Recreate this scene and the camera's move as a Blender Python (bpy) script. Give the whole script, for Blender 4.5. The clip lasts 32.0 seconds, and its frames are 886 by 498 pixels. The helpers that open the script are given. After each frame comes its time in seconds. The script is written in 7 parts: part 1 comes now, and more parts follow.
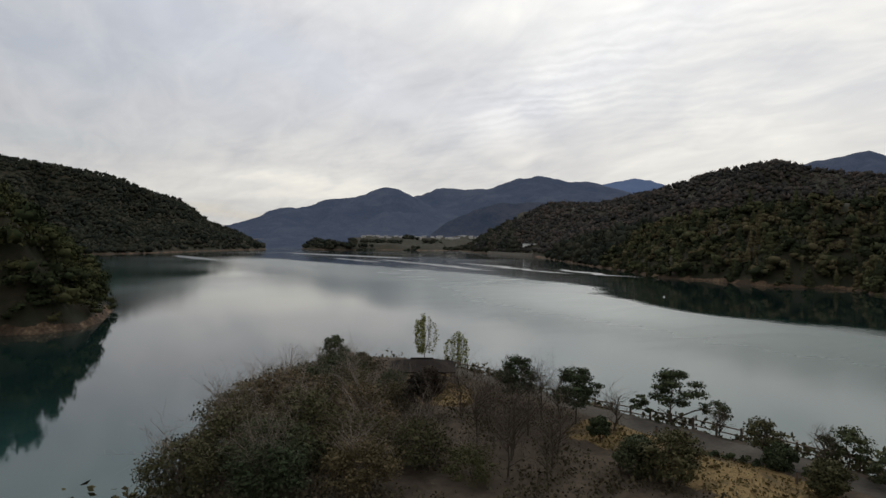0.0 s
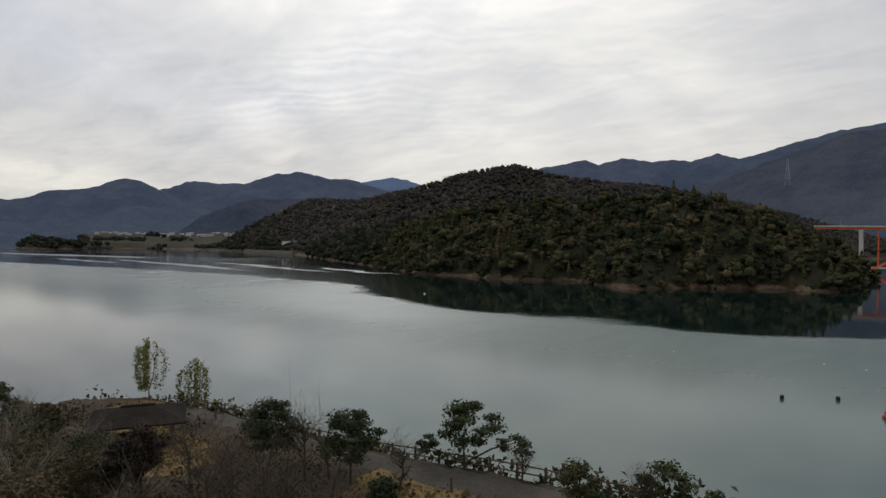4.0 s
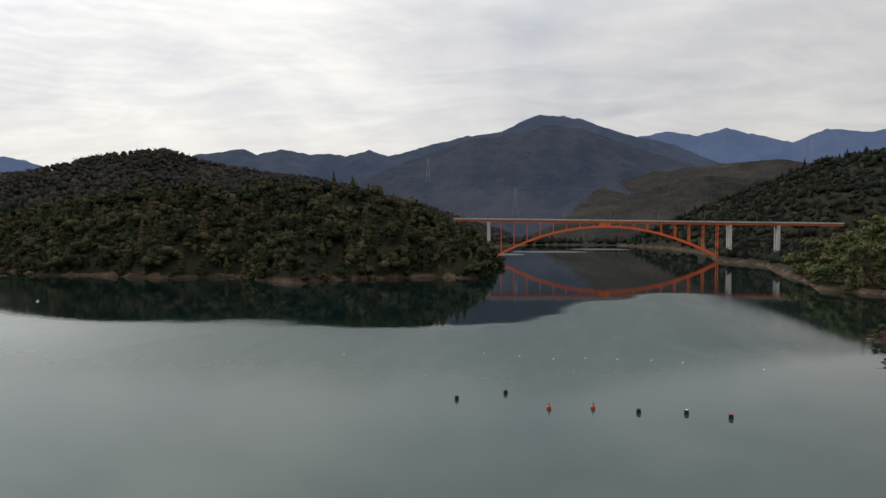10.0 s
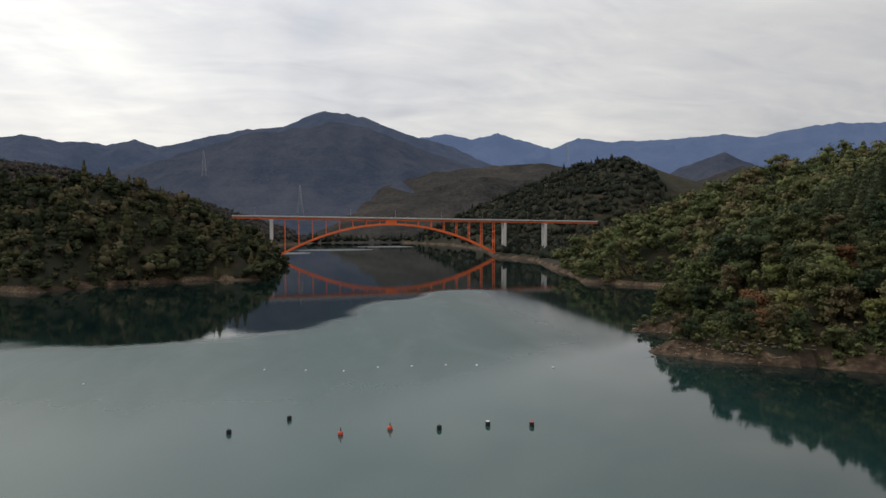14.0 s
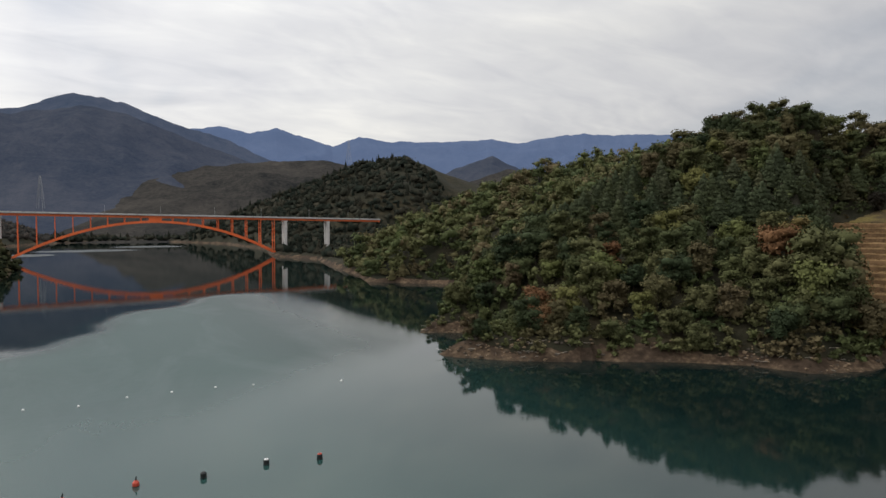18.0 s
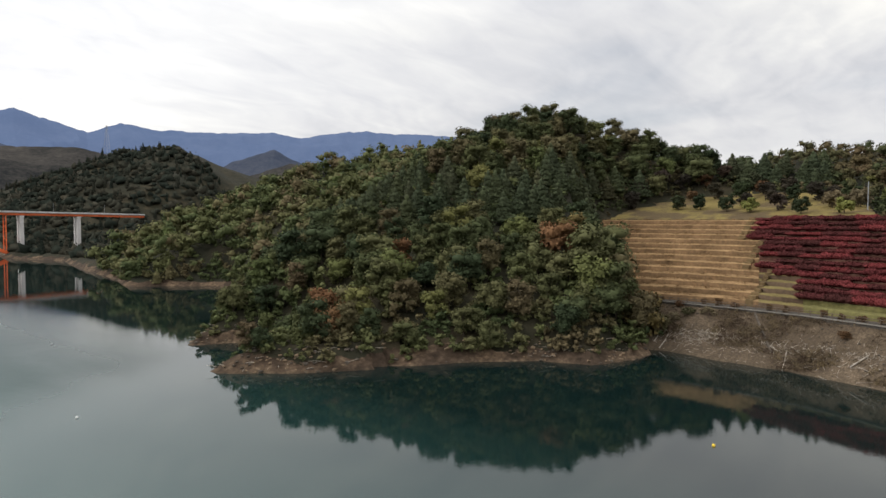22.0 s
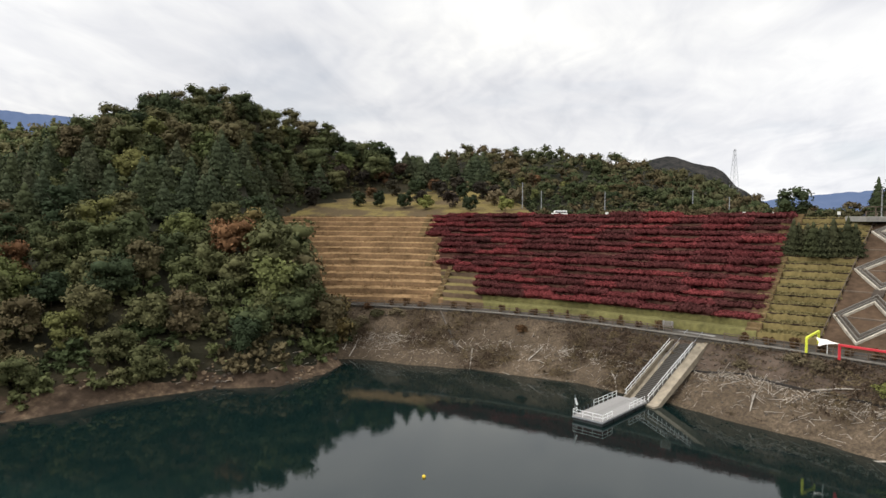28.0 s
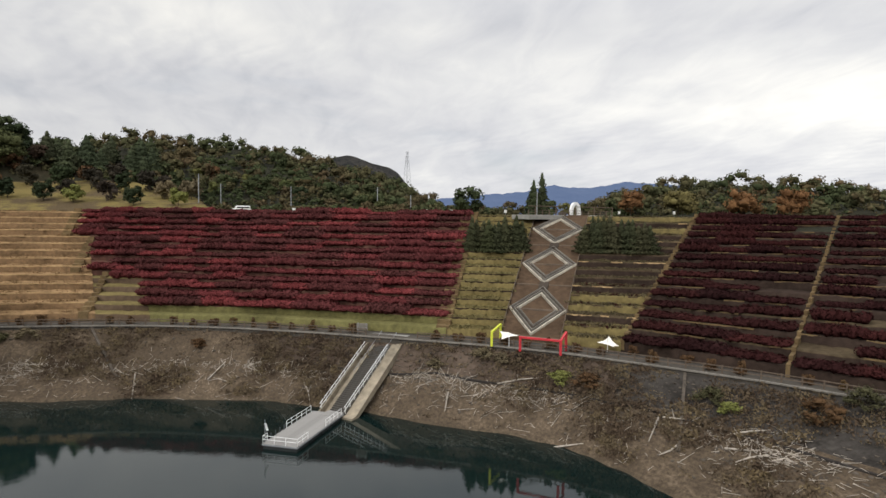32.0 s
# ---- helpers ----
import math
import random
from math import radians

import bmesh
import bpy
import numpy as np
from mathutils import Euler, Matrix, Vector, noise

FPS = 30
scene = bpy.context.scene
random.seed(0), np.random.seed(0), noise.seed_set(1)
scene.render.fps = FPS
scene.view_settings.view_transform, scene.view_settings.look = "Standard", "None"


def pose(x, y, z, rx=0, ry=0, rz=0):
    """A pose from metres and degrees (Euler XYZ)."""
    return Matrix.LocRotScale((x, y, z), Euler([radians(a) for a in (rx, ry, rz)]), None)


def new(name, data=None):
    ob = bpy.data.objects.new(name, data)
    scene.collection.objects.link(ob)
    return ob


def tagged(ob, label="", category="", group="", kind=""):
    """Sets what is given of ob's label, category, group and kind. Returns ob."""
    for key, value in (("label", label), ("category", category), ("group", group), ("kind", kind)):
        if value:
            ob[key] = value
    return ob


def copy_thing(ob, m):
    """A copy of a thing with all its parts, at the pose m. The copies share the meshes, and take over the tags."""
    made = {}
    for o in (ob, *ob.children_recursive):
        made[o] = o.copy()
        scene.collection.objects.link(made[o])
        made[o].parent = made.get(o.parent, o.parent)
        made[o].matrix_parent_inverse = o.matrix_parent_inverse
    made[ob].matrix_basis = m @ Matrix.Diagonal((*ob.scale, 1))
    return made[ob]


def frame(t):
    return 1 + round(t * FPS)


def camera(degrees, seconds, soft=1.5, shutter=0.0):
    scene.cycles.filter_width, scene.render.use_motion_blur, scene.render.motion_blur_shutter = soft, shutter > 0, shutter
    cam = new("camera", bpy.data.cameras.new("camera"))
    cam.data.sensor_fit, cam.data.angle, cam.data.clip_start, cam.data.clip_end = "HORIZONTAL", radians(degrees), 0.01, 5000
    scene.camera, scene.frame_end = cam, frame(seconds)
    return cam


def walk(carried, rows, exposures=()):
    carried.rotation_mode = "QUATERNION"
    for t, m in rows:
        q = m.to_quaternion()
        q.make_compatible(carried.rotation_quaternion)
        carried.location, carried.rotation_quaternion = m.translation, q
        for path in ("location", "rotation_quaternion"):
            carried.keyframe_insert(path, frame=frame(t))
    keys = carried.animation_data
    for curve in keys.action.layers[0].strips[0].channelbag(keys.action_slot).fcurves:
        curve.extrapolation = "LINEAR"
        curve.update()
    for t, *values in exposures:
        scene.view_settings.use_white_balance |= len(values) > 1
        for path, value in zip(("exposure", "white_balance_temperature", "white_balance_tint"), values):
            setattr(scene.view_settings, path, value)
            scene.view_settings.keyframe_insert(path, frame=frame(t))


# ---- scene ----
cam = camera(69.27, 32.0, soft=1.5)
# seconds; x, y, z; pitch, roll, heading to the left of +y, in degrees
PATH = [
    (0, 15.84, -45.68, 27.33, -0.81, 0.25, 61.49),
    (1, 12.90, -44.10, 27.42, -0.87, 0.24, 57.01),
    (2, 10.07, -42.24, 27.49, -0.88, 0.22, 51.49),
    (3, 7.41, -40.09, 27.62, -0.95, 0.24, 45.87),
    (3.5, 6.26, -38.91, 27.69, -0.97, 0.21, 43.09),
    (5.5, 1.92, -33.43, 27.91, -1.21, 0.10, 32.42),
    (6, 0.81, -31.79, 27.95, -1.27, 0.12, 29.93),
    (7, -1.04, -28.56, 28.05, -1.37, 0.06, 25.05),
    (8, -2.55, -25.33, 28.09, -1.48, 0.01, 20.19),
    (9, -3.78, -22.46, 28.21, -1.61, 0.01, 15.36),
    (10, -4.49, -18.89, 28.13, -1.75, 0.01, 10.65),
    (11, -5.07, -15.65, 28.16, -1.85, 0.01, 5.87),
    (12, -5.48, -11.96, 28.27, -1.93, 0.03, 1.10),
    (13, -5.48, -8.44, 28.32, -1.97, 0.02, -3.61),
    (14, -5.25, -5.09, 28.25, -1.97, -0.06, -8.31),
    (14.5, -5.02, -3.30, 28.20, -2.00, -0.13, -10.70),
    (16.5, -3.65, 3.04, 28.28, -2.14, -0.05, -20.27),
    (17, -3.10, 4.56, 28.30, -2.15, -0.08, -22.68),
    (18, -2.02, 7.54, 28.27, -2.17, -0.01, -27.60),
    (19, -0.53, 10.70, 28.13, -2.18, 0.02, -32.45),
    (20, 1.12, 13.18, 28.18, -2.26, -0.01, -37.24),
    (21, 3.00, 15.81, 28.09, -2.37, 0.00, -41.95),
    (22, 5.07, 18.13, 28.08, -2.46, 0.11, -46.69),
    (23, 7.17, 20.35, 28.00, -2.54, 0.07, -51.43),
    (24, 9.55, 22.24, 28.09, -2.68, 0.10, -56.09),
    (25, 11.97, 24.14, 28.12, -2.73, 0.11, -60.82),
    (25.5, 13.19, 24.86, 28.14, -2.70, 0.09, -63.11),
    (27.5, 18.54, 27.62, 28.39, -2.77, 0.16, -72.54),
    (28, 20.07, 28.16, 28.28, -2.73, 0.19, -75.11),
    (29, 23.01, 28.94, 28.24, -2.73, 0.29, -82.19),
    (30, 25.64, 29.47, 28.35, -2.77, 0.42, -88.64),
    (31, 28.73, 29.58, 28.33, -2.85, 0.49, -95.90),
    (32, 31.64, 29.20, 28.27, -2.87, 0.59, -102.83),
]


def aim(x, y, z, pitch, roll, heading):
    """Camera pose from its place, pitch up, lean to the left and heading to the left of +y."""
    return pose(x, y, z, 0, 0, heading) @ pose(0, 0, 0, 90 + pitch) @ pose(0, 0, 0, 0, 0, roll)


walk(cam, [(t, aim(*p)) for t, *p in PATH], [(0, -0.48), (4, -0.54), (9, -0.40), (12, -0.26), (14.5, -0.20), (17, -0.08), (19, 0.06), (21, 0.24), (23, 0.48), (25, 0.60), (28, 0.50), (30, 0.32), (32, 0.20)])

# ---- sky and sun: high, thin overcast, the sun behind cloud to the north-west ----
SUN_UP, SUN_LEFT = 36.0, 48.0
world = bpy.data.worlds.new("overcast_sky")
scene.world = world
world.use_nodes = True


class Graph:
    """Short-hand for wiring a node tree."""

    def __init__(self, tree):
        self.tree = tree
        tree.nodes.clear()

    def node(self, kind, ins=None, op=None):
        n = self.tree.nodes.new(kind)
        if op:
            n.operation = op
        for key, value in (ins or {}).items():
            sock = n.inputs[key]
            if isinstance(value, bpy.types.NodeSocket):
                self.tree.links.new(value, sock)
            else:
                sock.default_value = value
        return n

    def mix(self, fac, a, b, mode="MIX"):
        n = self.node("ShaderNodeMix")
        n.data_type, n.blend_type = "RGBA", mode
        for sock, value in ((n.inputs[0], fac), (n.inputs[6], a), (n.inputs[7], b)):
            if isinstance(value, bpy.types.NodeSocket):
                self.tree.links.new(value, sock)
            elif isinstance(value, float):
                sock.default_value = value
            else:
                sock.default_value = (*value, 1)
        return n.outputs[2]

    def math(self, op, a, b=0.0, c=None, clamp=False):
        n = self.node("ShaderNodeMath", op=op)
        n.use_clamp = clamp
        for sock, value in zip(n.inputs, (a, b, c)):
            if value is None:
                continue
            if isinstance(value, bpy.types.NodeSocket):
                self.tree.links.new(value, sock)
            else:
                sock.default_value = value
        return n.outputs[0]

    def ramp(self, fac, stops):
        n = self.node("ShaderNodeValToRGB", {"Fac": fac})
        e = n.color_ramp.elements
        while len(e) < len(stops):
            e.new(0.5)
        for el, (at, col) in zip(e, stops):
            el.position = at
            el.color = (*col, 1) if isinstance(col, tuple) else (col, col, col, 1)
        return n.outputs[0]

    def noise(self, vec, scale, detail=4.0, rough=0.55, distort=0.0):
        return self.node("ShaderNodeTexNoise", {"Vector": vec, "Scale": scale, "Detail": detail, "Roughness": rough, "Distortion": distort}).outputs[0]


def build_sky():
    g = Graph(world.node_tree)
    sky = g.node("ShaderNodeTexSky")
    sky.sky_type, sky.sun_disc, sky.dust_density = "NISHITA", False, 2.0
    sky.sun_elevation, sky.sun_rotation = radians(SUN_UP), radians(-SUN_LEFT)
    way = g.node("ShaderNodeTexCoord").outputs["Generated"]
    split = g.node("ShaderNodeSeparateXYZ", {"Vector": way})
    up = g.math("MAXIMUM", split.outputs[2], 0.0)
    over = g.math("ADD", up, 0.20)
    # the cloud sheet as a plane overhead
    flat = g.node("ShaderNodeCombineXYZ", {"X": g.math("DIVIDE", split.outputs[0], over), "Y": g.math("DIVIDE", split.outputs[1], over), "Z": 0.0}).outputs[0]
    turned = g.node("ShaderNodeMapping", {"Vector": flat, "Rotation": (0, 0, radians(28)), "Scale": (0.9, 0.55, 1.0)}).outputs[0]
    broad = g.noise(turned, 0.75, 5, 0.52, 0.5)
    rolls = g.node("ShaderNodeMapping", {"Vector": flat, "Rotation": (0, 0, radians(-20)), "Scale": (0.8, 1.7, 1.0)}).outputs[0]
    fine = g.noise(rolls, 3.2, 5, 0.55, 0.5)
    thick = g.math("ADD", g.math("MULTIPLY", broad, 0.72), g.math("MULTIPLY", fine, 0.28))
    # rows of small cloudlets, clearest in one long bank below the veiled sun
    cross = g.node("ShaderNodeMapping", {"Vector": flat, "Rotation": (0, 0, radians(52)), "Scale": (1.0, 1.0, 1.0)}).outputs[0]
    wave = g.node("ShaderNodeTexWave", {"Vector": cross, "Scale": 4.2, "Distortion": 9.0, "Detail": 4.0, "Detail Scale": 1.2, "Detail Roughness": 0.6}).outputs["Fac"]
    patch = g.ramp(g.noise(turned, 1.3, 3, 0.5), [(0.48, 0.0), (0.66, 1.0)])
    thick = g.math("ADD", thick, g.math("MULTIPLY", g.math("SUBTRACT", wave, 0.4), g.math("MULTIPLY", patch, 0.03)))
    shade = g.ramp(thick, [(0.36, (0.58, 0.595, 0.635)), (0.45, (0.70, 0.705, 0.73)), (0.54, (0.81, 0.81, 0.81)), (0.66, (1.0, 0.985, 0.94))])
    clear = g.math("MULTIPLY", g.ramp(broad, [(0.30, 1.0), (0.42, 0.0)]), 0.30)
    blue = g.node("ShaderNodeVectorMath", {0: sky.outputs[0], "Scale": 0.12}, op="SCALE").outputs[0]
    sheet = g.mix(clear, shade, blue)
    # cloud brightens towards the veiled sun
    sun_way = Vector((-math.sin(radians(SUN_LEFT)) * math.cos(radians(SUN_UP)), math.cos(radians(SUN_LEFT)) * math.cos(radians(SUN_UP)), math.sin(radians(SUN_UP))))
    near = g.node("ShaderNodeVectorMath", {0: way, 1: sun_way}, op="DOT_PRODUCT").outputs["Value"]
    near = g.math("POWER", g.math("ADD", 0.5, g.math("MULTIPLY", near, 0.5), clamp=True), 2.0)
    away = g.math("POWER", g.math("SUBTRACT", 1.0, g.math("POWER", near, 0.5), clamp=True), 3.0)
    glow = g.math("ADD", g.math("ADD", 0.58, g.math("MULTIPLY", away, 0.66)), g.math("MULTIPLY", near, 0.98))
    # an overcast sky is brightest overhead
    glow = g.math("MULTIPLY", glow, g.math("ADD", 1.0, g.math("MULTIPLY", g.math("MAXIMUM", g.math("SUBTRACT", up, 0.28), 0.0), 1.2)))
    # one long bright bank of cloudlets low in the north-west, and a warm band along the horizon under it
    at_x, at_y = (g.node("ShaderNodeSeparateXYZ", {"Vector": flat}).outputs[k] for k in (0, 1))
    off = g.math("DIVIDE", g.math("SUBTRACT", g.math("ADD", at_y, g.math("MULTIPLY", broad, 0.35)), 1.58), 0.20)
    bank = g.math("POWER", 2.72, g.math("MULTIPLY", g.math("MULTIPLY", off, off), -1.0))
    along = g.math("DIVIDE", g.math("ADD", at_x, 1.7), 0.75)
    bank = g.math("MULTIPLY", bank, g.math("POWER", 2.72, g.math("MULTIPLY", g.math("MULTIPLY", along, along), -1.0)))
    glow = g.math("ADD", glow, g.math("MULTIPLY", bank, g.math("ADD", 0.14, g.math("MULTIPLY", wave, 0.13))))
    low = g.math("MULTIPLY", g.math("SUBTRACT", 1.0, g.math("MULTIPLY", up, 5.0), clamp=True), g.math("MULTIPLY", near, 0.8))
    sheet = g.mix(low, sheet, g.mix(1.0, sheet, (1.04, 0.99, 0.86), "MULTIPLY"))
    sheet = g.node("ShaderNodeVectorMath", {0: sheet, "Scale": glow}, op="SCALE").outputs[0]
    back = g.node("ShaderNodeBackground", {"Color": sheet, "Strength": 0.92})
    g.node("ShaderNodeOutputWorld", {"Surface": back.outputs[0]})


build_sky()
sun = new("sun", bpy.data.lights.new("sun", "SUN"))
sun.data.energy, sun.data.angle, sun.data.color = 1.2, radians(14), (1.0, 0.97, 0.93)
sun.matrix_world = pose(0, 0, 300, 0, 0, SUN_LEFT) @ pose(0, 0, 0, -(90 - SUN_UP))
# ---- materials ----
def material(name, build, rough=0.8, spec=0.3):
    """A node material; build(g, bsdf) wires its colours."""
    m = bpy.data.materials.new(name)
    m.use_nodes = True
    g = Graph(m.node_tree)
    b = g.node("ShaderNodeBsdfPrincipled", {"Roughness": rough, "Specular IOR Level": spec})
    g.node("ShaderNodeOutputMaterial", {"Surface": b.outputs[0]})
    build(g, b)
    return m


def wire(g, b, name, value):
    g.tree.links.new(value, b.inputs[name])


def bump(g, b, height, strength=0.3, distance=0.05):
    n = g.node("ShaderNodeBump", {"Height": height, "Strength": strength, "Distance": distance})
    g.tree.links.new(n.outputs[0], b.inputs["Normal"])


def place(g):
    return g.node("ShaderNodeNewGeometry").outputs["Position"]


def plain(name, col, rough=0.6, grain=8.0, vary=0.25, spec=0.3, metal=0.0, relief=0.1):
    """A painted, stained or weathered surface of one colour with grain and blotches."""

    def build(g, b):
        p = g.node("ShaderNodeTexCoord").outputs["Object"]
        fine, big = g.noise(p, grain, 5, 0.6), g.noise(p, grain * 0.12, 3, 0.5)
        both = g.math("ADD", g.math("MULTIPLY", fine, 0.5), g.math("MULTIPLY", big, 0.5))
        lo, hi = tuple(c * (1 - vary) for c in col), tuple(min(1, c * (1 + vary)) for c in col)
        wire(g, b, "Base Color", g.ramp(both, [(0.35, lo), (0.65, hi)]))
        b.inputs["Metallic"].default_value = metal
        if relief:
            bump(g, b, fine, relief, 0.03)

    return material(name, build, rough, min(spec, 0.05) if rough >= 0.95 else spec)


def build_water(g, b):
    """Clear dark water where it lies sheltered, milky green in the open, dull where the wind ruffles it."""
    p = place(g)
    wind = g.node("ShaderNodeAttribute")
    wind.attribute_name = "wind"
    murk = g.node("ShaderNodeAttribute")
    murk.attribute_name = "murk"
    wind, murk = wind.outputs["Fac"], murk.outputs["Fac"]
    clouds = g.noise(p, 0.02, 4, 0.55, 0.6)
    milk = g.ramp(clouds, [(0.3, (0.015, 0.045, 0.041)), (0.7, (0.024, 0.059, 0.053))])
    wire(g, b, "Base Color", g.mix(murk, (0.0032, 0.0088, 0.0082), milk))
    b.inputs["IOR"].default_value = 1.42
    b.inputs["Specular IOR Level"].default_value = 0.5
    cats = g.noise(g.node("ShaderNodeMapping", {"Vector": p, "Scale": (1.0, 0.3, 1.0), "Rotation": (0, 0, 0.5)}).outputs[0], 0.05, 5, 0.6, 0.8)
    gust = g.math("MULTIPLY", wind, g.math("ADD", 0.55, g.math("MULTIPLY", cats, 0.9)), clamp=True)
    wire(g, b, "Roughness", g.math("ADD", 0.02, g.math("MULTIPLY", gust, 0.42)))
    ripples, swell = g.noise(p, 2.6, 3, 0.5), g.noise(p, 0.5, 2, 0.5)
    bump(g, b, g.math("ADD", g.math("MULTIPLY", ripples, 0.5), g.math("MULTIPLY", swell, 0.7)), g.math("ADD", 0.045, g.math("MULTIPLY", gust, 0.30)), 0.10)


WATER = material("lake_water", build_water, 0.06, 0.5)


def build_land(g, b):
    """Forest floor and shrubs; bare soil and clay near the water line, dry grass where it is flat and open."""
    p = place(g)
    split = g.node("ShaderNodeSeparateXYZ", {"Vector": p})
    fine, mid, big = g.noise(p, 0.9, 5, 0.6), g.noise(p, 0.10, 4, 0.6), g.noise(p, 0.012, 4, 0.6)
    # floor colours kept dark, the shade under the trees put into them
    woods = g.ramp(mid, [(0.3, (0.016, 0.016, 0.010)), (0.5, (0.026, 0.024, 0.014)), (0.68, (0.045, 0.036, 0.021))])
    woods = g.mix(g.ramp(big, [(0.4, 0.0), (0.65, 0.7)]), woods, (0.022, 0.024, 0.017))
    pale = g.ramp(fine, [(0.3, (0.050, 0.034, 0.023)), (0.52, (0.105, 0.072, 0.046)), (0.72, (0.225, 0.165, 0.108))])
    dull = g.ramp(fine, [(0.3, (0.022, 0.016, 0.011)), (0.6, (0.055, 0.038, 0.026))])
    clay = g.mix(g.ramp(g.noise(p, 0.07, 4, 0.65), [(0.44, 0.0), (0.60, 1.0)]), dull, pale)
    edge = g.math("ADD", split.outputs[2], g.math("MULTIPLY", mid, -6.0))
    tree = g.mix(g.math("LESS_THAN", edge, -0.9), woods, clay)
    wire(g, b, "Base Color", tree)
    bump(g, b, fine, 0.8, 0.4)


LAND = material("wooded_ground", build_land, 0.95, 0.1)


def build_bank(g, b):
    """Drawdown bank: brown soil, dead weeds and grey rubble."""
    p = place(g)
    fine, mid, big = g.noise(p, 2.2, 6, 0.65), g.noise(p, 0.35, 5, 0.6), g.noise(p, 0.06, 3, 0.5)
    soil = g.ramp(fine, [(0.30, (0.052, 0.039, 0.027)), (0.52, (0.112, 0.084, 0.057)), (0.76, (0.215, 0.165, 0.115))])
    weeds = g.ramp(fine, [(0.3, (0.048, 0.037, 0.026)), (0.7, (0.105, 0.078, 0.053))])
    both = g.math("ADD", g.math("MULTIPLY", mid, 0.6), g.math("MULTIPLY", big, 0.4))
    wire(g, b, "Base Color", g.mix(g.ramp(both, [(0.42, 0.0), (0.56, 1.0)]), soil, weeds))
    bump(g, b, g.math("ADD", fine, mid), 0.9, 0.25)


BANK = material("drawdown_bank", build_bank, 1.0, 0.05)


def build_lawn(g, b):
    """Headland lawn: straw-coloured grass, thin and trodden."""
    p = place(g)
    fine, big = g.noise(p, 3.0, 6, 0.65), g.noise(p, 0.16, 4, 0.6, 0.4)
    straw = g.ramp(fine, [(0.3, (0.105, 0.074, 0.036)), (0.6, (0.180, 0.128, 0.060))])
    dull = g.ramp(fine, [(0.3, (0.040, 0.032, 0.021)), (0.65, (0.085, 0.068, 0.044))])
    wire(g, b, "Base Color", g.mix(g.ramp(big, [(0.38, 0.0), (0.48, 1.0)]), dull, straw))
    bump(g, b, fine, 0.8, 0.12)


LAWN = material("headland_lawn", build_lawn, 1.0, 0.05)
ORANGE = plain("orange_paint", (0.80, 0.165, 0.055), 0.6, 0.8, 0.12, spec=0.15)
BRIDGE_RAIL = plain("pale_bridge_parapet", (0.52, 0.50, 0.48), 0.8, 0.8, 0.15)
CONCRETE = plain("weathered_concrete", (0.25, 0.24, 0.215), 0.85, 1.5, 0.25)


def range_material(name, lo, hi, haze_glow):
    """Far woods, the haze of distance put into base colour and a weak glow."""

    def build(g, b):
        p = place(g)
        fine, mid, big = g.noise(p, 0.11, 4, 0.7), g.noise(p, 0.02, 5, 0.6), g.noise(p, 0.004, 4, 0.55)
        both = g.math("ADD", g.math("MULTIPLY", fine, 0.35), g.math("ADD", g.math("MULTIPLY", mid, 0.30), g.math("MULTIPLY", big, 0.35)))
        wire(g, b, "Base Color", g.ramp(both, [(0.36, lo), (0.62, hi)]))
        b.inputs["Emission Color"].default_value = (*haze_glow, 1)
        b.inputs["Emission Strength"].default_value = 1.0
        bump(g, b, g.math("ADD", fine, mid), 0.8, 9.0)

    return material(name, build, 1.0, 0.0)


RANGE_NEAR = range_material("near_range_hazed_woods", (0.008, 0.010, 0.009), (0.070, 0.062, 0.052), (0.006, 0.007, 0.010))
RANGE_MID = range_material("middle_range_hazed_woods", (0.014, 0.021, 0.030), (0.058, 0.060, 0.066), (0.031, 0.044, 0.078))
RANGE_HALF = range_material("foothill_hazed_woods", (0.008, 0.012, 0.016), (0.054, 0.052, 0.052), (0.025, 0.034, 0.058))
RANGE_FAR = range_material("far_range_hazed_woods", (0.028, 0.040, 0.064), (0.056, 0.068, 0.094), (0.068, 0.098, 0.178))


PALETTE = [(0.00, (0.034, 0.050, 0.024)), (0.18, (0.052, 0.068, 0.030)), (0.40, (0.076, 0.090, 0.036)), (0.58, (0.105, 0.108, 0.046)), (0.72, (0.112, 0.088, 0.048)),
           (0.86, (0.092, 0.120, 0.042)), (0.96, (0.150, 0.150, 0.050)), (0.98, (0.165, 0.100, 0.046)), (1.0, (0.175, 0.095, 0.045))]


def foliage(name, tint=None, by_object=True, stops=None, cell=0.12, vary=0.38, gloss=0.06):
    """Leaves: one hue a tree, lighter and darker leaf by leaf."""

    def build(g, b):
        p = place(g)
        if by_object:
            pick = g.node("ShaderNodeObjectInfo").outputs["Random"]
        else:
            spots = g.node("ShaderNodeTexVoronoi", {"Vector": p, "Scale": cell})
            pick = g.node("ShaderNodeSeparateColor", {"Color": spots.outputs["Color"]}).outputs[0]
            pick = g.math("ADD", g.math("MULTIPLY", pick, 0.62), g.math("MULTIPLY", g.noise(p, 0.02, 3, 0.5), 0.42))
        col = g.ramp(pick, stops or PALETTE)
        if tint:
            col = g.mix(0.85, col, tint)
        leaf = g.node("ShaderNodeNewGeometry").outputs["Random Per Island"]
        bright = g.math("ADD", 1.0 - vary, g.math("MULTIPLY", g.math("ADD", leaf, g.noise(p, 0.25, 4, 0.65)), vary))
        n = g.node("ShaderNodeVectorMath", {0: col, "Scale": bright}, op="SCALE")
        wire(g, b, "Base Color", n.outputs[0])

    return material(name, build, 0.8, gloss)


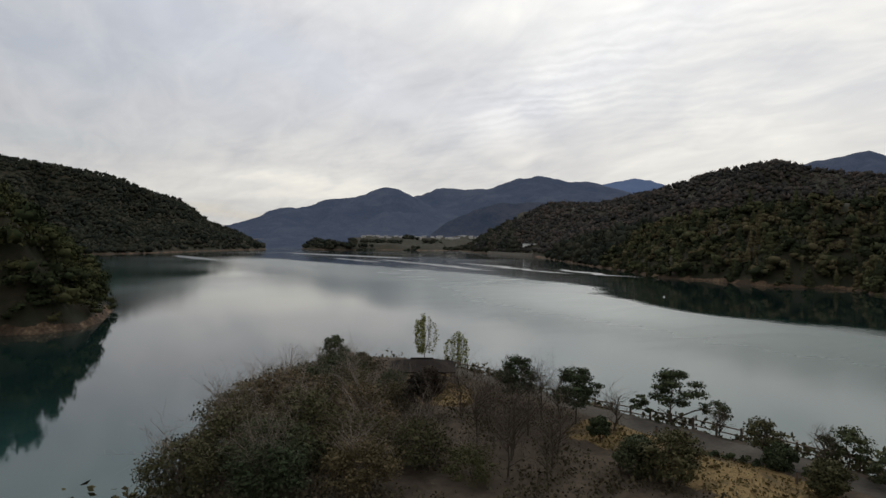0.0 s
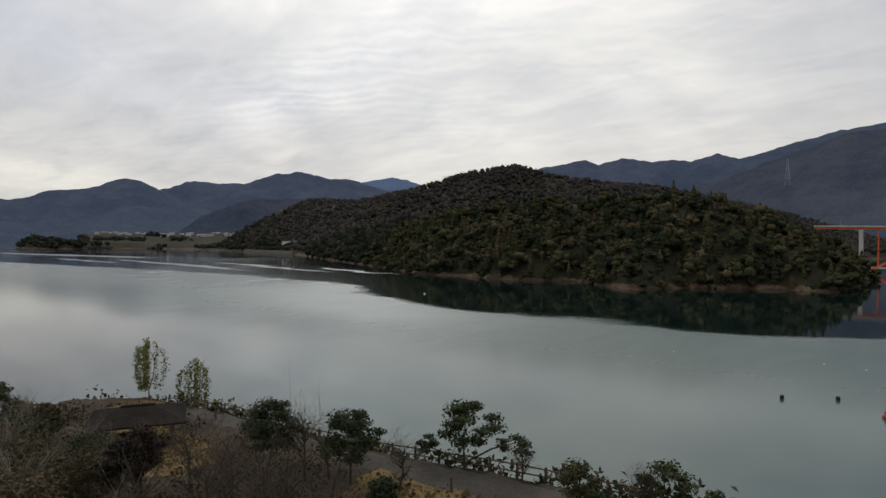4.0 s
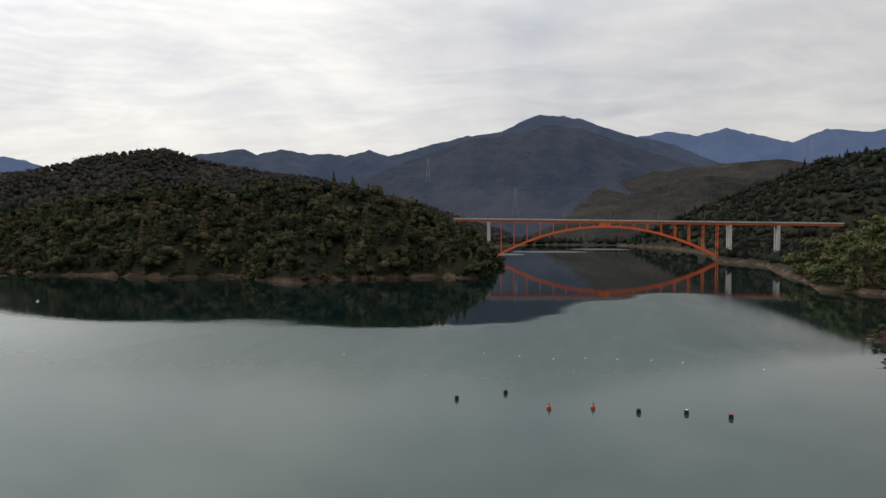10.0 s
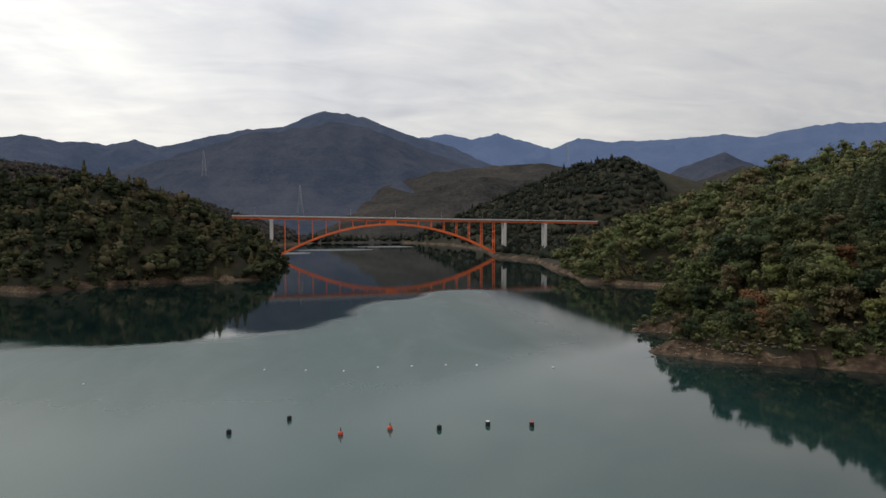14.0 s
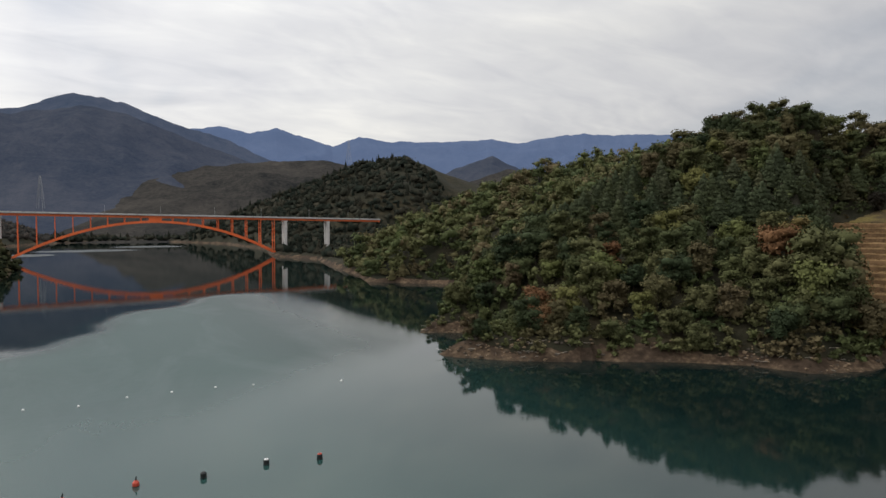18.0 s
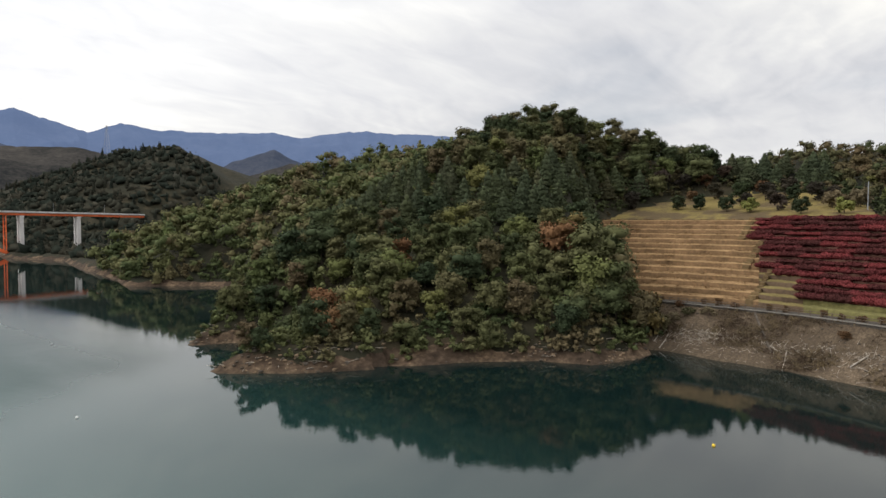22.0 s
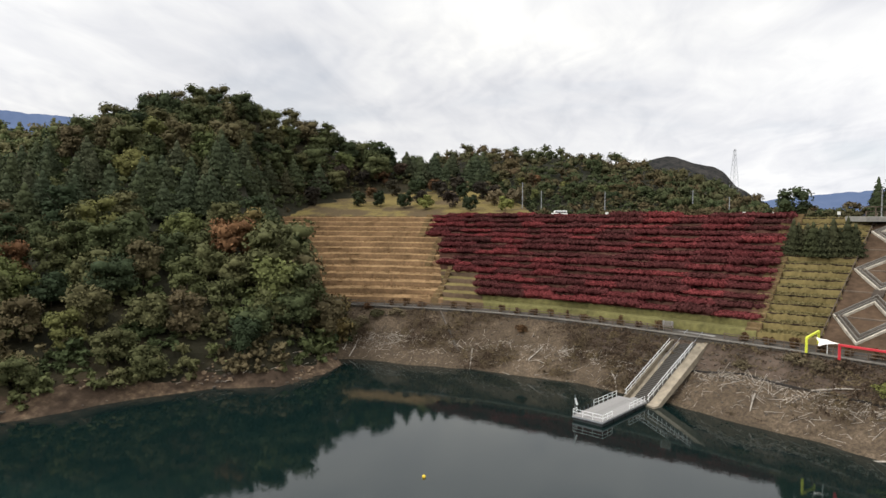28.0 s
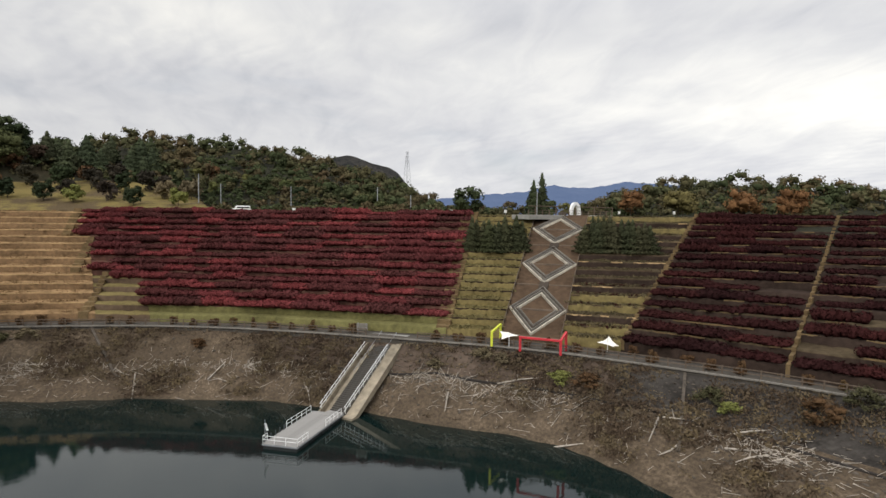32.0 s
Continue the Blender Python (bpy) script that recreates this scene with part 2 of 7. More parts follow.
LEAVES = foliage("autumn_leaves", stops=[(at, (0.86 * col[0], 0.82 * col[1], 0.86 * col[2])) for at, col in PALETTE], vary=0.5)
WOODS = foliage("hillside_leaves", by_object=False, cell=0.10)
# island and spur: dark trees, with backlit shade put into the leaf colour
ISLAND_WOODS = foliage("backlit_island_leaves", by_object=False, stops=[(0.0, (0.017, 0.023, 0.016)), (0.40, (0.032, 0.038, 0.021)), (0.58, (0.058, 0.060, 0.031)), (0.75, (0.074, 0.064, 0.037)), (1.0, (0.105, 0.088, 0.050))], cell=0.085, vary=0.45, gloss=0.0)
DIM_WOODS = foliage("backlit_spur_leaves", by_object=False, stops=[(0.0, (0.014, 0.021, 0.012)), (0.5, (0.032, 0.039, 0.019)), (1.0, (0.070, 0.066, 0.031))], cell=0.09, gloss=0.0)
BROWN_WOODS = foliage("brown_hillside_leaves", by_object=False, stops=[(0.0, (0.032, 0.043, 0.022)), (0.3, (0.052, 0.062, 0.030)), (0.48, (0.074, 0.070, 0.036)), (0.6, (0.092, 0.066, 0.038)), (0.74, (0.070, 0.074, 0.037)), (0.86, (0.105, 0.070, 0.038)), (1.0, (0.150, 0.075, 0.040))], cell=0.10, vary=0.5, gloss=0.0)
# greyed leaf colours: the haze over the far hillsides is put into them
FAR_WOODS = foliage("far_hillside_hazed_leaves", by_object=False, stops=[(0.0, (0.021, 0.024, 0.024)), (0.35, (0.037, 0.037, 0.035)), (0.6, (0.054, 0.048, 0.043)), (0.8, (0.064, 0.054, 0.047)), (1.0, (0.078, 0.066, 0.054))], cell=0.05, vary=0.25, gloss=0.0)
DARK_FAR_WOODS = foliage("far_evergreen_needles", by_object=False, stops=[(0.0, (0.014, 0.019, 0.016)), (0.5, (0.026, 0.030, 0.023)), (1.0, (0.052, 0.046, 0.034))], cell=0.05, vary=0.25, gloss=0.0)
CEDAR = foliage("cedar_needles", (0.042, 0.052, 0.029), vary=0.5)
DARK_LEAVES = foliage("dark_evergreen_leaves", (0.034, 0.044, 0.023), vary=0.5)
OLIVE_LEAVES = foliage("dull_olive_leaves", (0.058, 0.052, 0.027), vary=0.5)
YELLOW_LEAVES = foliage("yellow_green_leaves", (0.165, 0.170, 0.050))
RUST_LEAVES = foliage("rust_brown_leaves", (0.085, 0.042, 0.022))
RED_LEAVES = foliage("crimson_azalea_leaves", stops=[(0.0, (0.066, 0.026, 0.024)), (0.5, (0.100, 0.029, 0.029)), (0.85, (0.140, 0.034, 0.034)), (1.0, (0.170, 0.040, 0.040))], vary=0.5, gloss=0.0)
WINE_LEAVES = foliage("dark_wine_azalea_leaves", stops=[(0.0, (0.022, 0.010, 0.010)), (1.0, (0.042, 0.014, 0.013))], gloss=0.0)
BARK = plain("grey_brown_bark", (0.075, 0.060, 0.046), 0.95, 6.0, 0.4)
PALE_BARK = plain("pale_twigs", (0.19, 0.16, 0.13), 0.95, 6.0, 0.35)
DRIFT = plain("bleached_driftwood", (0.34, 0.30, 0.25), 0.9, 3.0, 0.45)
STONE = plain("grey_rubble", (0.088, 0.074, 0.060), 0.95, 1.2, 0.5, relief=0.5)
TAN_STONE = plain("tan_shore_stone", (0.20, 0.145, 0.095), 0.95, 1.2, 0.5, relief=0.5)
ASPHALT = plain("worn_asphalt", (0.074, 0.066, 0.056), 1.0, 2.0, 0.25, spec=0.05)
SOIL = plain("brown_bare_soil", (0.092, 0.064, 0.042), 1.0, 0.8, 0.4, relief=0.6)
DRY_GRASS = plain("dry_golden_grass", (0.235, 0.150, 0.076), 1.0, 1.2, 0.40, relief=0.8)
# golden grass a tone darker than the treads, for the terrace risers
GOLD_FACE = plain("darker_golden_grass", (0.150, 0.094, 0.050), 1.0, 1.4, 0.45, relief=0.8)
PALE_STRAW = plain("pale_straw_edging", (0.35, 0.240, 0.125), 1.0, 1.4, 0.35, relief=0.6)
STRAW = plain("straw_brown_grass", (0.135, 0.094, 0.048), 1.0, 1.4, 0.45, relief=0.8)
GREEN_GRASS = plain("fading_green_grass", (0.120, 0.110, 0.044), 1.0, 1.2, 0.40, relief=0.8)
PALE_GRASS = plain("pale_yellow_grass", (0.142, 0.112, 0.047), 1.0, 1.2, 0.35, relief=0.8)
TIMBER = plain("weathered_timber", (0.105, 0.078, 0.056), 0.9, 4.0, 0.35)
WHITE = plain("white_paint", (0.72, 0.72, 0.70), 0.5, 3.0, 0.10)
STAIR_WALL = plain("pale_stair_wall", (0.40, 0.36, 0.29), 0.9, 0.9, 0.4)
PALE_CONCRETE = plain("pale_concrete", (0.24, 0.21, 0.165), 0.9, 1.6, 0.25)
DECKING = plain("grey_dock_boards", (0.25, 0.24, 0.225), 0.85, 2.0, 0.2)
STEEL = plain("galvanised_steel", (0.30, 0.31, 0.32), 0.45, 5.0, 0.15, metal=0.6)
DARK_STEEL = plain("dark_steel", (0.05, 0.05, 0.052), 0.6, 5.0, 0.2)
BLACK = plain("black_rubber", (0.018, 0.020, 0.020), 0.7, 5.0, 0.3)
RED_PAINT = plain("red_paint", (0.50, 0.035, 0.045), 0.5, 4.0, 0.15)
YELLOW_PAINT = plain("lime_yellow_paint", (0.62, 0.66, 0.06), 0.5, 4.0, 0.12)
BUOY_RED = plain("faded_red_plastic", (0.50, 0.075, 0.045), 0.55, 4.0, 0.2)
BUOY_YELLOW = plain("yellow_plastic", (0.75, 0.52, 0.05), 0.5, 4.0, 0.15)
CANVAS = plain("cream_canvas", (0.78, 0.74, 0.66), 0.8, 3.0, 0.08)
ROOFING = plain("dark_shingle_roof", (0.022, 0.019, 0.017), 1.0, 3.0, 0.35, spec=0.02)
RED_LITTER = plain("reddish_leaf_litter", (0.090, 0.046, 0.034), 1.0, 1.2, 0.45, relief=0.8)
DARK_LITTER = plain("dark_leaf_litter", (0.032, 0.022, 0.017), 1.0, 1.2, 0.45, relief=0.8)
DULL_GRASS = plain("dull_brown_grass", (0.060, 0.045, 0.027), 1.0, 1.2, 0.45, relief=0.8)
REDDISH_SOIL = plain("reddish_bare_soil", (0.076, 0.050, 0.032), 1.0, 1.0, 0.4, relief=0.6)
WALKWAY = plain("brown_grey_paving", (0.056, 0.045, 0.036), 0.95, 2.0, 0.3)
GREY_KERB = plain("grey_kerb_concrete", (0.165, 0.150, 0.128), 0.9, 2.0, 0.3)
# ---- the lie of the land ----
NORTH_WEST = [(-51, 438), (-52, 345), (-80, 349), (-122, 325), (-139, 291), (-165, 305), (-192, 330), (-233, 312), (-290, 325), (-317, 318), (-434, 383), (-604, 468), (-843, 597), (-1048, 641),
              (-1341, 732), (-1538, 640), (-1590, 480), (-1760, 470), (-2380, 640), (-2700, -400), (-5600, -600), (-5600, 5600), (900, 5600), (500, 1500), (60, 1180), (-70, 1150), (-150, 900), (-110, 700), (-66, 590)]
EAST = [(130, 600), (127, 585), (149, 519), (132, 430), (121, 342), (111, 306), (139, 279), (132, 235), (102, 195), (70, 158.5), (84, 152), (88, 142), (60, 130.5), (73, 117.5), (83.5, 111), (94, 105.7), (104, 99.8),
        (112, 92), (116, 82), (127, 78.7), (138, 78.9), (137, 66), (135, 54), (133, 42), (130, 32), (120, 18), (114, 10), (109, 3), (104, -2), (98, -5), (89, -8), (70, -8), (45, 6), (20, 16),
        (-4, 19), (-18, 15), (-32, 8), (-58, 3), (-68, -6), (-69, -20), (-62, -33), (-50, -45), (-44, -60), (-52, -120), (-200, -500), (-5600, -5600), (5600, -5600), (5600, 5600), (-900, 5600), (-500, 1500), (-60, 1185), (90, 1150), (150, 1000), (160, 750)]
WEST = [(-1700, 350), (-1500, 180), (-1250, 0), (-1150, -200), (-1100, -500), (-5600, -2500), (-5600, 2500), (-2800, 1500), (-2420, 520)]
SPUR = [(-206, -95), (-199, -62), (-205, -50), (-222, -44), (-262, -40), (-310, -45), (-380, -120), (-500, -400), (-240, -400)]
# the lakeside park: inland of its promenade at 9 m, and the plateau above its terraces
PROMENADE = [(152, 93), (151, 63.6), (149, 52), (144.5, 39), (138, 26), (131, 14), (123, 1), (116, -8), (110, -13.6), (104, -19), (97, -25), (90, -30), (78, -37), (60, -48), (60, -300), (600, -300), (600, 112), (215, 112)]
PLATEAU = [(212, 96), (207, 80), (194, 43), (181, 8), (167, -32), (152, -62), (132, -92), (110, -120), (110, -300), (600, -300), (600, 112), (230, 112)]
# the golden terraces that curve round the head of the cove
GOLD_FOOT, GOLD_HEAD = [(150, 94), (155, 82), (155, 64)], [(203, 132), (211, 106), (207, 80)]
TERRACE_BED = [(155, 64), (147.5, 36), (130.5, 6), (115.5, -16.5), (97, -28.5), (80, -39), (138, -108), (158, -57.5), (174.5, -11), (195, 47), (207, 80)]
# the sloping lawn above the golden terraces
RIM = [(203, 132), (211, 106), (207, 80), (195, 47)]
LAWN_SLOPE = [(204, 130), (226, 130), (248, 120), (256, 104), (252, 84), (240, 58), (198, 47), (208, 80), (212, 106)]
HEADLAND = [(15, -3), (-9, -1), (-20, -3), (-29, -5), (-46, -6.5), (-58, -8.5), (-62, -14), (-60, -22), (-50, -29), (-40, -34), (-31, -38), (-24, -41), (-22, -50), (-22, -80), (20, -120), (60, -80), (50, -20)]


def inside_distance(x, y, poly):
    """Distance to the outline of a polygon, positive inside it."""
    p = np.array(poly, float)
    q = np.roll(p, -1, 0)
    best, odd = np.full(x.shape, 1e12), np.zeros(x.shape, bool)
    for (ax, ay), (bx, by) in zip(p, q):
        dx, dy = bx - ax, by - ay
        s = np.clip(((x - ax) * dx + (y - ay) * dy) / (dx * dx + dy * dy), 0, 1)
        best = np.minimum(best, (x - ax - s * dx) ** 2 + (y - ay - s * dy) ** 2)
        if ay != by:
            odd ^= ((ay > y) != (by > y)) & (x < dx * (y - ay) / dy + ax)
    return np.where(odd, 1, -1) * np.sqrt(best)


def crest(x, y, line, slope, power=1.0):
    """Height of a hill that falls away on both sides of a crest line of (x, y, z)."""
    best = np.full(x.shape, -1e9)
    for (ax, ay, az), (bx, by, bz) in zip(line, line[1:]):
        dx, dy = bx - ax, by - ay
        s = np.clip(((x - ax) * dx + (y - ay) * dy) / (dx * dx + dy * dy), 0, 1)
        off = np.hypot(x - ax - s * dx, y - ay - s * dy)
        best = np.maximum(best, az + s * (bz - az) - slope * off**power)
    return best


def lattice(x, y, size, seed):
    """Smooth value noise in -1..1."""
    u, v = x / size + seed * 17.3, y / size - seed * 9.1
    i, j = np.floor(u).astype(np.int64), np.floor(v).astype(np.int64)
    fu, fv = u - i, v - j
    fu, fv = fu * fu * (3 - 2 * fu), fv * fv * (3 - 2 * fv)

    def value(a, b):
        k = (a * 374761393 + b * 668265263 + seed * 974711) & 0x7FFFFFFF
        k = ((k ^ (k >> 13)) * 1274126177) & 0x7FFFFFFF
        return ((k ^ (k >> 16)) & 0xFFFF) / 32767.5 - 1

    top = value(i, j) * (1 - fu) + value(i + 1, j) * fu
    low = value(i, j + 1) * (1 - fu) + value(i + 1, j + 1) * fu
    return top * (1 - fv) + low * fv


# wooded hills: radius of the crest, radius of the foot, and (bearing to the left of +y, height) along it
HILLS = [
    (2000, 1300, [(112, 191), (104, 237), (97.9, 239), (93.2, 217), (90, 200), (87.5, 164), (84.9, 135), (82.7, 73), (80.4, 44), (78.8, 12), (77, 0)]),
    (1400, 820, [(66, 15), (63.4, 42), (62, 69), (61, 81), (59, 95), (56.7, 112), (54, 108), (50.6, 108), (48.8, 106), (46.7, 118), (43.1, 140), (39.9, 166), (37.4, 178), (34.7, 187), (32.4, 171), (29.3, 157), (25.7, 144), (22.1, 135), (19.1, 118), (16.1, 99), (12.2, 74), (8, 40), (5, 15)]),
    (1050, 640, [(-6, 12), (-9, 45), (-11.2, 67), (-13.2, 85), (-17.1, 108), (-20.4, 127), (-24, 136), (-25.8, 124), (-27.9, 106), (-31.2, 89), (-34, 73), (-37, 60)]),
]
# distant ranges, in the same terms
RANGES = [
    (1900, 1150, [(7, 6), (4.5, 24), (2.4, 62), (0.4, 108), (-2.2, 146), (-4.5, 165), (-7.3, 187), (-9.5, 200), (-12.4, 212), (-17.1, 212), (-19, 205), (-23.6, 186), (-29, 150), (-34, 100)]),
    (2500, 1350, [(24, 140), (19.6, 210), (18.3, 226), (15.6, 267), (12.9, 311), (10.5, 350), (8.4, 383), (6.2, 387), (3.7, 412), (1.7, 434), (-1.3, 412), (-4.3, 366), (-7.3, 312), (-10.8, 262), (-14.3, 200), (-18, 120)]),
    (2150, 1950, [(66.5, 12), (63.6, 42), (62, 90), (59.4, 128), (56.9, 157), (54, 155), (50, 148), (46, 138)]),
    (3000, 1900, [(84, 40), (80.5, 92), (79.1, 115), (76.5, 171), (74.2, 178), (72.6, 212), (70.9, 224), (69.6, 236), (67.4, 279), (66.1, 267), (64.7, 226), (61.9, 158), (58, 90), (54, 40)]),
    (3800, 2700, [(70, 120), (64.4, 286), (62.1, 338), (58.2, 328), (55.5, 392), (53.5, 407), (51, 376), (49, 371), (45.9, 312), (42, 250)]),
    (4600, 3900, [(50, 330), (48.4, 403), (46.9, 436), (45.4, 457), (43.9, 445), (42.6, 404), (40, 300)]),
    (3400, 2300, [(36, 330), (31.5, 400), (28.1, 437), (27, 408), (25, 438), (22.5, 416), (20.5, 424), (19.3, 412), (17.4, 444), (15.8, 412), (12.5, 465), (8.6, 520), (4, 480)]),
    (3300, 2150, [(24, 190), (19.1, 285), (14.2, 414), (8.6, 501), (5.7, 526), (3.7, 580), (2.1, 613), (-1.3, 584), (-4.3, 521), (-9.3, 432), (-12.3, 350), (-18, 230)]),
    (4700, 3500, [(4, 600), (-6.9, 683), (-8.4, 702), (-10.9, 667), (-13.1, 708), (-15.5, 643), (-17.8, 588), (-20.2, 660), (-22.7, 626), (-28.2, 633), (-31.7, 647), (-34.2, 615), (-37.2, 654), (-39.9, 675), (-42.2, 655), (-45.3, 655), (-52, 600)]),
    (2500, 1900, [(-26, 180), (-28.4, 238), (-31.9, 290), (-34.4, 240), (-38, 190)]),
    (1800, 1350, [(-27, 110), (-30, 150), (-33.1, 180), (-36, 174), (-41, 150)]),
    (1900, 1500, [(-87, 150), (-91.1, 184), (-93.3, 200), (-95.5, 184), (-97.7, 162), (-98.6, 120), (-101, 70)]),
    (4000, 3000, [(-99, 120), (-105.6, 167), (-109.5, 187), (-112, 229), (-114.9, 205), (-117.9, 249), (-124, 220)]),
]
BIG_HILL = [(148, 236, 43), (178, 207, 57), (197, 190, 64.5), (214, 178, 65.5), (224, 170, 66.5), (243, 150, 64), (256, 130, 55)]
SHOULDER = [(215, 340, 48), (250, 325, 64), (280, 300, 65), (240, 230, 60)]
BACK_HILL = [(292, 150, 55), (308, 128, 52), (322, 92, 59), (326, 50, 57), (330, 25, 52), (332, 0, 43), (330, -25, 36)]
RIGHT_HILL = [(264, -90, 32), (252, -112, 39), (243, -128, 41), (232, -146, 40), (222, -160, 38)]
ISLAND = [(-730, 526, 35.1), (-621, 504, 41.9), (-512, 477, 44.5), (-419, 443, 49.4), (-355, 414, 50.6), (-309, 399, 51.0), (-276, 399, 54.6), (-246, 401, 55.9), (-214, 396, 58.7), (-188, 398, 58.3), (-162, 409, 55.4), (-135, 419, 47.4), (-114, 430, 40.6), (-98, 434, 37.2), (-80, 438, 35.1), (-68, 447, 27.2), (-60, 461, 13.1)]


def ridge_height(r, left, far, foot, line):
    """Height of a range whose crest stands at the radius far, with spurs and gullies on the way up."""
    b, z = np.array(line)[::-1].T
    top = np.interp(left, b, z, 0, 0)
    u = (r - foot) / (far - foot)
    way = np.clip(u, 0, 1)
    x, y = -np.sin(np.radians(left)) * r, np.cos(np.radians(left)) * r
    size = 0.10 * far
    spur = 0.34 * np.sin(np.pi * way) * (0.5 - np.abs(lattice(x, y, size, 3)) - 0.5 * np.abs(lattice(x, y, size * 0.45, 4)) + 0.25)
    return np.where(u < 1, top * (way**1.15 + spur * way), top * np.clip(1.6 - 0.6 * u, 0, 1))


def land_height(x, y):
    shore = np.full(x.shape, -1e9)
    for poly in (NORTH_WEST, EAST, WEST, SPUR):
        shore = np.maximum(shore, inside_distance(x, y, poly))
    r, left = np.hypot(x, y), np.degrees(np.arctan2(-x, y))
    rough = lattice(x, y, 160, 1) * 0.6 + lattice(x, y, 70, 2) * 0.4
    h = np.full(x.shape, 4.0)
    for row in HILLS:
        h = np.maximum(h, ridge_height(r, left, *row))
    for line, slope in ((BIG_HILL, 0.47), (SHOULDER, 0.42), (BACK_HILL, 0.30), (RIGHT_HILL, 0.28), (ISLAND, 0.34), ([(-222, -50, 22), (-226, -64, 32), (-240, -88, 46), (-266, -118, 58), (-330, -190, 76), (-420, -330, 80)], 0.55), ([(-1620, 470, 24), (-1760, 500, 28)], 0.2)):
        h = np.maximum(h, crest(x, y, line, slope) + 3.0 * rough)
    bank = np.where(shore < 0, shore * 0.35, np.minimum(shore * 0.85, 5 + shore * 0.6))
    cliff = (x < -190) & (x > -520) & (y < -15) & (y > -420)
    bank = np.where(cliff & (shore > 0), np.minimum(shore * 1.4, 9 + shore * 0.95), bank)
    h = np.minimum(h, bank)
    flats = (left > 56) & (left < 71) & (r > 1500) & (r < 2000)
    h = np.where(flats & (shore > 0), np.clip((r - 1555) * 0.085, -3, 34) + 0.8 * rough, h)
    # the park on the east shore
    prom, top = inside_distance(x, y, PROMENADE), inside_distance(x, y, PLATEAU)
    up = np.where(prom < 0, 9 * np.maximum(shore, 0) / (np.maximum(shore, 0) - prom + 1e-6), 9 + 19.6 * np.clip(prom - 3.5, 0, None) / (np.clip(prom - 3.5, 0, None) - np.minimum(top, 0) + 1e-6))
    up = np.where(prom < -0.3, up - 3.2, up)
    up = np.where(top > 0, 28.6, up)
    park = (shore > 0) & (y < 112) & (x > 40) & (x < 420)
    keep = crest(x, y, BIG_HILL, 0.47) + 3.0 * rough
    keep = np.maximum(keep, np.maximum(crest(x, y, BACK_HILL, 0.30), crest(x, y, RIGHT_HILL, 0.28)))
    cove = ((prom < 0) | (prom < 9) & (x < 166) & (y < 98) & (x > 120)) & ((x - 136) * 16.5 - (y - 80.5) * 14.5 > 0)
    keep = np.where(cove, -50.0, keep)
    h = np.where(park, np.where(prom > -2, np.maximum(up, np.minimum(keep, bank)), np.maximum(np.minimum(keep, bank), up)), h)
    h = np.where(park & (prom > 3.5) & (top < 0) & (h < up + 1.5), h - 1.3, h)
    gold = inside_distance(x, y, GOLD_FOOT + GOLD_HEAD[::-1])
    near, away = -crest(x, y, [(*p, 0) for p in GOLD_FOOT], 1.0), -crest(x, y, [(*p, 0) for p in GOLD_HEAD], 1.0)
    ramp = 9.5 + 19.2 * near / (near + away + 1e-6)
    h = np.where(gold > -1.5, ramp - 2.2, h)
    h = np.where((gold <= -1.5) & (gold > -9) & (shore > 0) & (y > 88) & (x > 140), np.minimum(h, ramp + 1.0 + (-gold - 1.5) * 1.2), h)
    lawn = inside_distance(x, y, LAWN_SLOPE)
    rise = 28.6 + 0.235 * np.clip((y - 38) / 40, 0, 1) * np.clip(-crest(x, y, [(*p, 0) for p in RIM], 1.0) - 2, 0, 60)
    h = np.where((lawn > 0) & (gold < -1.5), rise, np.where((lawn > -25) & (lawn <= 0) & (x > 205) & (gold < -1.5), np.minimum(h, rise - 0.75 * lawn), h))
    h = np.where(inside_distance(x, y, TERRACE_BED) > 0.5, np.minimum(h, up - 1.3), h)
    # the grassy headland
    head = inside_distance(x, y, HEADLAND)
    mound = np.where(head > 0, 12 + 0.5 * rough, 12 * np.maximum(shore, 0) / (np.maximum(shore, 0) - head + 1e-6))
    h = np.where((shore > 0) & (x < 60) & (y < 24) & (r < 160), mound, h)
    return h


def sheet(name, xs, ys, zs, mat):
    """A ground mesh from grids of x, y, z."""
    n, m = xs.shape
    verts = np.stack([xs, ys, zs], -1).reshape(-1, 3)
    idx = np.arange(n * m).reshape(n, m)
    faces = np.stack([idx[:-1, :-1], idx[1:, :-1], idx[1:, 1:], idx[:-1, 1:]], -1).reshape(-1, 4)
    me = bpy.data.meshes.new(name)
    me.from_pydata(verts.tolist(), [], faces.tolist())
    me.materials.append(mat)
    me.polygons.foreach_set("use_smooth", np.ones(len(faces), bool))
    return new(name, me)


def build_ground():
    radii = np.concatenate([np.arange(1, 260, 2.4), 260 * 1.026 ** np.arange(0, 114)])
    turns = np.radians(np.linspace(-180, 180, 761))
    a, r = np.meshgrid(turns, radii, indexing="ij")
    x, y = -np.sin(a) * r, np.cos(a) * r
    z = land_height(x, y)
    far = np.clip((r - 500) / 1500, 0, 1)
    z = z + far * np.where(z > 8, lattice(x, y, 45, 7) * 7 + lattice(x, y, 22, 8) * 4, 0)
    return tagged(sheet("ground", x, y, z, LAND), "wooded hills and lake shore of bare clay", "ground", kind="structure")


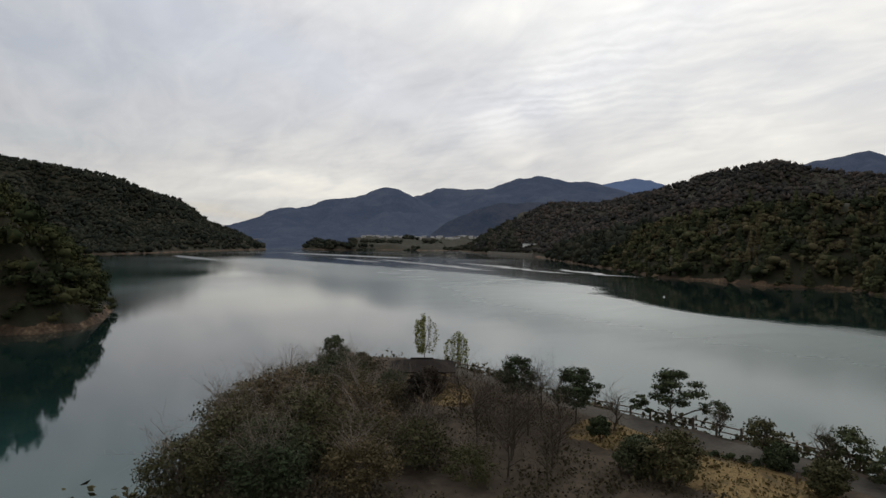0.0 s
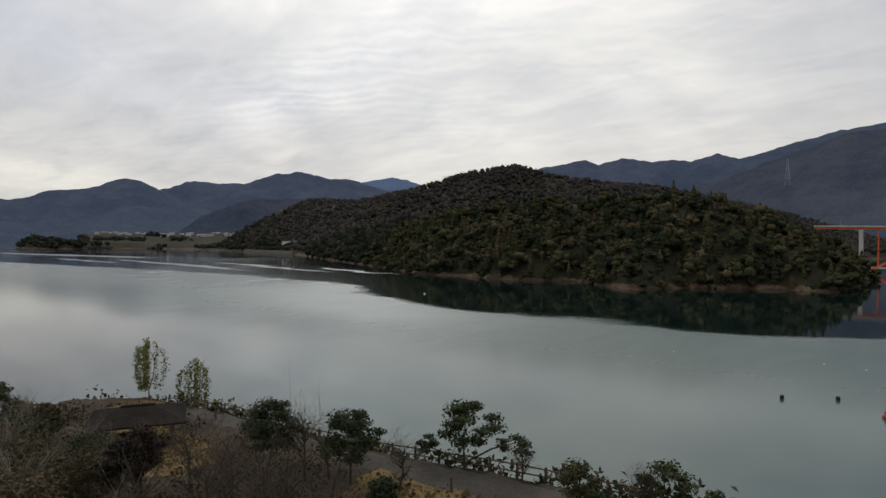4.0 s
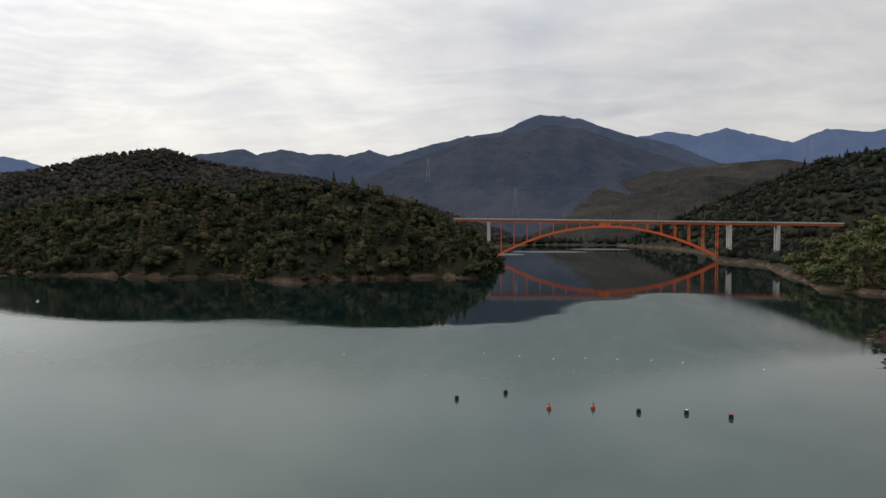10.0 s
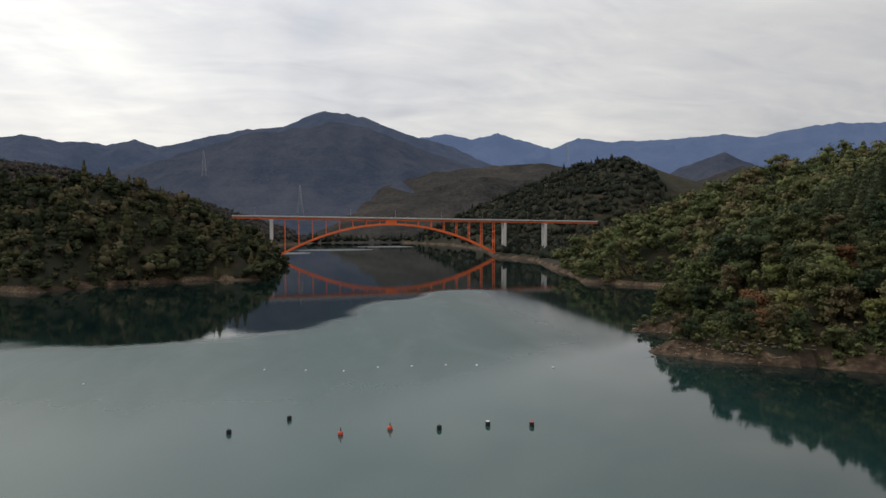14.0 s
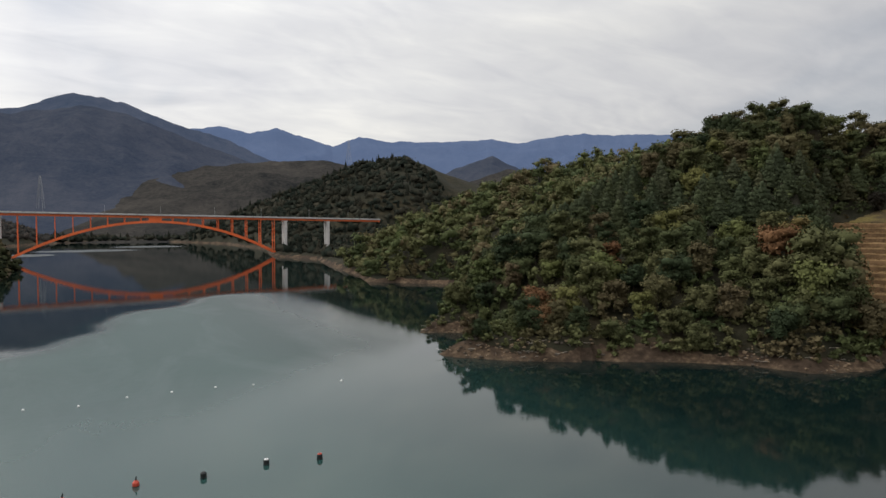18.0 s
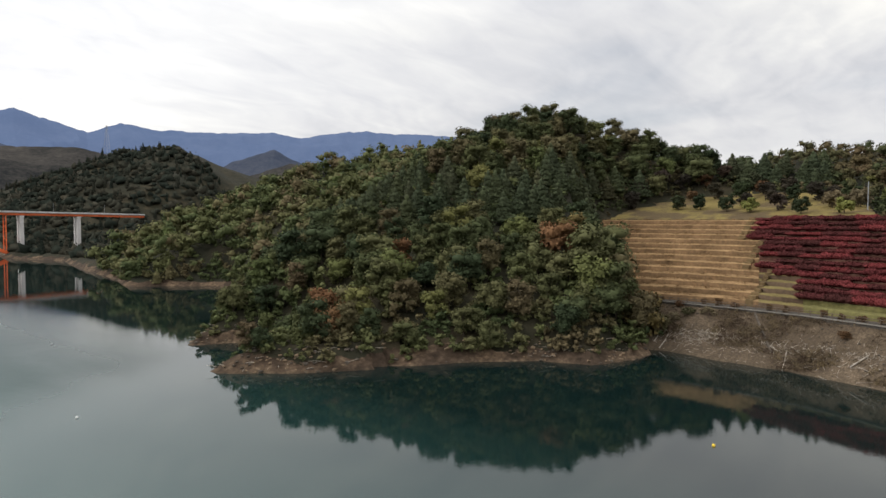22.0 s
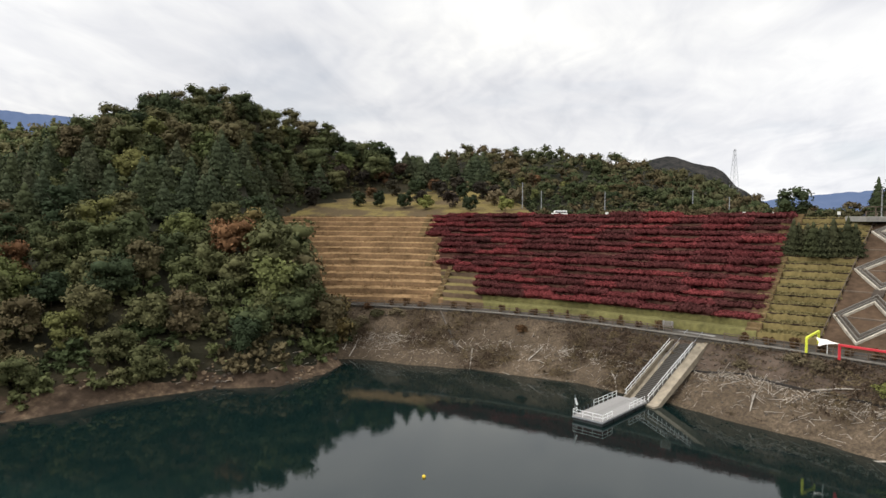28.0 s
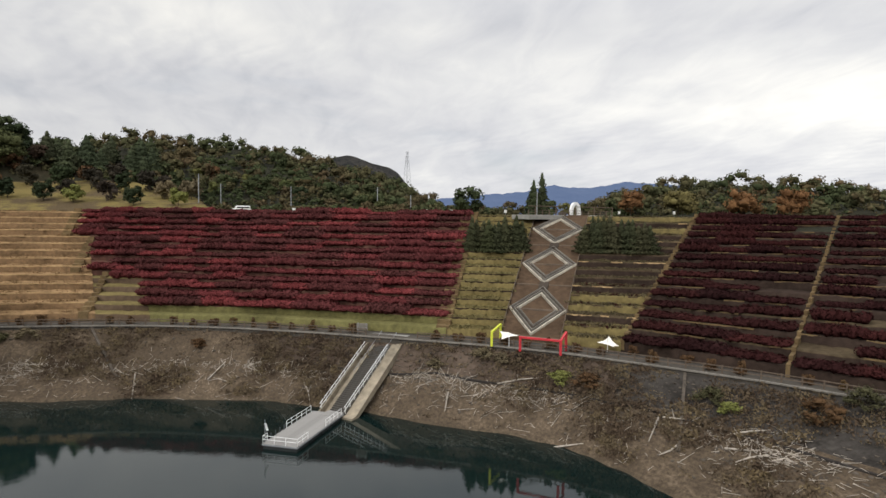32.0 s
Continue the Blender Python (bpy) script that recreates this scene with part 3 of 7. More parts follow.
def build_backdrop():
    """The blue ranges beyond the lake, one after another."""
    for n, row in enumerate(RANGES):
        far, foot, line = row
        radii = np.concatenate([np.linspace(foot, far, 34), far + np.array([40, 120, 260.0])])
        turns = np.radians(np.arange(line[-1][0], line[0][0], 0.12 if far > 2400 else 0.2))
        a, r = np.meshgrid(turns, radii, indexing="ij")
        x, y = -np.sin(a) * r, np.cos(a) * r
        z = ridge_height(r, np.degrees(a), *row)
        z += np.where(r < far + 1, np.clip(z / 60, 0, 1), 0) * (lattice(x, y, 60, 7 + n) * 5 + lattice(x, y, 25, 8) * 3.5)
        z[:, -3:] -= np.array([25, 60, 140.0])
        tagged(sheet("backdrop", x, y, z, RANGE_NEAR if far < 1950 else RANGE_HALF if far < 2600 else RANGE_MID if far < 3900 else RANGE_FAR), "forested mountain range, blue haze put into its colour and glow", "mountain", kind="structure")


ground = build_ground()
build_backdrop()
# the open middle of the lake, ruffled by a light breeze; and long streaks of wind on the far reaches
RUFFLED = [(-900, 180), (-420, 235), (-280, 222), (-233, 188), (-204, 177), (-150, 160), (-97, 165), (-65, 159), (-36, 168), (-21, 179), (-8, 216), (22, 270), (34, 284), (68, 284), (84, 262), (88, 215), (80, 165), (80, 100), (120, 60), (120, -200), (-900, -200)]
STREAKS = [(-640, 285, 200, 9, -6), (-520, 318, 150, 6, -10), (-400, 322, 80, 5, -13), (-800, 262, 120, 8, -4), (-70, 705, 30, 34, 0), (-20, 800, 60, 40, 10), (-1050, 330, 260, 22, 8), (-980, 80, 160, 12, 4), (45, 915, 50, 40, 0)]


def build_lake():
    xs = np.concatenate([[-5600, -3500], np.arange(-2400, -900, 60), np.arange(-900, -480, 14), np.arange(-480, 200, 4.0), [210, 300, 600, 5600]])
    ys = np.concatenate([[-5600, -2000, -600, -200], np.arange(-120, 60, 12), np.arange(60, 430, 4.0), np.arange(430, 1200, 14), [1300, 2500, 5600]])
    x, y = np.meshgrid(xs, ys, indexing="ij")
    wavy = 5 * lattice(x, y, 28, 91) + 3 * lattice(x, y, 11, 92)
    edge = inside_distance(x, y, RUFFLED) + wavy
    soft = np.clip(edge / 9, 0, 1)
    wind = soft * np.clip((y - 45) / 100, 0, 1) * np.clip((x + 430) / 200, 0.55, 1) * np.clip((72 - x - np.clip(150 - y, 0, 90) * 0.75) / 36, 0, 1)
    for cx, cy, long, wide, turn in STREAKS:
        c, d = math.cos(radians(turn)), math.sin(radians(turn))
        u, v = ((x - cx) * c + (y - cy) * d) / long, ((y - cy) * c - (x - cx) * d + wavy) / wide
        wind = np.maximum(wind, np.clip(1.6 - 1.6 * (u * u + v * v), 0, 1))
    # a faint steady breeze on the wide western arm
    west = np.clip((-x - 130) / 250, 0, 1) * np.clip((330 + 0.55 * (-x - 300) - y) / 80, 0, 1)
    wind = np.maximum(wind, 0.30 * west * (0.6 + 0.4 * lattice(x, y, 90, 93)))
    # the water is cloudy south of the bay under the woods
    # darker water colour by the cape and spur stands in for their deep reflections
    murk = np.clip((edge + 4) / 16, 0, 1) * np.clip((80 - x) / 60, 0.05, 1) * np.clip((x + 640) / 300, 0.5, 1)
    murk = murk * np.clip((np.hypot(x + 215, y + 60) - 90) / 70, 0.12, 1)
    ob = sheet("water", x, y, 0 * x, WATER)
    for name, value in (("wind", wind), ("murk", np.maximum(murk, 0.05))):
        layer = ob.data.attributes.new(name, "FLOAT", "POINT")
        layer.data.foreach_set("value", np.ascontiguousarray(value, np.float32).ravel())
    return ob


lake = build_lake()
tagged(lake, "calm dark green lake water", "lake", kind="structure")
# ---- mesh tools ----
def from_arrays(name, verts, quads, mats, which=None, smooth=False):
    """A mesh from arrays of vertices and quads; which: the material of each quad."""
    me = bpy.data.meshes.new(name)
    me.vertices.add(len(verts))
    me.vertices.foreach_set("co", np.ascontiguousarray(verts, np.float32).ravel())
    me.loops.add(4 * len(quads))
    me.loops.foreach_set("vertex_index", np.ascontiguousarray(quads, np.int32).ravel())
    me.polygons.add(len(quads))
    me.polygons.foreach_set("loop_start", np.arange(0, 4 * len(quads), 4, dtype=np.int32))
    me.polygons.foreach_set("loop_total", np.full(len(quads), 4, np.int32))
    for m in mats:
        me.materials.append(m)
    if which is not None:
        me.polygons.foreach_set("material_index", np.asarray(which, np.int32))
    if smooth:
        me.polygons.foreach_set("use_smooth", np.ones(len(quads), bool))
    me.update(calc_edges=True)
    return me


def thing(name, label, category, group="", kind="", at=(0, 0, 0), turn=0.0):
    ob = new(name)
    ob.matrix_basis = pose(*at, 0, 0, turn)
    return tagged(ob, label, category, group, kind)


def part(name, mesh, parent, label=""):
    """Links a mesh (or a bmesh with its material) as one part under a thing."""
    ob = new(name, mesh)
    ob.parent = parent
    return tagged(ob, label)


def shape(name, bm, mat):
    me = bpy.data.meshes.new(name)
    bm.to_mesh(me)
    bm.free()
    me.materials.append(mat)
    return me


def box(bm, x0, y0, z0, x1, y1, z1, m=None, edge=0.0):
    """A block between two corners, in the frame m, with chamfered edges."""
    made = bmesh.ops.create_cube(bm, size=1)["verts"]
    fit = Matrix.Translation(((x0 + x1) / 2, (y0 + y1) / 2, (z0 + z1) / 2)) @ Matrix.Diagonal((x1 - x0, y1 - y0, z1 - z0, 1))
    bmesh.ops.transform(bm, matrix=(m @ fit) if m else fit, verts=made)
    if edge:
        bmesh.ops.bevel(bm, geom=list({e for v in made for e in v.link_edges}), offset=edge, segments=1, affect="EDGES")


def bar(bm, a, b, wide, tall=None, edge=0.0):
    """A straight beam from a to b."""
    a, b = Vector(a), Vector(b)
    tall = tall or wide
    m = Matrix.Translation(a) @ (b - a).to_track_quat("X", "Z").to_matrix().to_4x4()
    box(bm, 0, -wide / 2, -tall / 2, (b - a).length, wide / 2, tall / 2, m, edge)


def rod(bm, a, b, r0, r1=None, sides=6):
    """A tapered round rod from a to b."""
    a, b = Vector(a), Vector(b)
    m = Matrix.Translation((a + b) / 2) @ (b - a).to_track_quat("Z", "Y").to_matrix().to_4x4()
    bmesh.ops.create_cone(bm, cap_ends=True, segments=sides, radius1=r0, radius2=r0 if r1 is None else r1, depth=(b - a).length, matrix=m)


def piece(name, mat, parent, draw, label=""):
    """One part, drawn by draw(bm)."""
    bm = bmesh.new()
    draw(bm)
    return part(name, shape(name, bm, mat), parent, label)


# ---- leaves, crowns and trees ----
CUBE = np.array([(x, y, z) for x in (-1, 0, 1) for y in (-1, 0, 1) for z in (-1, 0, 1) if max(abs(x), abs(y), abs(z)) == 1], float)


def cube_ball():
    index = {tuple(v): n for n, v in enumerate(CUBE.astype(int))}
    quads = []
    for axis in range(3):
        a, b = (axis + 1) % 3, (axis + 2) % 3
        for side in (-1, 1):
            for u in (-1, 0):
                for w in (-1, 0):
                    ring = []
                    for du, dw in ((0, 0), (1, 0), (1, 1), (0, 1)):
                        v = [0, 0, 0]
                        v[axis], v[a], v[b] = side, u + du, w + dw
                        ring.append(index[tuple(v)])
                    quads.append(ring if side > 0 else ring[::-1])
    return CUBE / np.linalg.norm(CUBE, axis=1)[:, None], np.array(quads)


BALL, BALL_QUADS = cube_ball()


def balls(rng, centres, radii, lump=0.18):
    """Lumpy closed balls; radii may be (n, 3)."""
    radii = np.asarray(radii, float)
    radii = radii[:, None] * np.ones(3) if radii.ndim == 1 else radii
    n = len(centres)
    v = BALL[None] * radii[:, None] * (1 + lump * rng.standard_normal((n, len(BALL), 1))) + np.asarray(centres)[:, None]
    q = BALL_QUADS[None] + (np.arange(n) * len(BALL))[:, None, None]
    return v.reshape(-1, 3), q.reshape(-1, 4)


def leaf_quads(rng, at, out, size):
    """Small folded leaf sprays at the points at, facing roughly along out."""
    n = len(at)
    nrm = out + 0.75 * rng.standard_normal((n, 3))
    nrm /= np.linalg.norm(nrm, axis=1)[:, None] + 1e-9
    side = np.cross(nrm, rng.standard_normal((n, 3)))
    side /= np.linalg.norm(side, axis=1)[:, None] + 1e-9
    up = np.cross(nrm, side)
    s = (size * rng.uniform(0.6, 1.4, n))[:, None]
    w = s * rng.uniform(0.45, 0.9, (n, 1))
    v = np.stack([at - up * s, at + side * w + nrm * w * 0.3, at + up * s, at - side * w + nrm * w * 0.3], 1)
    return v.reshape(-1, 3), np.arange(4 * n).reshape(n, 4)


def join(*soups):
    verts, quads, base = [], [], 0
    for v, q in soups:
        verts.append(v)
        quads.append(q + base)
        base += len(v)
    return np.concatenate(verts), np.concatenate(quads)


def round_crown(rng, wide, tall, base, lobes, sprays, size, heart=0.68):
    """A broadleaf crown of overlapping lobes, ragged with leaf sprays and with gaps between the lobes."""
    ang, u = rng.uniform(0, 2 * np.pi, lobes), rng.uniform(0, 1, lobes)
    z = base + tall * (0.12 + 0.76 * u)
    reach = wide * 0.5 * np.sqrt(np.clip(1 - (2 * np.abs((z - base) / tall - 0.42)) ** 2.2 * 0.8, 0.05, 1)) * rng.uniform(0.45, 0.8, lobes)
    c = np.stack([reach * np.cos(ang), reach * np.sin(ang), z], 1)
    rad = wide * rng.uniform(0.16, 0.26, lobes)
    core = balls(rng, c, np.stack([rad, rad, rad * 0.72], 1) * heart, 0.22)
    pick = rng.integers(0, lobes, sprays)
    d = rng.standard_normal((sprays, 3))
    d[:, 2] = d[:, 2] * 0.9 + 0.25
    d /= np.linalg.norm(d, axis=1)[:, None]
    at = c[pick] + d * rad[pick][:, None] * np.array([1, 1, 0.75]) * rng.uniform(0.85, 1.18, (sprays, 1))
    return join(core, leaf_quads(rng, at, d + np.array([0, 0, 0.5]), np.full(sprays, size)))


def pad_crown(rng, wide, tall, base, pads, sprays, size, heart=0.55):
    """An airy crown: flat pads of leaves at the ends of the limbs, with sky between them."""
    u = (np.arange(pads) + rng.uniform(0, 1, pads)) / pads
    ang = np.arange(pads) * 2.4 + rng.uniform(-0.6, 0.6, pads)
    reach = wide * 0.5 * np.sqrt(np.clip(1.02 - (1.7 * (u - 0.36)) ** 2, 0.08, 1)) * rng.uniform(0.35, 0.95, pads)
    c = np.stack([reach * np.cos(ang), reach * np.sin(ang), base + tall * (0.10 + 0.84 * u)], 1)
    rad = wide * rng.uniform(0.11, 0.22, pads)
    flat = np.stack([rad, rad, rad * rng.uniform(0.35, 0.6, pads)], 1)
    core = balls(rng, c, flat * heart, 0.25)
    pick = rng.integers(0, pads, sprays)
    d = rng.standard_normal((sprays, 3))
    d /= np.linalg.norm(d, axis=1)[:, None]
    at = c[pick] + d * flat[pick] * rng.uniform(0.55, 1.35, (sprays, 1))
    return join(core, leaf_quads(rng, at, d * 0.6 + np.array([0, 0, 0.6]), np.full(sprays, size)))


def cone_crown(rng, wide, tall, base, sprays, size):
    """A conifer: drooping tiers that narrow to a point."""
    tiers = 6
    z = base + tall * np.linspace(0.06, 0.88, tiers)
    rad = wide * 0.5 * (1 - np.linspace(0.02, 0.90, tiers) ** 1.5) ** 0.8
    core = balls(rng, np.stack([0 * z, 0 * z, z], 1), np.stack([rad * 0.8, rad * 0.8, np.full(tiers, tall * 0.13)], 1), 0.15)
    u = 1 - np.sqrt(rng.uniform(0, 1, sprays))
    ang = rng.uniform(0, 2 * np.pi, sprays)
    step = 1 + 0.22 * np.sin(u * tiers * 2 * np.pi)
    r = wide * 0.5 * (1 - u**1.5) ** 0.85 * step * rng.uniform(0.75, 1.1, sprays)
    at = np.stack([r * np.cos(ang), r * np.sin(ang), base + tall * u], 1)
    out = np.stack([np.cos(ang), np.sin(ang), np.full(sprays, 0.2)], 1)
    return join(core, leaf_quads(rng, at, out, np.full(sprays, size) * (1.15 - 0.6 * u)))


def limb(rng, verts, quads, a, b, r0, r1, sides=5):
    """Adds a tapered limb to lists of vertices and quads."""
    a, b = np.array(a, float), np.array(b, float)
    way = (b - a) / (np.linalg.norm(b - a) + 1e-9)
    side = np.cross(way, (0.31, 0.73, 0.61))
    side /= np.linalg.norm(side)
    other = np.cross(way, side)
    n = len(verts)
    for at, r in ((a, r0), (b, r1)):
        for k in range(sides):
            t = 2 * math.pi * k / sides
            verts.append(at + r * (math.cos(t) * side + math.sin(t) * other))
    for k in range(sides):
        quads.append((n + k, n + (k + 1) % sides, n + sides + (k + 1) % sides, n + sides + k))


def wood(rng, tall, thick, spread, limbs, twigs=0, lean=0.05):
    """A tapered, slightly crooked trunk with limbs, and twigs where it stands bare."""
    verts, quads = [], []
    p, r = np.zeros(3) - (0, 0, 0.6), thick
    spine = [p]
    for k in range(4):
        q = p + np.array([rng.normal(0, lean * tall), rng.normal(0, lean * tall), (tall + 0.6) / 4])
        limb(rng, verts, quads, p, q, r, r * 0.72, 7)
        p, r = q, r * 0.72
        spine.append(p)
    for k in range(limbs):
        u = rng.uniform(0.35, 1.0)
        n = min(int(u * 4), 3)
        a = spine[n] + (spine[n + 1] - spine[n]) * (u * 4 - n)
        t = rng.uniform(0, 2 * math.pi)
        b = a + np.array([math.cos(t) * spread * 0.5, math.sin(t) * spread * 0.5, spread * rng.uniform(0.25, 0.7)]) * rng.uniform(0.5, 1.0)
        limb(rng, verts, quads, a, b, thick * 0.38 * (1.15 - 0.5 * u), thick * 0.14, 5)
        for j in range(twigs):
            s = rng.uniform(0.3, 1.0)
            c = a + (b - a) * s
            d = c + rng.normal(0, 0.22, 3) * spread * (1, 1, 0.7) + (0, 0, spread * 0.16)
            limb(rng, verts, quads, c, d, thick * 0.10, thick * 0.03, 3)
            for _ in range(2):
                e = d + rng.normal(0, 0.12, 3) * spread + (0, 0, spread * 0.07)
                limb(rng, verts, quads, c + (d - c) * rng.uniform(0.4, 1), e, thick * 0.055, thick * 0.02, 3)
    return np.array(verts), np.array(quads)


def tree(name, label, category, crown, crown_mat, trunk, bark, group="", branch_name="trunk"):
    """A tree at the origin: trunk and crown."""
    root = thing(name, label, category, group)
    part(branch_name, from_arrays(branch_name, *trunk, [bark], smooth=True), root)
    if crown is not None:
        part("crown", from_arrays("crown", *crown, [crown_mat]), root)
    return root


def at_pose(x, y, z, turn=0.0, scale=1.0, tall=None):
    return pose(x, y, z, 0, 0, turn) @ Matrix.Diagonal((scale, scale, tall or scale, 1))


def repeat(proto, poses):
    """The prototype takes the first pose, copies take the rest."""
    for m in poses[1:]:
        copy_thing(proto, m)
    proto.matrix_basis = poses[0]


def ground_at(x, y):
    return float(land_height(np.array([float(x)]), np.array([float(y)]))[0])
# ---- woods ----
def scatter(rng, x0, x1, y0, y1, step):
    """A jittered grid of planting places."""
    x, y = np.meshgrid(np.arange(x0, x1, step), np.arange(y0, y1, step))
    x, y = x.ravel(), y.ravel()
    return x + rng.uniform(-0.42, 0.42, len(x)) * step, y + rng.uniform(-0.42, 0.42, len(x)) * step


def land_depth(x, y):
    d = np.full(x.shape, -1e9)
    for poly in (NORTH_WEST, EAST, WEST, SPUR):
        d = np.maximum(d, inside_distance(x, y, poly))
    return d


def stamp(rng, kinds, x, y, z, scale):
    """Many trees in one soup: each place takes one of the crowns, turned and scaled."""
    soups = []
    pick = rng.integers(0, len(kinds), len(x))
    for k, (v, q) in enumerate(kinds):
        i = np.nonzero(pick == k)[0]
        if not len(i):
            continue
        t = rng.uniform(0, 2 * np.pi, len(i))
        c, s = np.cos(t)[:, None], np.sin(t)[:, None]
        sc = scale[i][:, None]
        tall = sc * rng.uniform(0.85, 1.2, (len(i), 1))
        px = (v[None, :, 0] * c - v[None, :, 1] * s) * sc + x[i][:, None]
        py = (v[None, :, 0] * s + v[None, :, 1] * c) * sc + y[i][:, None]
        pz = v[None, :, 2] * tall + z[i][:, None]
        vv = np.stack([px, py, pz], -1).reshape(-1, 3)
        qq = (q[None] + (np.arange(len(i)) * len(v))[:, None, None]).reshape(-1, 4)
        soups.append((vv, qq))
    return join(*soups)


def park_clear(x, y):
    """Where the park leaves no room for woods."""
    prom, top = inside_distance(x, y, PROMENADE), inside_distance(x, y, PLATEAU)
    hill = crest(x, y, BIG_HILL, 0.47)
    lawn = inside_distance(x, y, LAWN_SLOPE) > -2
    road = (top > -2) & (x < 252) & (hill < 31)
    gold = inside_distance(x, y, GOLD_FOOT + GOLD_HEAD[::-1]) > -3
    return gold | ((prom > -4) & (top < 2) & (hill < 27.0)) | lawn | road | ((prom < 0) & (y < 80) & (x > 40) & (x < 160))


def build_near_woods():
    """The wooded cape beside the park: every tree a thing."""
    rng = np.random.default_rng(11)
    x, y = scatter(rng, 58, 282, 78, 232, 7.3)
    d, z = land_depth(x, y), land_height(x, y)
    facing = x * 0.62 + y * 0.78 < 280
    keep = (d > 2.6) & ~park_clear(x, y) & facing & (z > 1.5)
    x, y, z, d = x[keep], y[keep], z[keep], d[keep]
    cedar_stand = (crest(x, y, BIG_HILL, 0.47) > 26) & (lattice(x, y, 38, 21) > -0.25) & ((z < 50) | (rng.random(len(x)) < 0.45))
    protos = []
    for k in range(5):
        r = np.random.default_rng(100 + k)
        wide, tall = ((8.5, 8.0), (10.0, 8.5), (7.5, 9.5), (9.0, 7.0), (8.0, 10.5))[k]
        protos.append((round_crown(r, wide, tall, 1.4, 18 + k, 1450, 0.31), wood(r, 6.5, 0.24, 5.0, 6)))
    round_poses = [[] for _ in protos]
    cones = []
    for k in range(2):
        r = np.random.default_rng(130 + k)
        cones.append((cone_crown(r, 7.0 + k, 10.0 + 1.0 * k, 1.5, 900, 0.44), wood(r, 12.0, 0.22, 1.5, 4, 0, 0.01)))
    cone_poses = [[] for _ in cones]
    for n in range(len(x)):
        edge = min(1.0, 0.55 + d[n] / 40)
        if cedar_stand[n]:
            cone_poses[rng.integers(0, 2)].append(at_pose(x[n], y[n], z[n] - 0.3, rng.uniform(0, 360), rng.uniform(0.72, 0.95) * (0.8 if z[n] > 55 else 1.0)))
        else:
            round_poses[rng.integers(0, 5)].append(at_pose(x[n], y[n], z[n] - 0.3, rng.uniform(0, 360), edge * rng.uniform(0.72, 1.12)))
    # tall leafy trees that lean out over the head of the cove
    for k, (px, py, big) in enumerate(((137.5, 83.5, 1.0), (141.5, 86.5, 1.15), (134, 87, 1.2), (139, 90.5, 1.3), (145.5, 91, 1.1), (130.5, 91, 1.2), (143, 96, 1.3), (136, 95, 1.35))):
        round_poses[k % 5].append(at_pose(px, py, ground_at(px, py) - 0.4, 70 * k, big))
    for (crown, trunk), poses in zip(protos, round_poses):
        repeat(tree("broadleaf_tree", "broadleaf tree in dull autumn green on the wooded cape", "tree", crown, LEAVES, trunk, BARK, "trees on the cape"), poses)
    for (crown, trunk), poses in zip(cones, cone_poses):
        repeat(tree("cedar_tree", "tall dark green cedar on the wooded hill", "tree", crown, CEDAR, trunk, BARK, "cedars on the hill"), poses)
    # saplings and brush under the trees
    x, y = scatter(rng, 58, 262, 78, 232, 4.2)
    d, z = land_depth(x, y), land_height(x, y)
    keep = (d > 7) & ~park_clear(x, y) & (x * 0.62 + y * 0.78 < 262)
    x, y, z = x[keep], y[keep], z[keep]
    r = np.random.default_rng(139)
    kinds = [round_crown(r, 4.8, 3.6, -0.3, 3, 60, 0.5) for _ in range(4)]
    ob = new("understorey", from_arrays("understorey", *stamp(rng, kinds, x, y, z, rng.uniform(0.6, 1.2, len(x))), [WOODS]))
    tagged(ob, "dense understorey of saplings beneath the trees of the cape", "undergrowth", kind="stuff")
    # stones and bleached sticks on the bare clay
    x, y = scatter(rng, 54, 150, 76, 200, 0.8)
    d = land_depth(x, y)
    keep = (d > 0.1) & (d < 4.5) & ~park_clear(x, y) & (lattice(x, y, 5, 71) + rng.normal(0, 0.4, len(x)) > 0.35)
    x, y = x[keep], y[keep]
    rad = rng.uniform(0.12, 0.42, len(x)) * rng.uniform(0.5, 1.3, len(x))
    v, q = balls(rng, np.stack([x, y, land_height(x, y)], 1), np.stack([rad * 1.3, rad, rad * 0.7], 1), 0.3)
    tagged(new("shore_stones", from_arrays("shore_stones", v, q, [STONE, TAN_STONE], np.repeat(rng.integers(0, 2, len(x)), len(BALL_QUADS)))), "brown and tan stones on the clay shore of the cape", "stones", kind="stuff")
    verts, quads = [], []
    for k in rng.choice(len(x), 150, replace=False):
        a = np.array([x[k], y[k], land_height(x[k:k + 1], y[k:k + 1])[0] + 0.15])
        t, long = rng.uniform(0, 6.28), rng.uniform(0.6, 2.6)
        limb(rng, verts, quads, a, a + np.array([math.cos(t) * long, math.sin(t) * long, rng.uniform(0, 0.5)]), 0.06, 0.03, 4)
    tagged(new("shore_driftwood", from_arrays("shore_driftwood", np.array(verts), np.array(quads), [DRIFT])), "bleached sticks lying on the shore of the cape", "driftwood", kind="stuff")
    # low shrubs along the foot of the cape
    x, y = scatter(rng, 58, 170, 78, 360, 2.6)
    d, z = land_depth(x, y), land_height(x, y)
    keep = (d > 1.7) & (d < 12) & ((y < 180) | (d < 9)) & (lattice(x, y, 9, 5) > -0.75) & ~park_clear(x, y)
    x, y, z = x[keep], y[keep], z[keep]
    r = np.random.default_rng(140)
    kinds = [round_crown(r, 3.2, 2.6, -0.2, 5, 110, 0.30) for _ in range(3)]
    ob = new("undergrowth", from_arrays("undergrowth", *stamp(rng, kinds, x, y, z, rng.uniform(0.6, 1.3, len(x))), [WOODS]))
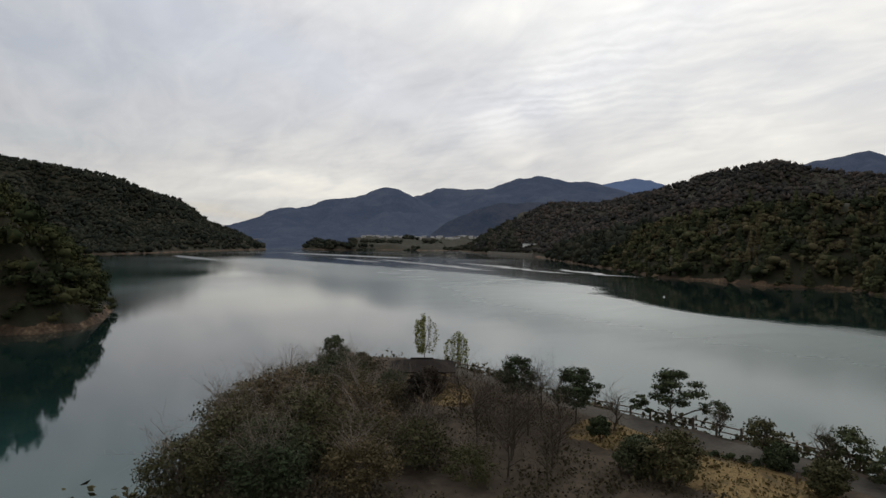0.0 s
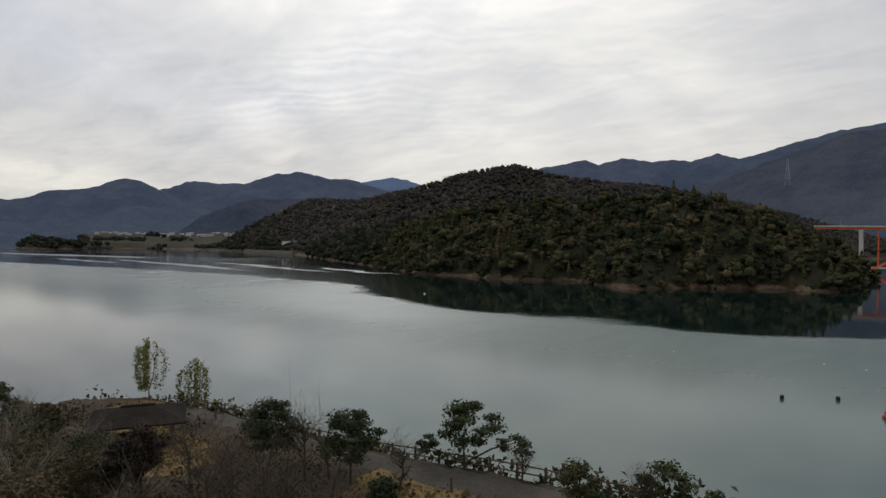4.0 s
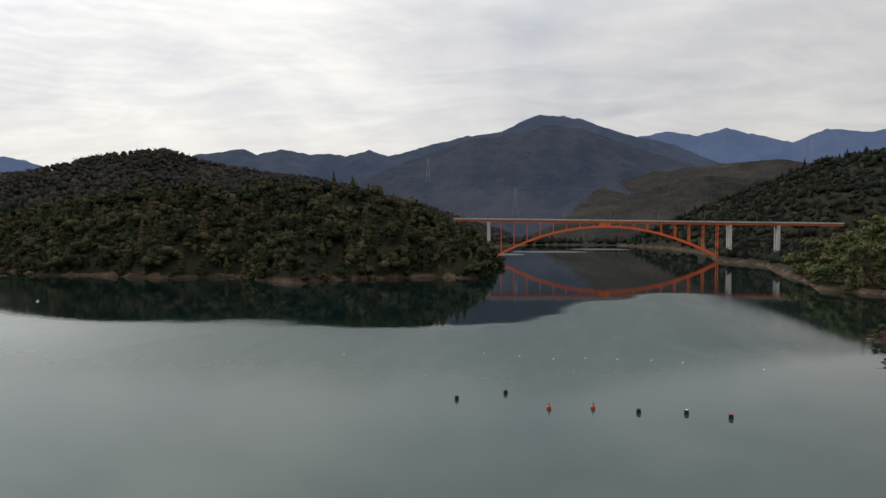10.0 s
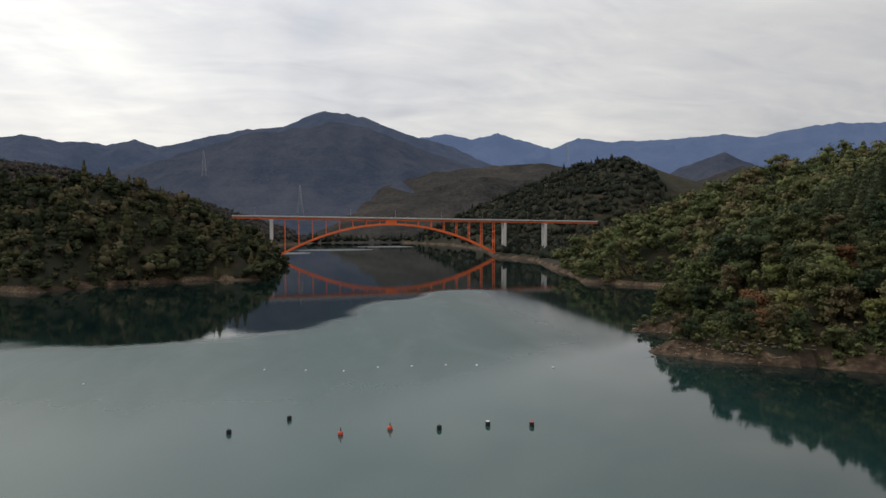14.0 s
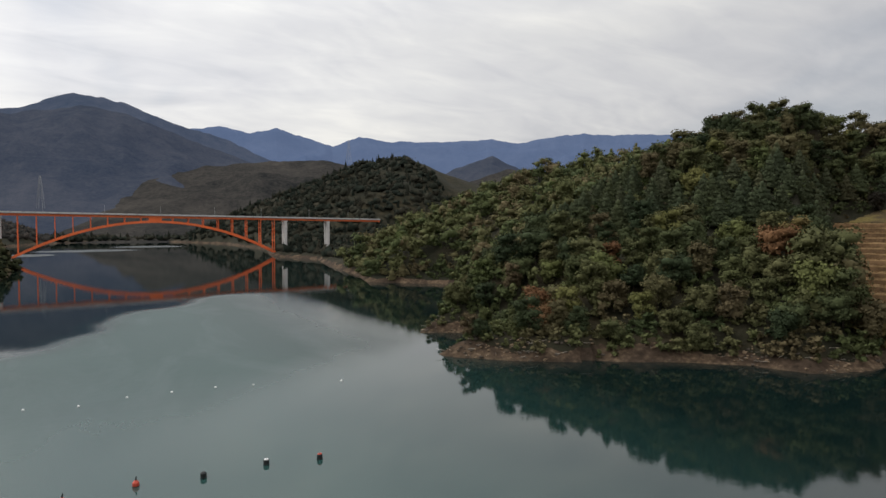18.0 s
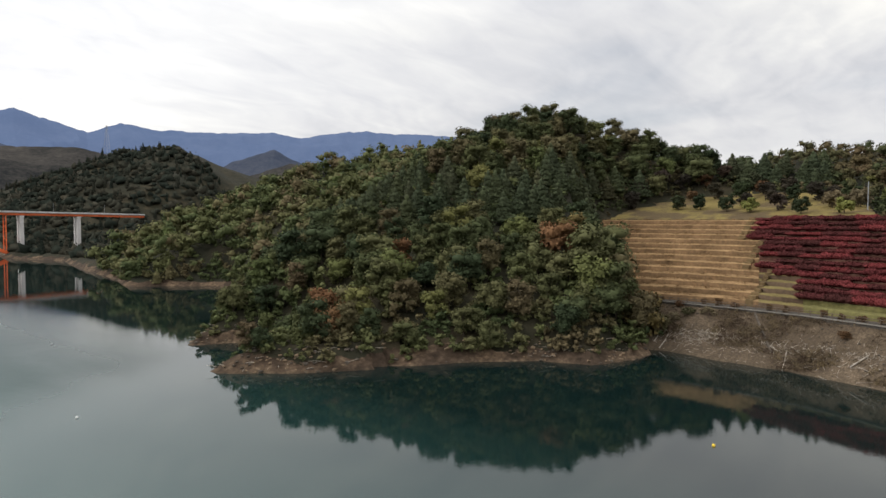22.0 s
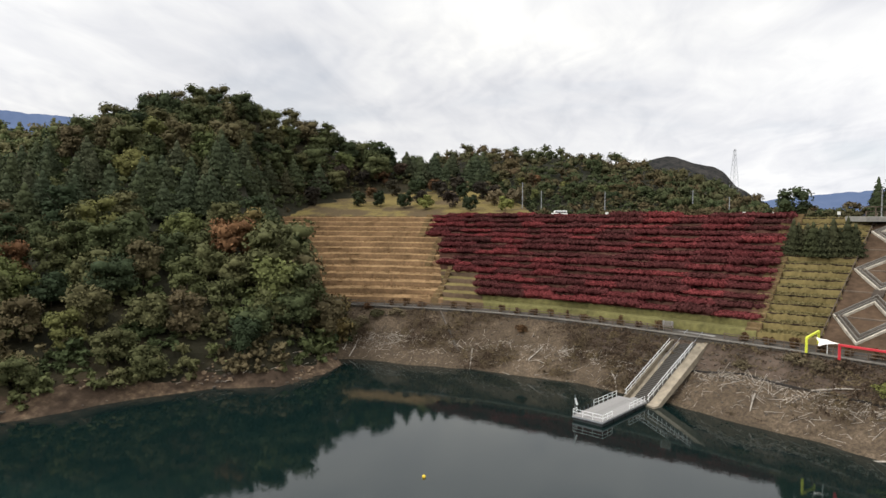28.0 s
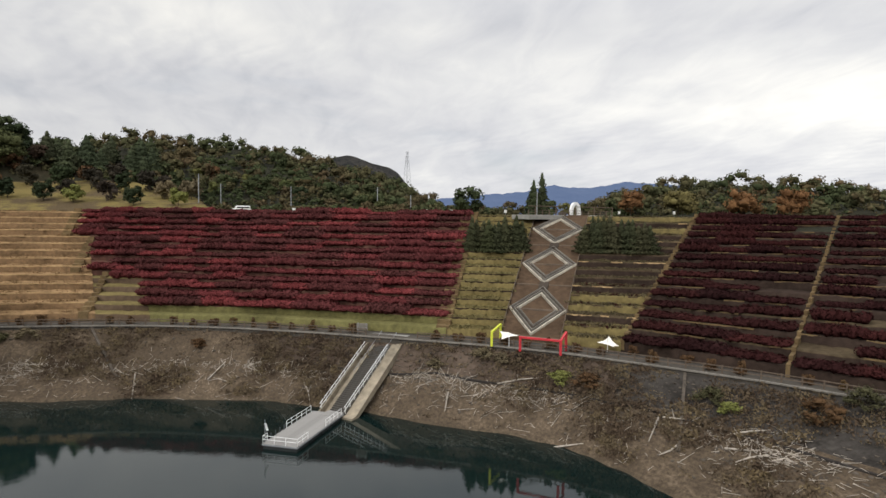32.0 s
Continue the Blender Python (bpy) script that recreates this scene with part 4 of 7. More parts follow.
    tagged(ob, "low green and yellowing shrubs above the clay shore", "shrubs", kind="stuff")


def on_island(x, y):
    """The near face of the wooded peninsula across the lake."""
    return crest(x, y, ISLAND, 0.34) > 8


def grove(name, label, seed, x, y, kinds, mat, scale, sink=0.5):
    rng = np.random.default_rng(seed)
    z = land_height(x, y)
    ob = new(name, from_arrays(name, *stamp(rng, kinds, x, y, z - sink, scale(rng, len(x))), [mat]))
    return tagged(ob, label, "woods", kind="stuff")


def build_far_woods():
    rng = np.random.default_rng(12)
    r = np.random.default_rng(150)
    mid = [round_crown(r, 10.5, 9.0, -1.5, 6, 110, 0.75, 0.86) for _ in range(8)] + [cone_crown(r, 6.5, 10.0, 0.0, 120, 0.75)]
    leafy = [round_crown(r, 10.5, 9.0, -1.0, 6, 190, 0.50, 0.66) for _ in range(8)]
    small = [join(balls(r, np.array([(0, 0, 3.4)]), np.array([(4.4, 4.4, 3.8)]), 0.30), leaf_quads(r, r.normal(0, 1, (9, 3)) * (2.8, 2.8, 1.6) + (0, 0, 5.2), np.zeros((9, 3)), np.full(9, 1.1))) for _ in range(9)]
    tall_cones = [cone_crown(r, 5.5, 11.5, 0.0, 60, 0.6) for _ in range(3)]
    lumpy = lambda g, n: 0.62 + 0.95 * g.random(n) ** 1.6  # noqa: E731
    fine = lambda g, n: 0.55 + 0.42 * g.random(n)  # noqa: E731
    # the wooded peninsula across the lake
    x, y = scatter(rng, -760, -40, 240, 640, 7.6)
    d = land_depth(x, y)
    keep = (d > 0.4) & on_island(x, y) & (x > -480)
    grove("island_woods", "dense dark woods in autumn green on the far shore, backlit shade in their colour", 31, x[keep], y[keep], mid + tall_cones, ISLAND_WOODS, lumpy, 1.5)
    keep = (d > 0.4) & on_island(x, y) & (x <= -480)
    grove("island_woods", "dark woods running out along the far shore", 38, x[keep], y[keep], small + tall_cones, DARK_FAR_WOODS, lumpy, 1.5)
    # back of the cape hill, its shoulder and the hill behind the park
    x, y = scatter(rng, 100, 400, -20, 420, 7.2)
    d, z = land_depth(x, y), land_height(x, y)
    facing = x * 0.62 + y * 0.78 < 280
    mine = (x > 58) & (x < 282) & (y > 78) & (y < 232)
    keep = (d > 1.5) & ~park_clear(x, y) & ~(mine & facing) & ((y > 60) | (crest(x, y, BACK_HILL, 0.30) > 30)) & (y < 420 - 0.2 * x)
    back = keep & (x > 225) & (y < 190)
    keep &= ~back
    grove("hillside_woods", "mixed autumn woods on the shoulder of the cape", 32, x[keep], y[keep], leafy + mid[-1:], WOODS, lumpy)
    grove("hillside_woods", "mixed brown and green autumn woods on the hills behind the park", 37, x[back], y[back], leafy, BROWN_WOODS, fine, 1.2)
    # woods to the right of the park
    x, y = scatter(rng, 190, 330, -230, -70, 6.6)
    keep = (crest(x, y, RIGHT_HILL, 0.28) > 27.5) & (inside_distance(x, y, PLATEAU) > 16)
    grove("hilltop_woods", "autumn woods on the low hill above the terraces", 33, x[keep], y[keep], leafy, BROWN_WOODS, fine, 1.2)
    # the spur on the near side
    x, y = scatter(rng, -420, -190, -330, -35, 6.0)
    keep = (land_depth(x, y) > 0.4) & (x + 0.6 * y > -360)
    grove("spur_woods", "evergreen woods on the wooded spur, darkened as backlit", 34, x[keep], y[keep], leafy, DIM_WOODS, lumpy)
    # farther hillsides
    x, y = scatter(rng, -1500, 420, 300, 1500, 11.4)
    rr, left = np.hypot(x, y), np.degrees(np.arctan2(-x, y))
    near = ((x > 60) & (y < 420 - 0.2 * x)) | on_island(x, y)
    keep = (land_depth(x, y) > 6) & ~near & (rr < 1440) & (rr > 330) & (left < 70) & (land_height(x, y) > 2)
    dark = keep & (left < 4)
    keep &= ~dark
    grove("far_hill_woods", "brown autumn woods on the far hillsides beyond the lake", 35, x[keep], y[keep], small, FAR_WOODS, lambda g, n: g.uniform(0.8, 1.3, n), 2.0)
    grove("far_hill_woods", "dark evergreen woods on the hill behind the bridge", 39, x[dark], y[dark], small + tall_cones, DARK_FAR_WOODS, lambda g, n: g.uniform(0.8, 1.3, n), 2.0)
    x, y = scatter(rng, -2120, -900, -500, 820, 12)
    rr, left = np.hypot(x, y), np.degrees(np.arctan2(-x, y))
    keep = (land_depth(x, y) > 4) & (rr < 2010) & ((left > 71) & (left < 112) & (rr < 2010) | (rr < 1500)) & (left > 56) & ~on_island(x, y)
    clumps = (rr > 1560) & (rr < 1960) & (left > 57) & (left < 70.5) & (lattice(x, y, 55, 45) > 0.30)
    low = (crest(x, y, [(-1620, 470, 24), (-1760, 500, 28)], 0.2) > 4) & (land_depth(x, y) > 4)
    keep = (keep & ~((rr > 1540) & (left > 57) & (left < 70.5))) | low | clumps
    grove("far_shore_woods", "wooded headlands at the far end of the lake", 36, x[keep], y[keep], small, DARK_FAR_WOODS, lambda g, n: g.uniform(0.9, 1.5, n), 2.0)


build_near_woods()
build_far_woods()
# ---- the orange arch bridge ----
BRIDGE_A, BRIDGE_B = Vector((-70.0, 600.6, 0)), Vector((137.8, 610.4, 0))


def build_bridge():
    way = (BRIDGE_B - BRIDGE_A).normalized()
    turn = math.degrees(math.atan2(way.y, way.x))
    root = thing("arch_bridge", "orange steel deck arch bridge with pale concrete piers over the lake", "bridge", at=tuple(BRIDGE_A), turn=turn)
    top = lambda s: 38.6 - 0.0144 * (s + 27)  # noqa: E731
    ends, half = (-40.0, 312.0), 4.6
    arch = lambda s: 1.6 + 29.2 * (1 - ((s - 104.0) / 104.0) ** 2)  # noqa: E731

    def strip(bm, y0, y1, up0, up1, steps=22):
        rings = []
        for k in range(steps + 1):
            s = ends[0] + (ends[1] - ends[0]) * k / steps
            rings.append([bm.verts.new((s, y, top(s) + u)) for y, u in ((y0, up0), (y1, up0), (y1, up1), (y0, up1))])
        for p, q in zip(rings, rings[1:]):
            for k in range(4):
                bm.faces.new((p[k], p[(k + 1) % 4], q[(k + 1) % 4], q[k]))
        bm.faces.new(rings[0])
        bm.faces.new(rings[-1][::-1])

    piece("deck_slab", CONCRETE, root, lambda bm: strip(bm, -half, half, -1.0, -0.55), "grey concrete deck")
    piece("road_surface", ASPHALT, root, lambda bm: strip(bm, -half + 0.9, half - 0.9, -0.546, -0.50))
    for y in (-half, half - 0.3):
        piece("parapet", BRIDGE_RAIL, root, lambda bm: strip(bm, y, y + 0.3, -0.55, 0.55), "pale grey parapet")
    for y in (-3.4, 3.0):
        piece("girder", ORANGE, root, lambda bm: strip(bm, y, y + 0.4, -2.7, -1.0), "orange painted steel girder")

    def rib(bm, y):
        n = 40
        ring = []
        for k in range(n + 1):
            s = 208.0 * k / n
            slope = -2 * 29.2 * (s - 104.0) / 104.0**2
            nx, nz = -slope / math.hypot(1, slope), 1 / math.hypot(1, slope)
            deep = 0.95
            ring.append([bm.verts.new((s + q * nx * deep, y + p * 0.55, arch(s) + q * nz * deep)) for p, q in ((-1, -1), (1, -1), (1, 1), (-1, 1))])
        for a, b in zip(ring, ring[1:]):
            for k in range(4):
                bm.faces.new((a[k], a[(k + 1) % 4], b[(k + 1) % 4], b[k]))
        bm.faces.new(ring[0])
        bm.faces.new(ring[-1][::-1])

    for y in (-3.2, 3.2):
        piece("arch_rib", ORANGE, root, lambda bm: rib(bm, y), "orange steel arch rib")
    s = 6.2
    while s < 206:
        gap = top(s) - 3.0 - (arch(s) + 1.0)
        if gap > 0.5:
            for y in (-3.2, 3.2):
                piece("column", ORANGE, root, lambda bm: bar(bm, (s, y, arch(s) + 0.9), (s, y, top(s) - 2.9), 0.6, 0.6))
            if gap > 4:
                for u in (0.35, 0.7) if gap > 12 else (0.5,):
                    z = arch(s) + 0.9 + gap * u
                    piece("cross_brace", ORANGE, root, lambda bm: bar(bm, (s, -3.2, z), (s, 3.2, z), 0.5, 0.5))
        s += 12.42
    for k in range(1, 13):
        s = 16.0 * k
        piece("rib_brace", ORANGE, root, lambda bm: bar(bm, (s, -3.2, arch(s)), (s, 3.2, arch(s)), 0.5, 0.7))
    piece("crown_block", ORANGE, root, lambda bm: box(bm, 99, -3.7, arch(104) - 0.2, 109, 3.7, top(104) - 1.1, edge=0.1), "solid orange block at the crown")
    for s, foot in ((-5.8, 2.0), (215.6, 0.0), (257.2, 8.0)):
        for y in (-3.0, 3.0):
            piece("pier", BRIDGE_RAIL, root, lambda bm: box(bm, s - 1.35, y - 1.1, foot - 8, s + 1.35, y + 1.1, top(s) - 4.3, edge=0.15), "pale concrete pier")
        piece("pier_cap", BRIDGE_RAIL, root, lambda bm: box(bm, s - 1.6, -4.4, top(s) - 4.3, s + 1.6, 4.4, top(s) - 3.0, edge=0.15))
    for s in (-0.5, 208.5):
        piece("footing", CONCRETE, root, lambda bm: box(bm, s - 3.5, -5.0, -3, s + 3.5, 5.0, 2.4, edge=0.3))
    for k in range(8):
        s, y = -20 + 43 * k, (-half + 0.15, half - 0.15)[k % 2]

        def lamp(bm):
            z = top(s) + 0.5
            rod(bm, (s, y, z), (s, y, z + 6.6), 0.12, 0.08)
            bar(bm, (s, y, z + 6.6), (s, y * 0.72, z + 6.9), 0.1)
            box(bm, s - 0.15, y * 0.72 - 0.4, z + 6.8, s + 0.15, y * 0.72 + 0.4, z + 6.98)

        piece("lamp_post", STEEL, root, lamp, "slim grey road lamp")
    # expansion joints and rail posts on the parapet
    for k in range(44):
        s = -38 + 8 * k
        for y in (-half - 0.03, half + 0.03):
            piece("parapet_post", CONCRETE, root, lambda bm: box(bm, s - 0.2, y - 0.06, top(s) - 0.5, s + 0.2, y + 0.06, top(s) + 0.6))


build_bridge()
# ---- the terraced park on the east shore ----
# foot of the terraces by the promenade, and the plateau edge above, section by section
FOOT = [(150, 94), (155, 64), (147.5, 36), (130.5, 6), (127.2, -2.0), (121, -9.5), (115.5, -16.5), (97, -28.5), (80, -39)]
HEAD = [(203, 132), (207, 80), (195, 47), (174.5, -11), (169.8, -24), (165.9, -35), (158, -57.5), (148, -85), (138, -108)]
STEPS, LOW, HIGH = 15, 9.5, 28.7


def slope_at(u, v):
    """Plan place on the terraced slope: u counts the sections, v runs from the foot (0) to the head (1)."""
    if 0 <= u < 1:
        # the golden section bends round the head of the cove
        a, b, c = (Vector(q).lerp(Vector(r), v) for q, r in zip(GOLD_FOOT, GOLD_HEAD))
        return a * (1 - u) ** 2 + (b * 2 - (a + c) / 2) * (2 * u * (1 - u)) + c * u**2
    k = min(int(u), len(FOOT) - 2)
    s = u - k
    a = Vector(FOOT[k]).lerp(Vector(FOOT[k + 1]), s)
    return a.lerp(Vector(HEAD[k]).lerp(Vector(HEAD[k + 1]), s), v)


def slope_z(v):
    return LOW + (HIGH - LOW) * v


def build_terraces():
    rng = np.random.default_rng(41)
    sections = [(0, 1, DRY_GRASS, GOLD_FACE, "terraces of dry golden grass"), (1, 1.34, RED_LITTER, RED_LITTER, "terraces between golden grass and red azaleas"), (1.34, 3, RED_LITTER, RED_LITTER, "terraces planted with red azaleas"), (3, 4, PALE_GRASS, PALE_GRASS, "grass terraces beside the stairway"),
                (5, 6, DULL_GRASS, SOIL, "half bare grass terraces beside the stairway"), (6, 7, DARK_LITTER, DARK_LITTER, "terraces of dark azaleas and straw"), (7, 8, DARK_LITTER, DARK_LITTER, "terraces of dark azaleas and straw")]
    for u0, u1, top_mat, face_mat, label in sections:
        root = thing("terrace", label, "terrace", kind="structure")
        rows = {0: 14, 3: 16, 5: 16}.get(u0, STEPS)
        for i in range(rows):
            v0, v1, z = i / rows, (i + 1) / rows, slope_z((i + 0.9) / rows)
            n = max(6, int(26 * (u1 - u0)))
            verts, quads, which = [], [], []
            for k in range(n + 1):
                u = u0 + (u1 - u0) * k / n
                j = rng.normal(0, 0.0025)
                a, b, c = slope_at(u, v0 + j), slope_at(u, v0 + 0.006 + j), slope_at(u, v1 + 0.01)
                e, f = rng.normal(0, 0.035), rng.normal(0, 0.05)
                verts += [(a.x, a.y, z - 2.0), (a.x, a.y, z - 0.18 + e), (b.x, b.y, z + e), (c.x, c.y, z + 0.12 + f)]
                if k:
                    o = 4 * k
                    for m in range(3):
                        quads.append((o - 4 + m, o + m, o + m + 1, o - 3 + m))
                        which.append(1 if m == 0 else 0)
            top = top_mat
            if u0 == 1.34 and i < 1:
                top = GREEN_GRASS
            elif u0 == 1 and i < 5:
                top = PALE_GRASS
            elif u0 >= 6 and i in (1, 3):
                top = DULL_GRASS
            elif u0 == 5 and (i < 5 and i != 2 or i > 11 and i % 2):
                top = PALE_GRASS
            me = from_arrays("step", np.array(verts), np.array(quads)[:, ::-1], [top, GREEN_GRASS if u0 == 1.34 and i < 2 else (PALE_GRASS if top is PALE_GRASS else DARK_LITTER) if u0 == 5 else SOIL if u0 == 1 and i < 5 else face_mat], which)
            part("step", me, root)
            if u0 not in (1, 1.34) and i > 0:
                # low brushwood edging that holds each step
                bm = bmesh.new()
                m = max(4, int(8 * (u1 - u0)))
                for k in range(m):
                    if u0 >= 5 and rng.random() < 0.45:
                        continue
                    a, b = slope_at(u0 + (u1 - u0) * k / m, v0 + 0.003), slope_at(u0 + (u1 - u0) * (k + 1) / m, v0 + 0.003)
                    bar(bm, (a.x, a.y, z - 0.08 + rng.normal(0, 0.03)), (b.x, b.y, z - 0.08 + rng.normal(0, 0.03)), 0.18, 0.22)
                part("edging", shape("edging", bm, DARK_LITTER if u0 == 3 else PALE_STRAW if u0 == 5 and (i + 1) % 3 == 0 else SOIL if u0 == 5 else STRAW if u0 in (6, 7) else PALE_STRAW), root)


def build_terrace_tufts():
    """Ragged dry grass along the edges of the grass terraces."""
    rng = np.random.default_rng(46)
    r = np.random.default_rng(216)
    kinds = []
    for _ in range(3):
        at = r.normal(0, 1, (16, 3)) * (0.42, 0.42, 0.10) + (0, 0, 0.12)
        kinds.append(leaf_quads(r, at, np.zeros((16, 3)), np.full(16, 0.13)))
    for u0, u1, rows, count, mat, label in ((0, 1, 14, 1500, GOLD_TUFTS, "ragged dry golden grass along the terrace edges"), (3, 4, 16, 900, PALE_TUFTS, "ragged fading grass along the terrace edges"), (5, 6, 16, 1100, DULL_TUFTS, "ragged brown grass along the terrace edges")):
        u, row = rng.uniform(u0 + 0.02, u1 - 0.03, count), rng.integers(0, rows, count)
        v = (row + rng.choice([0.08, 0.5], count, p=[0.6, 0.4]) + rng.uniform(0, 0.4, count)) / rows
        spots = [slope_at(a, b) for a, b in zip(u, v)]
        x, y = np.array([q.x for q in spots]), np.array([q.y for q in spots])
        ob = new("terrace_grass", from_arrays("terrace_grass", *stamp(rng, kinds, x, y, slope_z((row + 0.9) / rows) + 0.02 - 0.55 * (rng.random(count) < 0.45) * (u0 == 0), rng.uniform(0.5, 1.3, count)), [mat]))
        tagged(ob, label, "grass", kind="stuff")


def hedge_mesh(seed, length, wide, tall, sprays, mat):
    r = np.random.default_rng(seed)
    n = int(length / 0.9)
    c = np.stack([np.linspace(-length / 2 + 0.4, length / 2 - 0.4, n), r.normal(0, 0.12, n), np.full(n, tall * 0.42)], 1)
    rad = np.stack([np.full(n, 0.8), np.full(n, wide * 0.5) * r.uniform(0.8, 1.1, n), np.full(n, tall * 0.5) * r.uniform(0.8, 1.15, n)], 1)
    core = balls(r, c, rad * 0.9, 0.1)
    pick = r.integers(0, n, sprays)
    d = r.standard_normal((sprays, 3))
    d[:, 2] = np.abs(d[:, 2]) * 0.9 + 0.05
    d /= np.linalg.norm(d, axis=1)[:, None]
    at = c[pick] + d * rad[pick] * r.uniform(0.9, 1.2, (sprays, 1))
    return from_arrays("hedge", *join(core, leaf_quads(r, at, d, np.full(sprays, 0.20))), [mat])


def zigzag(v):
    """The footpath beside the golden section: three slanting flights, each set back from the last."""
    k = min(int(v * 3), 2)
    low, high = ((0.95, 1.10), (0.925, 1.02), (0.89, 0.96))[k]
    return low + (high - low) * (v * 3 - k)


def build_hedges():
    rng = np.random.default_rng(42)
    bright = [hedge_mesh(200 + k, 6.6, 4.9, 1.6, 820, RED_LEAVES) for k in range(4)]
    dark = [hedge_mesh(210 + k, 6.6, 4.4, 1.6, 640, WINE_LEAVES) for k in range(4)]

    def row(i, u0, u1, kinds, label, group, gaps):
        v = (i + 0.40) / STEPS
        z = slope_z((i + 0.9) / STEPS) - 0.22
        span = [slope_at(u0 + (u1 - u0) * j / 40, v) for j in range(41)]
        far = sum((q - w).length for q, w in zip(span, span[1:]))
        count = max(1, round(far / 6.3))
        for j in range(count):
            a, b = slope_at(u0 + (u1 - u0) * j / count, v), slope_at(u0 + (u1 - u0) * (j + 1) / count, v)
            if rng.random() < gaps:
                continue
            ob = new("azalea_hedge", kinds[rng.integers(0, 4)])
            d = b - a
            ob.matrix_basis = pose((a.x + b.x) / 2, (a.y + b.y) / 2, z, 0, 0, math.degrees(math.atan2(d.y, d.x)) + 180 * rng.integers(0, 2)) @ Matrix.Diagonal((d.length / 6.1, rng.uniform(0.75, 1.15), rng.uniform(0.6, 1.15), 1))
            tagged(ob, label, "hedge", group)

    for i in range(1, STEPS):
        start = zigzag((i + 0.5) / STEPS) + 0.05 if i >= 5 else 1.16 if i == 4 else 1.31
        row(i, start + 0.02 * (i % 2), 2.98, bright, "low crimson azalea hedge on a grass terrace", "azaleas on the terraces", 0.02)
    for i in range(STEPS):
        row(i, 6.04, 6.95, dark, "dark wine red azalea hedge on a terrace", "dark azaleas on the terraces", 0.02 if i > 2 else 0.05)
        row(i, 7.06, 7.95, dark, "dark wine red azalea hedge on a terrace", "dark azaleas on the terraces", 0.02 if i > 3 else 0.08)
    # rows of seedlings on the half bare terraces
    r = np.random.default_rng(215)
    seed = new("seedling_azalea", from_arrays("seedling_azalea", *round_crown(r, 0.9, 0.75, -0.05, 5, 90, 0.12), [WINE_LEAVES]))
    tagged(seed, "small dark azalea seedling on a half bare terrace", "shrub", "azalea seedlings")
    some = []
    for v in (0.07, 0.205, 0.27, 0.335):
        for k in range(24):
            if rng.random() < 0.3:
                continue
            p = slope_at(5.08 + 0.84 * (k + rng.uniform(-0.3, 0.3)) / 24, v)
            some.append(at_pose(p.x, p.y, slope_z(v + 0.03), 50 * k, rng.uniform(0.5, 0.9)))
    repeat(seed, some)
    # footpaths up the slope between the sections
    for u, w, mat in ((None, 0.02, STRAW), (3.0, 0.05, STRAW), (6.0, 0.02, STRAW), (7.0, 0.012, STRAW)):
        root = thing("footpath", "narrow worn footpath climbing between the terraces", "path", kind="structure")
        for i in range(STEPS * 2):
            v0, v1 = i / (2 * STEPS), (i + 1) / (2 * STEPS)
            p, q = (u, u) if u else (zigzag(v0 + 0.002), zigzag(v1 - 0.002))
            a, b, c, d = slope_at(p - w, v0), slope_at(p + w, v0), slope_at(q + w, v1), slope_at(q - w, v1)
            z = slope_z(v1 + 0.035) + 0.10
            bm = bmesh.new()
            low = [bm.verts.new((p.x, p.y, z - 1.6)) for p in (a, b, c, d)]
            up = [bm.verts.new((p.x, p.y, z)) for p in (a, b, c, d)]
            bm.faces.new(up)
            for k in range(4):
                bm.faces.new((low[k], low[(k + 1) % 4], up[(k + 1) % 4], up[k]))
            part("path_step", shape("path_step", bm, mat), root)


